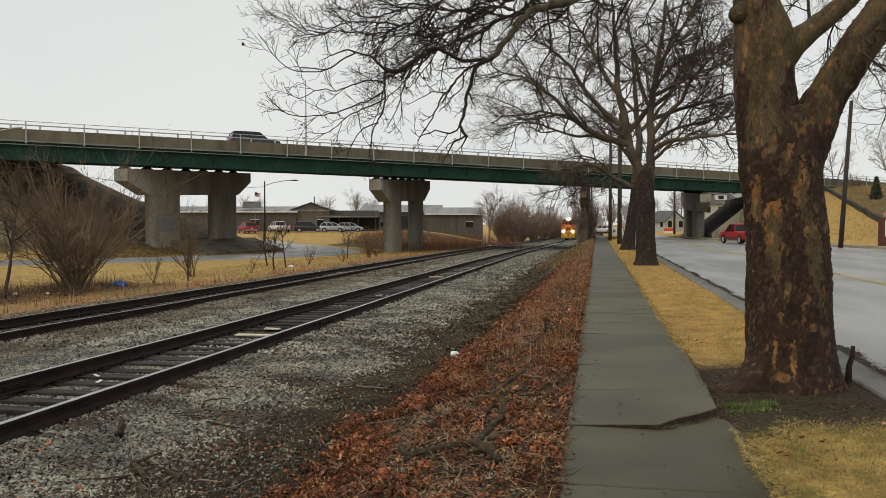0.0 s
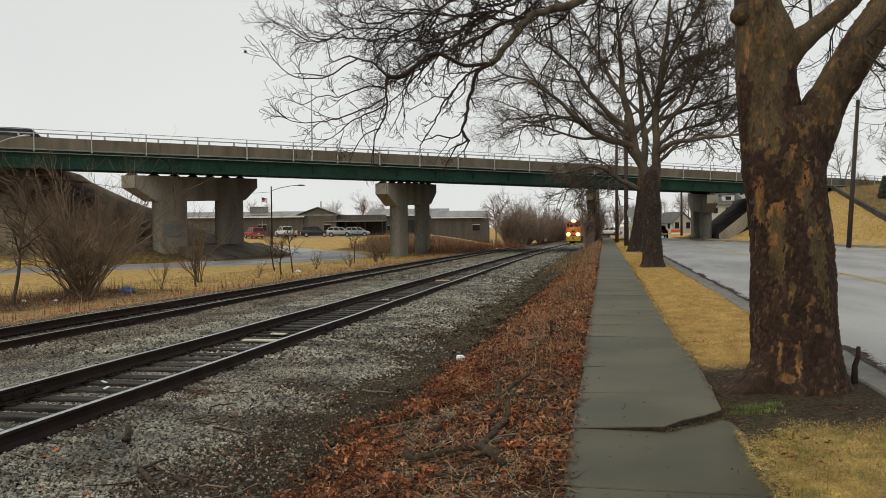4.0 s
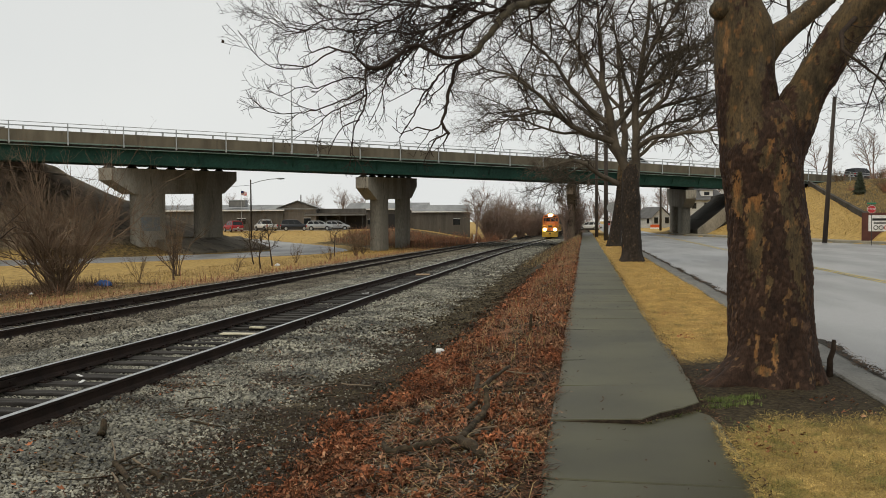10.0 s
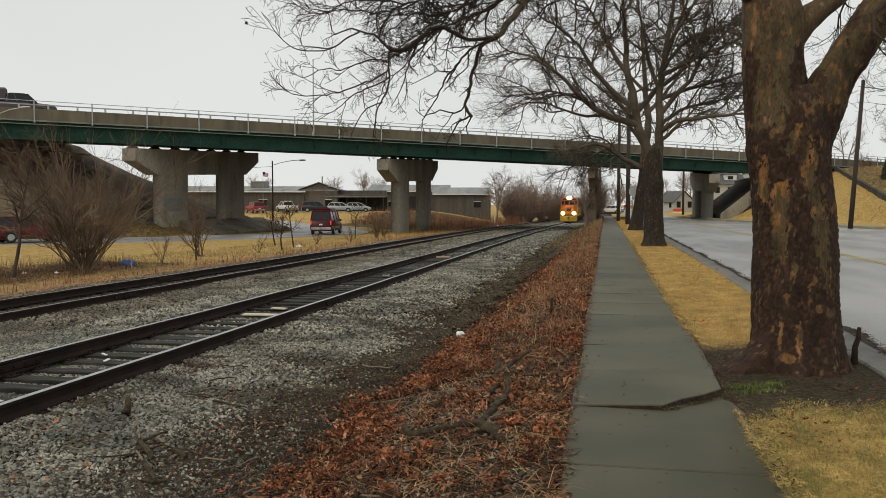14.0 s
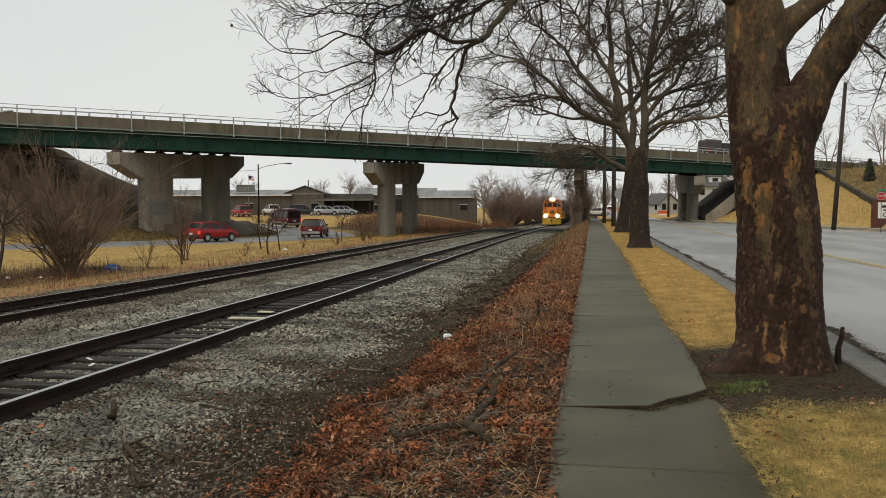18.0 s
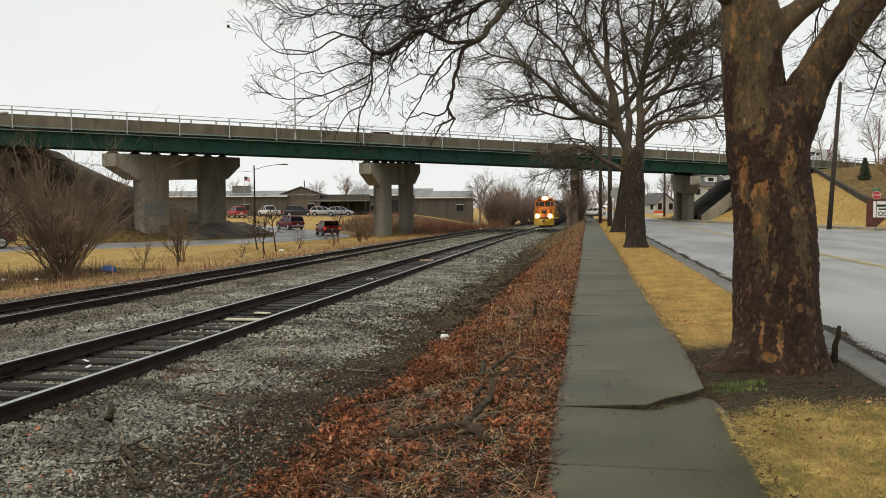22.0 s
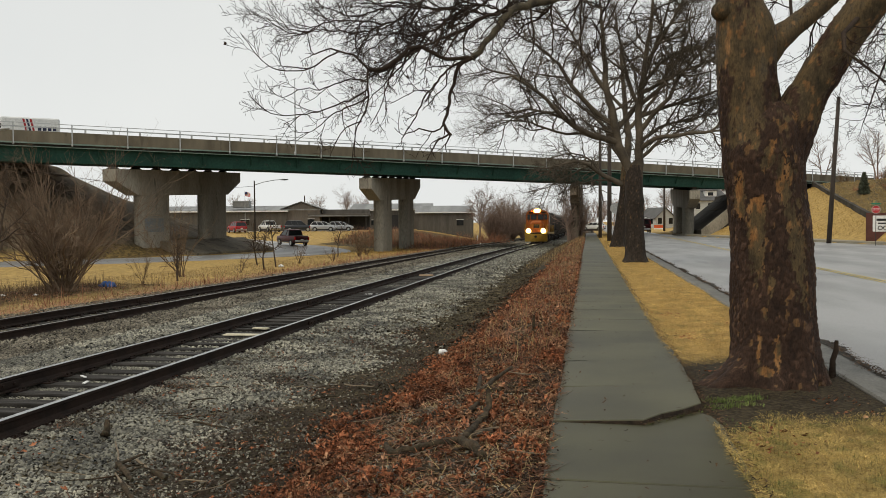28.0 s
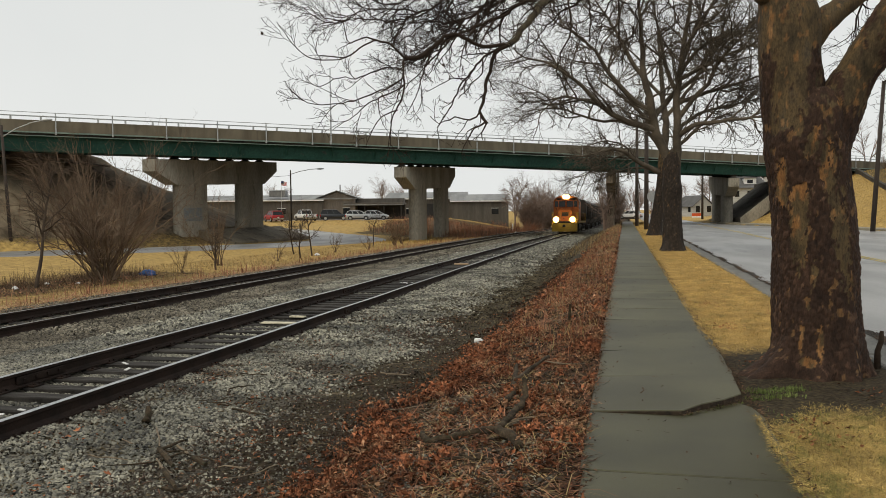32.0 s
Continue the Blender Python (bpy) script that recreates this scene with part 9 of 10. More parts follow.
def leaf_litter():
    rng = np.random.default_rng(31)
    # a curled, lobed leaf
    v = [(0, -0.5, 0.0), (0.32, -0.2, 0.10), (0.5, 0.12, 0.16), (0.2, 0.15, 0.04), (0.12, 0.5, 0.12), (-0.1, 0.48, 0.1), (-0.2, 0.15, 0.03), (-0.5, 0.1, 0.18), (-0.3, -0.22, 0.09), (0, 0, -0.02)]
    f = [(0, 1, 9), (1, 2, 3, 9), (3, 4, 9), (4, 5, 9), (5, 6, 9), (6, 7, 8, 9), (8, 0, 9)]
    for n, y0, y1, size, mm in ((64000, 3.8, 12.5, 0.029, LEAF), (18000, 3.8, 12.5, 0.024, DUFF), (20000, 12.5, 32, 0.048, LEAF), (12000, 12.5, 32, 0.05, DUFF), (9000, 32, 85, 0.09, LEAF)):
        y = y0 + (y1 - y0) * rng.random(n) ** 0.9
        tc = near_track(y)
        x = tc + 3.4 + (-0.24 - tc - 3.4) * rng.random(n)
        edge = bank_edge(y) + 0.08 * np.sin(y * 3.1) + 0.06 * np.sin(y * 5.3 + 1) + rng.normal(0, 0.13, n) - 0.35 * (mm is DUFF)
        patch = 0.8 * np.sin(x * 3.1 + 1.3 * np.sin(y * 1.1)) * np.sin(y * 1.7 + x) + 1.05 * clumps(x, y) + rng.normal(0, 0.22, n)
        rim = np.exp(-((x - edge - 0.25) / 0.3) ** 2) + 0.45 * np.exp(-((x + 0.45) / 0.3) ** 2)
        keep = (x > edge) & (patch + 1.6 * rim + 0.3 * smoothstep(8, 10, y) > 0.85 if mm is LEAF else patch > -1.0)
        x, y = x[keep], y[keep]
        z = land(x, y) + (0.012 + 0.045 * rng.random(len(x)) * (1 + 0.6 * rim[keep]) * (1 + 0.5 * np.clip(patch[keep], 0, 1.5)) if mm is LEAF else 0.005 + 0.01 * rng.random(len(x)))
        rot = turned(len(x), rng, 1.3, (size * 0.62, size * 1.35, size * 2.3), 0.6)
        tagged(new("leaf_litter", mass("leaf_litter", v, f, placed(rot, np.stack([x, y, z], 1)), mm)), "thick litter of rust-brown dead leaves" if mm is LEAF else "broken dark brown leaf crumbs on the soil", "dead leaves", kind="stuff")
    # strays on gravel, verge and mud
    n = 7000
    y = rng.uniform(4.0, 16, n)
    x = np.where(rng.random(n) < 0.55, rng.uniform(-5.2, -2.2, n), rng.uniform(1.2, 2.7, n))
    clump = np.sin(x * 4 + 2) * np.sin(y * 2.2) + rng.normal(0, 0.3, n)
    for bx, by, bw, bl in BARE:
        clump = clump + 0.7 * np.exp(-((x - bx) / bw) ** 2 - ((y - by) / bl) ** 2)
    x, y = x[clump > 0.66], y[clump > 0.66]
    rot = turned(len(x), rng, 0.8, (0.022, 0.034, 0.045), 0.5)
    tagged(new("stray_leaves", mass("stray_leaves", v, f, placed(rot, np.stack([x, y, land(x, y) + 0.03], 1)), LEAF)), "scattered dead leaves on gravel and grass", "dead leaves", kind="stuff")


leaf_litter()


def surface(x, y):
    """Height of whatever lies on top: soil, slab or gutter."""
    z = land(x, y)
    lift = np.where((y > 6.79 + np.clip(x - 0.5, 0, 0.53) * 1.17) & (y < 8.24), 0.0454, np.where((y >= 8.24) & (y < 9.74), 0.0314, np.where((y >= 9.74) & (y < 11.2), 0.0122, 0.0)))
    z = np.where((x > -0.225) & (x < 1.08), -0.006 + np.clip(x + 0.235, 0, 2) * lift, z)
    return np.where((x > 2.9) & (x < 3.8), -0.112, z)


def blades(name, label, x, y, height, width, lean, m, seed, cat="grass", lying=False):
    """Thin bent blades, each standing on the ground."""
    rng = np.random.default_rng(seed)
    n = len(x)
    v = [(-0.5, 0, 0), (0.5, 0, 0), (0.35, 0.22, 0.6), (-0.35, 0.22, 0.6), (0, 0.62, 1.0)]
    f = [(0, 1, 2, 3), (3, 2, 4)]
    h = height * rng.uniform(0.5, 1.25, n) * (1 + 0.35 * np.sin(x * 11 + 2 * np.sin(y * 7)) * np.sin(y * 9 + 1.7 * x))
    a = rng.uniform(0, 6.2832, n)
    t = rng.choice([-1.02, 2.13], n) + rng.normal(0, 0.13, n) if lying else rng.normal(0, lean, n)
    c, s = np.cos(a), np.sin(a)
    ct, st = np.cos(t), np.sin(t)
    o = np.zeros(n)
    rz = np.stack([np.stack([c, -s, o], -1), np.stack([s, c, o], -1), np.stack([o, o, o + 1], -1)], 1)
    rx = np.stack([np.stack([o + 1, o, o], -1), np.stack([o, ct, -st], -1), np.stack([o, st, ct], -1)], 1)
    k = np.stack([width * rng.uniform(0.7, 1.3, n), h, h], 1)[:, None, :]
    z = surface(x, y) + (0.008 + 0.025 * rng.random(n) if lying else -0.005)
    tagged(new(name, mass(name, v, f, placed(rz @ rx * k, np.stack([x, y, z], 1)), m)), label, cat, kind="stuff")


def grasses():
    rng = np.random.default_rng(41)

    def verge(n, y0, y1):
        y = y0 + (y1 - y0) * rng.random(n)
        x = rng.uniform(1.04, 2.76, n)
        w = np.exp(-(((x - 2.0) / 1.1) ** 2) - (((y - 8.8) / 1.4) ** 2)) * 2.4 + 1.3 * np.exp(-(((x - 1.15) / 0.28) ** 2) - (((y - 7.3) / 0.6) ** 2))
        keep = rng.random(n) > w
        bare = (np.hypot(x - 2.0, y - 35.2) < 0.7) | (np.hypot(x - 2.1, y - 55.2) < 0.8)
        keep &= ~bare
        return x[keep], y[keep]
    for n, y0, y1, h, w, s in ((34000, 3.4, 8.0, 0.03, 0.0036, 1), (20000, 8.0, 18, 0.035, 0.006, 2), (16000, 18, 45, 0.04, 0.014, 3), (8000, 45, 110, 0.06, 0.04, 4)):
        x, y = verge(n, y0, y1)
        blades("verge_grass", "short dormant straw-yellow grass on the verge", x, y, h, w, 1.0, NEARGRASS if s < 2 else GRASS, 50 + s)
    x, y = verge(80000, 3.4, 9.0)
    blades("verge_grass", "matted dormant straw-yellow grass on the verge", x, y, 0.06, 0.0035, 1.0, NEARGRASS, 59, lying=True)
    x, y = verge(45000, 9.0, 22.0)
    blades("verge_grass", "matted dormant golden grass farther along the verge", x, y, 0.07, 0.006, 1.0, VERGE, 58, lying=True)
    x, y = verge(20000, 22.0, 60.0)
    blades("verge_grass", "matted dormant golden grass far along the verge", x, y, 0.1, 0.014, 1.0, VERGE, 57, lying=True)
    # leaves and straw blown over the pavement's left edge
    n = 2600
    y = 3.8 + 30 * rng.random(n) ** 1.4
    x = -0.235 + np.abs(rng.normal(0, 0.05, n)) * (0.5 + 0.5 * np.sin(y * 2.3) * np.sin(y * 5.1 + 1)) - 0.03
    blades("pavement_debris", "dead leaves and straw blown over the pavement's edge", x, y, 0.07, 0.012, 1.0, LEAF, 56, "litter", True)
    # green sprigs on the mud beside the lifted slab and in the near grass
    n = 1000
    c = rng.integers(0, 9, n)
    x, y = 1.16 + 0.055 * c + rng.normal(0, 0.05, n), 7.62 + 0.3 * np.sin(c * 2.1) ** 2 + 0.03 * c + rng.normal(0, 0.05, n)
    blades("green_sprigs", "small green weeds beside the lifted slab", x, y, 0.032, 0.011, 0.9, GREENGRASS, 61)
    n = 4500
    x, y = rng.uniform(1.15, 2.0, n), rng.uniform(3.6, 7.2, n)
    keep = np.sin(x * 5) * np.sin(y * 3.1) + rng.normal(0, 0.4, n) > 0.1
    blades("green_sprigs", "green blades among the dormant grass", x[keep], y[keep], 0.04, 0.004, 0.9, GREENGRASS, 62)
    # tufts of straw and weeds on the track bank
    n = 60000
    y = 4 + 30 * rng.random(n) ** 1.3
    tc = near_track(y)
    x = bank_edge(y) + 0.15 + (-0.37 - bank_edge(y)) * rng.random(n)
    tuft = np.sin(x * 6.3 + 2 * np.sin(y * 2.1)) * np.sin(y * 3.7 + 1.4 * x)
    near_edge = np.exp(-((x + 0.35) / 0.22) ** 2)
    keep = (tuft + near_edge * 0.35 + rng.normal(0, 0.25, n) - 0.9 * np.exp(-((x - bank_edge(y) - 0.25) / 0.35) ** 2)) > 0.62
    blades("straw", "bleached straw lying in the leaf litter", x[keep][::4], y[keep][::4], 0.2, 0.005, 1.25, STRAW, 63, lying=True)
    n = 9000
    y = 4 + 22 * rng.random(n)
    x = bank_edge(y) - 0.2 + (-0.05 - bank_edge(y)) * rng.random(n)
    blades("twig_litter", "thin dark fallen twigs among the leaves", x, y, 0.26, 0.008, 1.45, TWIG, 67, "twigs", True)
    n = 56000
    y = 5 + 79 * rng.random(n) ** 1.25
    x = bank_edge(y) + 0.2 + (-0.5 - bank_edge(y)) * rng.random(n)
    keep = ((0.6 * np.sin(x * 2.3 + y * 0.7) * np.sin(y * 1.3) + 0.9 * np.sin(x * 7.3 + 1.4 * np.sin(y * 2.9)) * np.sin(y * 4.3 + x) + rng.normal(0, 0.3, n)) > 0.05) & (rng.random(n) < 0.03 + smoothstep(8.0, 12.0, y))
    blades("bank_weeds", "reddish dead weed stalks on the track bank", x[keep], y[keep], 0.2, 0.008, 0.8, WEED, 64, lying=True)
    blades("bank_weeds", "short dead stalks standing on the track bank", x[keep][::4], y[keep][::4], 0.2, 0.007, 0.6, WEED, 99)
    blades("bank_weeds", "pale dead stalks leaning on the track bank", x[keep][1::16], y[keep][1::16], 0.24, 0.007, 0.8, STRAW, 87)
    n = 15000
    y = 11 + 50 * rng.random(n) ** 1.15
    x = bank_edge(y) + 0.35 + (-0.65 - bank_edge(y)) * rng.random(n)
    keep = 0.8 * np.sin(x * 5.1 + y * 0.9) * np.sin(y * 2.3 + x) + rng.normal(0, 0.4, n) + 0.5 * smoothstep(14, 24, y) > 0.45
    x, y = x[keep], y[keep]
    blades("bank_weeds", "purplish-brown dead stalks standing beside the pavement", x[::2], y[::2], 0.2, 0.008, 0.9, STALK, 86)
    blades("bank_weeds", "bleached dead stalks leaning beside the pavement", x[1::3], y[1::3], 0.2, 0.008, 0.9, STRAW, 85)
    n = 7000
    y = 40 + 80 * rng.random(n)
    x = -0.35 - rng.random(n) ** 1.3 * 2.8
    keep = np.sin(y * 0.9 + x) + rng.normal(0, 0.7, n) > 0
    blades("bank_weeds", "pale weeds beside the pavement", x[keep], y[keep], 0.28, 0.018, 0.7, BUSHTWIG, 65)
    blades("bank_weeds", "pale straw beside the pavement", x[~keep], y[~keep], 0.24, 0.018, 0.9, STRAW, 98)
    # sedge between the dirt and the gravel
    n = 2400
    y = 4 + 16 * rng.random(n)
    x = near_track(y) + rng.uniform(2.5, 3.8, n)
    blades("twig_litter", "thin dead twigs and stems on the dirt", x, y, 0.12, 0.005, 1.35, TWIG, 66, "twigs", True)
    # brown debris caught on the gravel
    n = 56000
    y = 4 + 12 * rng.random(n)
    x = near_track(y) + rng.uniform(0.8, 3.9, n)
    heap = np.sin(x * 3.7 + 1.7 * np.sin(y * 2.3)) * np.sin(y * 2.9 + 0.9 * x) + 0.5 * np.sin(x * 1.3 + 2) * np.sin(y * 0.8)
    for bx, by, bw, bl in BARE:
        heap = heap + 1.1 * np.exp(-((x - bx) / bw) ** 2 - ((y - by) / bl) ** 2)
    keep = heap + rng.normal(0, 0.25, n) + 0.3 * (x > near_track(y) + 2.4) > 0.5
    x, y = x[keep], y[keep]
    half = len(x) // 2
    blades("twig_litter", "thin brown stems caught between the stones", x[:half:8], y[:half:8], 0.1, 0.005, 1.0, LEAF, 81, "twigs", True)
    blades("twig_litter", "dark crumbled bark and stems between the stones", x[half:], y[half:], 0.07, 0.009, 1.0, TWIG, 82, "twigs", True)
    # sticks and straw on the bare soil inside the leaf bank
    n = 26000
    y = 4 + 14 * rng.random(n) ** 1.1
    x = bank_edge(y) + 0.1 + (-0.35 - bank_edge(y)) * rng.random(n)
    rim = np.exp(-((x - bank_edge(y) - 0.25) / 0.3) ** 2)
    keep = rng.random(n) > 0.6 * rim
    x, y = x[keep], y[keep]
    blades("twig_litter", "fine brown stems among the leaves", x[::5], y[::5], 0.22, 0.006, 1.0, WEED, 83, "twigs", True)
    blades("straw", "fine bleached stems among the leaves", x[1::12], y[1::12], 0.28, 0.005, 1.0, STRAW, 84, "straw", True)
    # leaf crumbs, twigs and moss on the pavement and in its broken edge
    n = 150
    x, y = rng.uniform(-0.2, 1.05, n), 4 + 16 * rng.random(n)
    blades("pavement_debris", "small dark leaf crumbs on the pavement", x, y, 0.05, 0.014, 1.0, DUFF, 94, "litter", True)
    n = 110
    f = rng.random(n)
    x, y = 0.5 + 0.54 * f + rng.normal(0, 0.015, n), 6.76 + 0.63 * f - np.abs(rng.normal(0, 0.03, n))
    blades("pavement_debris", "soil and twigs caught under the lifted slab", x, y, 0.04, 0.009, 1.0, DUFF, 95, "litter", True)
    blades("moss_tufts", "green moss along the lifted slab", x, y, 0.025, 0.008, 1.0, GREENGRASS, 96)
    n = 5200
    x, y = rng.choice([-0.25, 1.11], n) + rng.normal(0, 0.038, n), 4 + 32 * rng.random(n) ** 1.2
    blades("pavement_debris", "dirt and leaf crumbs along the pavement's edges", x, y, 0.06, 0.014, 1.0, DUFF, 97, "litter", True)
    # leaf mould along the gutter
    n = 7000
    y = 6 + 60 * rng.random(n) ** 1.3
    x = 3.38 + rng.normal(0, 0.055, n) + 0.04 * np.sin(y * 1.7)
    keep = np.sin(y * 1.3) + np.sin(y * 3.7 + 1) + rng.normal(0, 0.7, n) > -0.4
    x, y = x[keep], y[keep]
    blades("gutter_litter", "dark leaf mould and twigs along the gutter", x, y, 0.065, 0.016, 1.0, DUFF, 55, "litter", True)
    # debris on the mud round the tree
    n = 1500
    a, r = rng.uniform(0, 6.2832, n), rng.uniform(0.45, 1.5, n)
    x, y = 1.98 + np.cos(a) * r, 9.0 + np.sin(a) * r * 1.1 - 0.35
    keep = (x > 1.15) & (x < 2.7)
    blades("twig_litter", "dark twigs and bark flakes on the mud", x[keep], y[keep], 0.12, 0.006, 1.0, TWIG, 68, "twigs", True)
    # dry grass beyond the far track
    for n, y0, y1, h, w, s in ((26000, 12, 34, 0.06, 0.014, 1), (20000, 34, 70, 0.09, 0.02, 2), (12000, 70, 120, 0.16, 0.04, 3)):
        y = y0 + (y1 - y0) * rng.random(n)
        fc = far_track(y)
        x = fc - 2.6 - 8.0 * rng.random(n) ** 0.8
        keep = (np.sin(x * 1.3 + y * 0.4) * np.sin(y * 0.9 + x) + rng.normal(0, 0.5, n)) > -0.5
        blades("dry_grass", "rough dry tan grass beyond the tracks", x[keep], y[keep], h, w, 0.5, GRASS if s > 2 else STRAW, 70 + s)
    n = 3600
    y = 16 + 100 * rng.random(n)
    x = far_track(y) - 2.4 - 1.6 * rng.random(n)
    keep = (np.sin(y * 0.7) + np.sin(y * 1.9 + 1) + rng.normal(0, 0.6, n)) > 0.2
    blades("tall_weeds", "tall rust-brown weeds along the far track", x[keep], y[keep], 0.42, 0.018, 0.35, WEED, 75)
    # matted brown grass at the edge of the far track's stones
    n = 44000
    y = 10 + 75 * rng.random(n) ** 1.3
    x = far_track(y) - 1.9 - 3.2 * rng.random(n) ** 0.9
    blades("matted_grass", "matted rust-tan grass along the far track", x[::3], y[::3], 0.26, 0.016, 1.0, STRAW, 91, "grass", True)
    blades("matted_grass", "matted rust-brown stems along the far track", x[1::2], y[1::2], 0.22, 0.014, 1.0, WEED, 92, "grass", True)
    # dark litter under the big bush
    n = 22000
    y = rng.uniform(15, 31, n)
    x = rng.normal(-19.3, 1.3, n) + 0.5 * np.sin(y * 1.3)
    keep = (x < -17.0 + 0.4 * np.sin(y * 0.9)) & (np.sin(x * 2.1 + y) * np.sin(y * 1.1) + rng.normal(0, 0.5, n) > -0.3)
    blades("twig_litter", "dark leaf mould and twigs under the bushes", x[keep], y[keep], 0.2, 0.022, 1.0, DUFF, 93, "twigs", True)
    blades("dead_weeds", "short dark dead weeds among the bushes", x[keep][::6], y[keep][::6], 0.45, 0.012, 0.4, BUSHTWIG, 90, "weeds")
    x, y = rng.normal(-18.9, 1.1, 3000), rng.uniform(16, 30, 3000)
    blades("dead_weeds", "rust-brown leaves and stems among the bushes", x, y, 0.16, 0.03, 0.9, WEED, 89, "weeds", True)
    # rank brown growth between the lawn and the tracks
    n = 16000
    x, y = rng.uniform(-33, -14.5, n), rng.uniform(86, 134, n)
    keep = (y > 86 - 0.75 * (x + 14) * (x < -20)) & (np.sin(x * 1.1 + 0.4 * y) * np.sin(y * 0.7) + rng.normal(0, 0.5, n) > -0.2)
    x, y = x[keep], y[keep]
    blades("dry_brush", "rank rust-brown dead growth beyond the tracks", x[::2], y[::2], 0.75, 0.035, 0.4, WEED, 101, "brush")
    blades("dry_brush", "rank grey-brown dead stems beyond the tracks", x[1::2], y[1::2], 0.9, 0.03, 0.35, STALK, 102, "brush")
    # lawn across the side road and on the hill
    n = 26000
    x, y = rng.uniform(-62, -13, n), rng.uniform(84, 128, n)
    d = np.min(np.hypot(x[:, None] - ROAD_LINE[None, ::4, 0], y[:, None] - ROAD_LINE[None, ::4, 1]), 1)
    keep = (d > 7.0) & ~((x > -33) & (y > 86 - 0.75 * (x + 14) * (x < -20)))
    blades("lawn", "dormant golden lawn before the low buildings", x[keep], y[keep], 0.08, 0.04, 0.9, VERGE, 76)
    n = 60000
    x, y = rng.uniform(14, 44, n), rng.uniform(58, 112, n)
    z = land(x, y)
    keep = (z > 0.3) & (z < 6.3) & (x - road_edge(y) > 2.2)
    blades("hill_grass", "dormant golden grass on the hill", x[keep], y[keep], 0.12, 0.035, 0.8, GRASS, 77)


grasses()


# --- everything that moves ---
def track_pose(y):
    """On the near track with the front towards -y."""
    x0, x1 = float(near_track(y)), float(near_track(y + 12))
    z0, z1 = float(rail_z(y)), float(rail_z(y + 12))
    return pose(x0, y, z0, math.degrees(math.atan2(z1 - z0, 12)), 0, -math.degrees(math.atan2(x1 - x0, 12)))


def side_pose(s, lane=0.0, ahead=0):
    """On the side road, s metres along it, lane metres to the left; ahead: how early it turns into the bend."""
    i = float(np.clip(s, 2, len(ROAD_S) - 4))
    k = int(i)
    f = i - k
    p = ROAD_LINE[k] * (1 - f) + ROAD_LINE[k + 1] * f
    n = min(k + ahead, len(ROAD_LINE) - 3)
    d = ROAD_LINE[n + 2] - ROAD_LINE[n - 1]
    d = d / np.linalg.norm(d)
    z = SIDE_ROAD_Z[k] * (1 - f) + SIDE_ROAD_Z[k + 1] * f
    dz = (SIDE_ROAD_Z[k + 2] - SIDE_ROAD_Z[k - 1]) / 3
    p = p + np.array([-d[1], d[0]]) * lane
    return pose(p[0], p[1], float(z), math.degrees(math.atan(dz)), 0, math.degrees(math.atan2(-d[0], d[1])))


def deck_pose(u, v, way):
    z = float(deck_z(u)) - 1.4 + BANK * v
    p = BRIDGE_O + BRIDGE_U * u + BRIDGE_V * v
    return pose(p[0], p[1], z, 0, -3.2 if way > 0 else 3.2, 37.8 - 90 if way > 0 else 37.8 + 90)


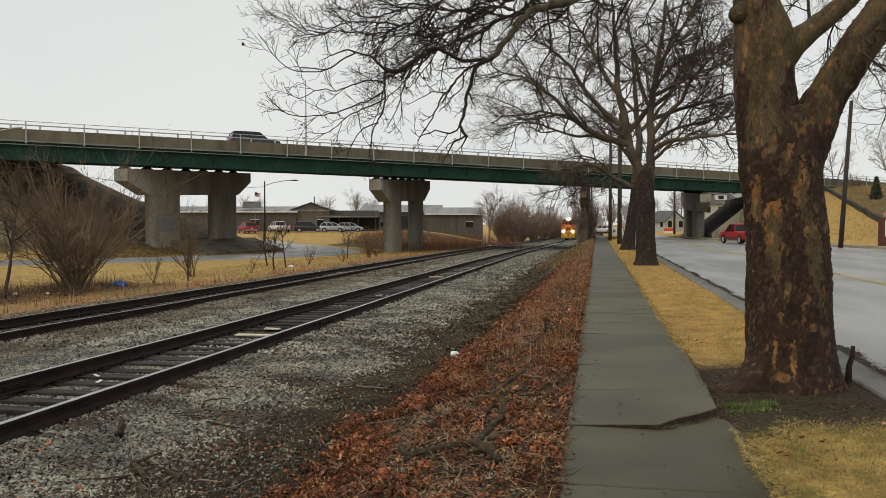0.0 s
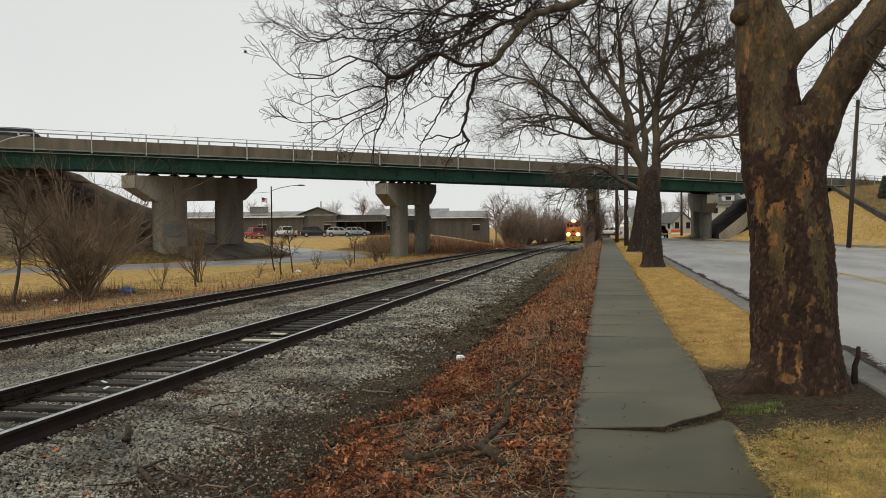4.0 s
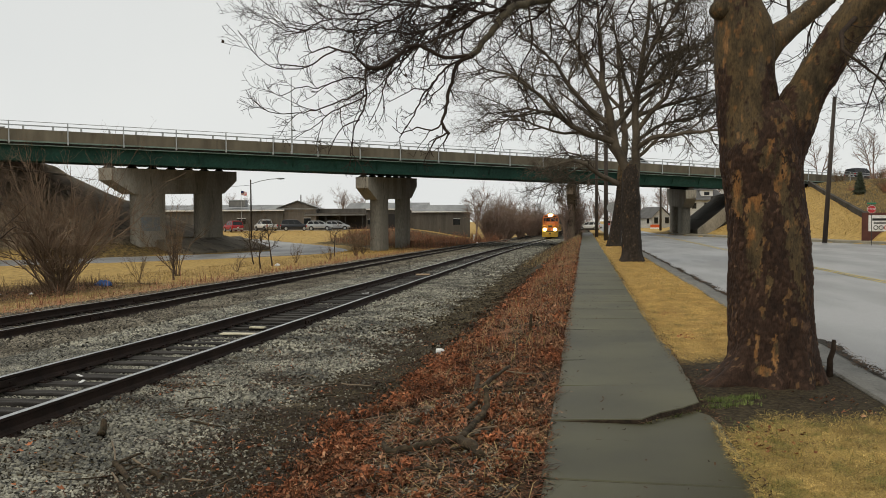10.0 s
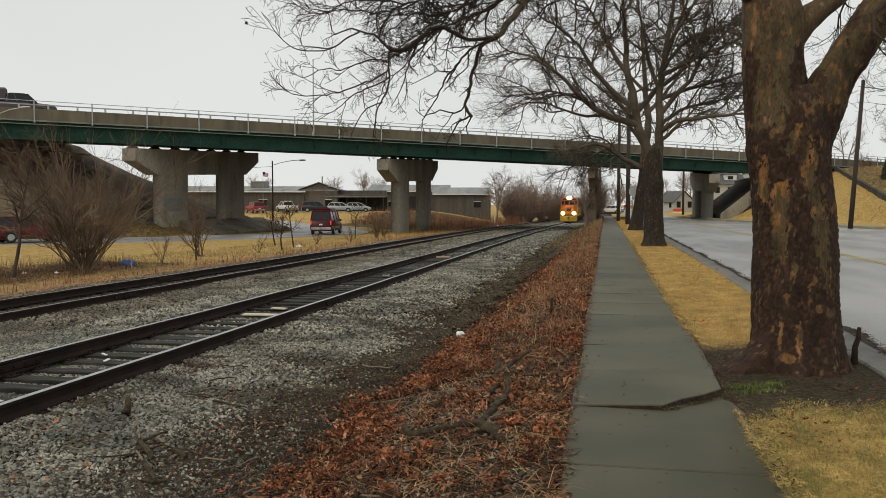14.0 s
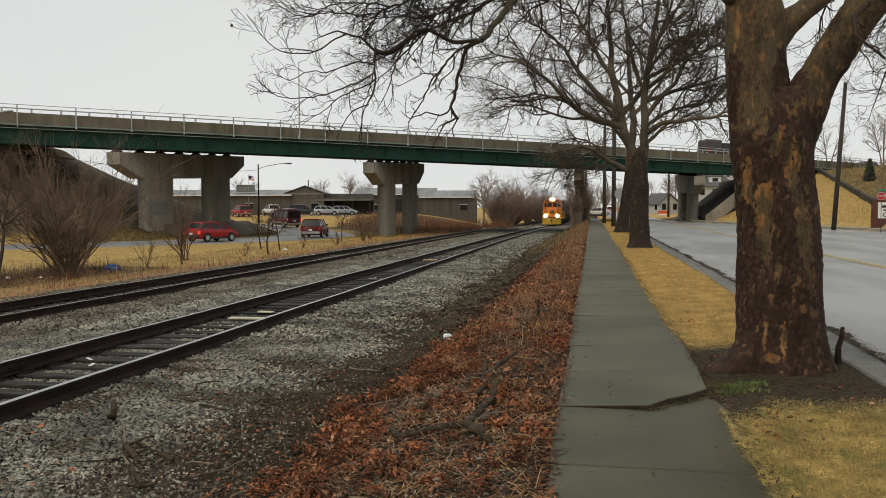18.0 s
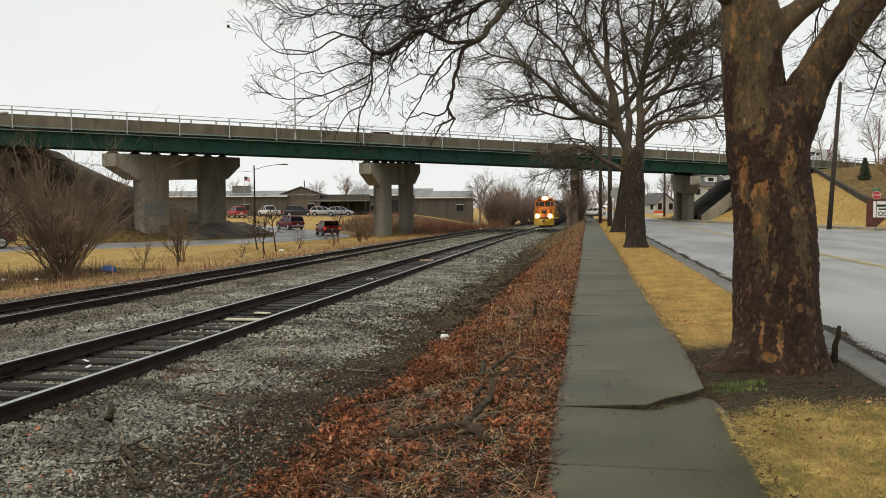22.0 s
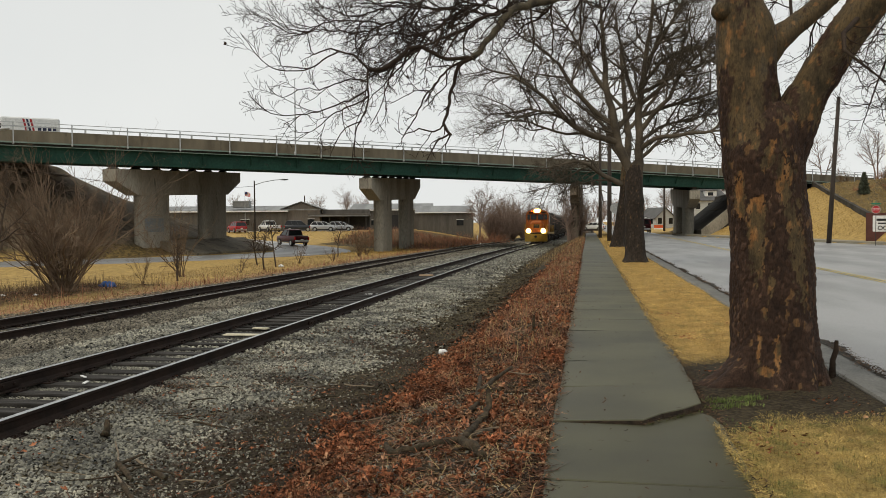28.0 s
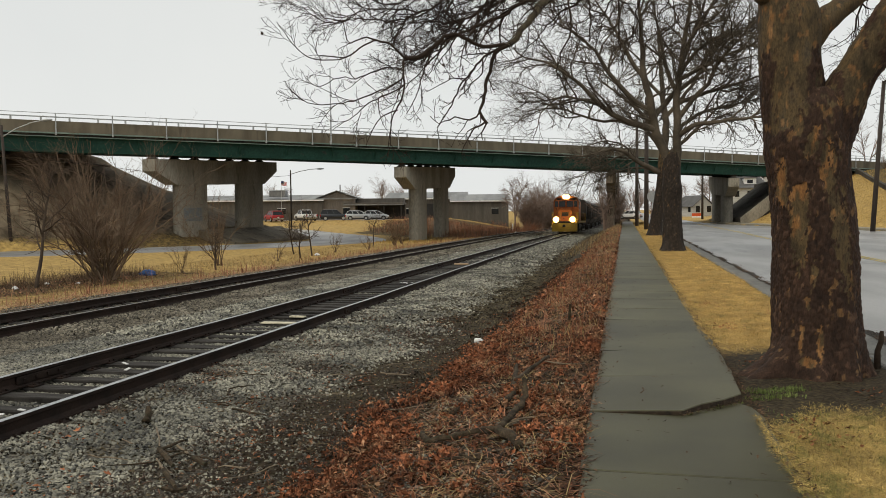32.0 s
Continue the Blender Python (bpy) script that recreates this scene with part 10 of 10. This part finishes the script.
def motions():
    ts = [i * 2.0 for i in range(17)]
    walk(loco, [(t, track_pose(TRAIN_Y(t))) for t in ts])
    for k, w in enumerate(wagons):
        walk(w, [(t, track_pose(TRAIN_Y(t) + 18.3 + 15.6 * k)) for t in ts])
    # side road: seconds and metres along the road
    for ob, rows in ((side_van, ((0, 92), (8, 176), (11, 204.5), (12, 213), (13, 220.5), (14, 227), (15, 234), (15.5, 239), (16.5, 247.5), (18, 258.5), (18.5, 263), (19, 268), (19.5, 273.5), (21, 294), (26, 350), (32, 380))),
                     (side_suv, ((0, 62), (8, 139), (13, 190), (14.5, 203), (15.5, 212.5), (17.5, 225), (18.5, 230), (19.5, 235), (20, 239), (21, 247.5), (22, 255.5), (23, 265), (25, 290), (28, 330), (32, 360))),
                     (side_red, ((0, 50), (8, 120), (14, 177), (17.5, 209), (18, 213.5), (18.5, 217.5), (19, 221.5), (19.5, 225), (20, 228.5), (21, 235), (22, 240.5), (23, 247), (24, 255.5), (25, 265), (27, 288), (29, 315), (32, 350))),
                     (side_pickup, ((0, 20), (8, 80), (16, 148), (20, 178), (23, 206), (23.5, 211), (24, 216), (24.5, 220.5), (25, 224.8), (25.5, 228.8), (27.5, 248.5), (28, 252.5), (29, 259), (30, 267), (32, 290)))):
        keyed = []
        a = np.array(rows, float)
        t = 0.0
        while t < 32.01:
            keyed.append((t, side_pose(float(np.interp(t, a[:, 0], a[:, 1])), *((1.0, 7) if ob is side_pickup else (0.0, 5)))))
            t += 0.5
        walk(ob, keyed)
    # the highway: a place at a time, and a speed
    for ob, t0, u0, speed, v, way in ((deck_suv, 1.0, 27.6, 16.0, 2.6, 1), (deck_suv_b, 4.5, 1.4, 17.7, 2.6, 1), (deck_silver, 8.0, 15.0, 19.0, 5.6, 1), (deck_grey, 8.0, 22.6, 19.0, 5.6, 1),
                                      (deck_pick, 14.5, 1.6, 19.6, 2.6, 1), (deck_red, 23.0, 8.0, -21.0, 13.5, -1), (deck_truck, 28.0, -6.9, -18.4, 14, -1)):
        walk(ob, [(t, deck_pose(u0 + speed * (t - t0), v, way)) for t in (0.0, 8.0, 16.0, 24.0, 32.0)])
    # the street
    rows = ((0, 12.7, 77.5), (0.5, 11.6, 81.5), (1, 10.9, 86), (1.5, 10.2, 91.5), (2, 9.6, 97.5), (2.5, 9.0, 103), (3, 8.5, 108.5), (3.5, 8.0, 115), (6, 6.8, 150), (12, 6.8, 250), (32, 6.8, 520))
    def street(ob, rows):
        a = np.array(rows, float)
        out = []
        for t in sorted({*a[:, 0].tolist(), *[x * 1.0 for x in range(33)]}):
            x, y = np.interp(t, a[:, 0], a[:, 1]), np.interp(t, a[:, 0], a[:, 2])
            x2, y2 = np.interp(t + 0.4, a[:, 0], a[:, 1]), np.interp(t + 0.4, a[:, 0], a[:, 2])
            yaw = math.degrees(math.atan2(-(x2 - x), y2 - y)) if y2 > y else 0
            out.append((t, pose(x, y, -0.09, 0, 0, yaw)))
        walk(ob, out)
    street(street_pickup, rows)
    street(street_van, ((0, 10.6, -260), (19, 10.5, 14), (20, 10.3, 26.5), (20.5, 10.42, 32), (21, 10.55, 38), (22, 10.6, 49.5), (23, 10.45, 61.5), (24, 10.2, 74), (25, 9.9, 87), (25.5, 9.75, 94), (27, 8.6, 114), (32, 6.9, 190)))


TRAIN_Y = lambda t: 179.0 - 2.1 * t - 0.0135 * t * t
motions()
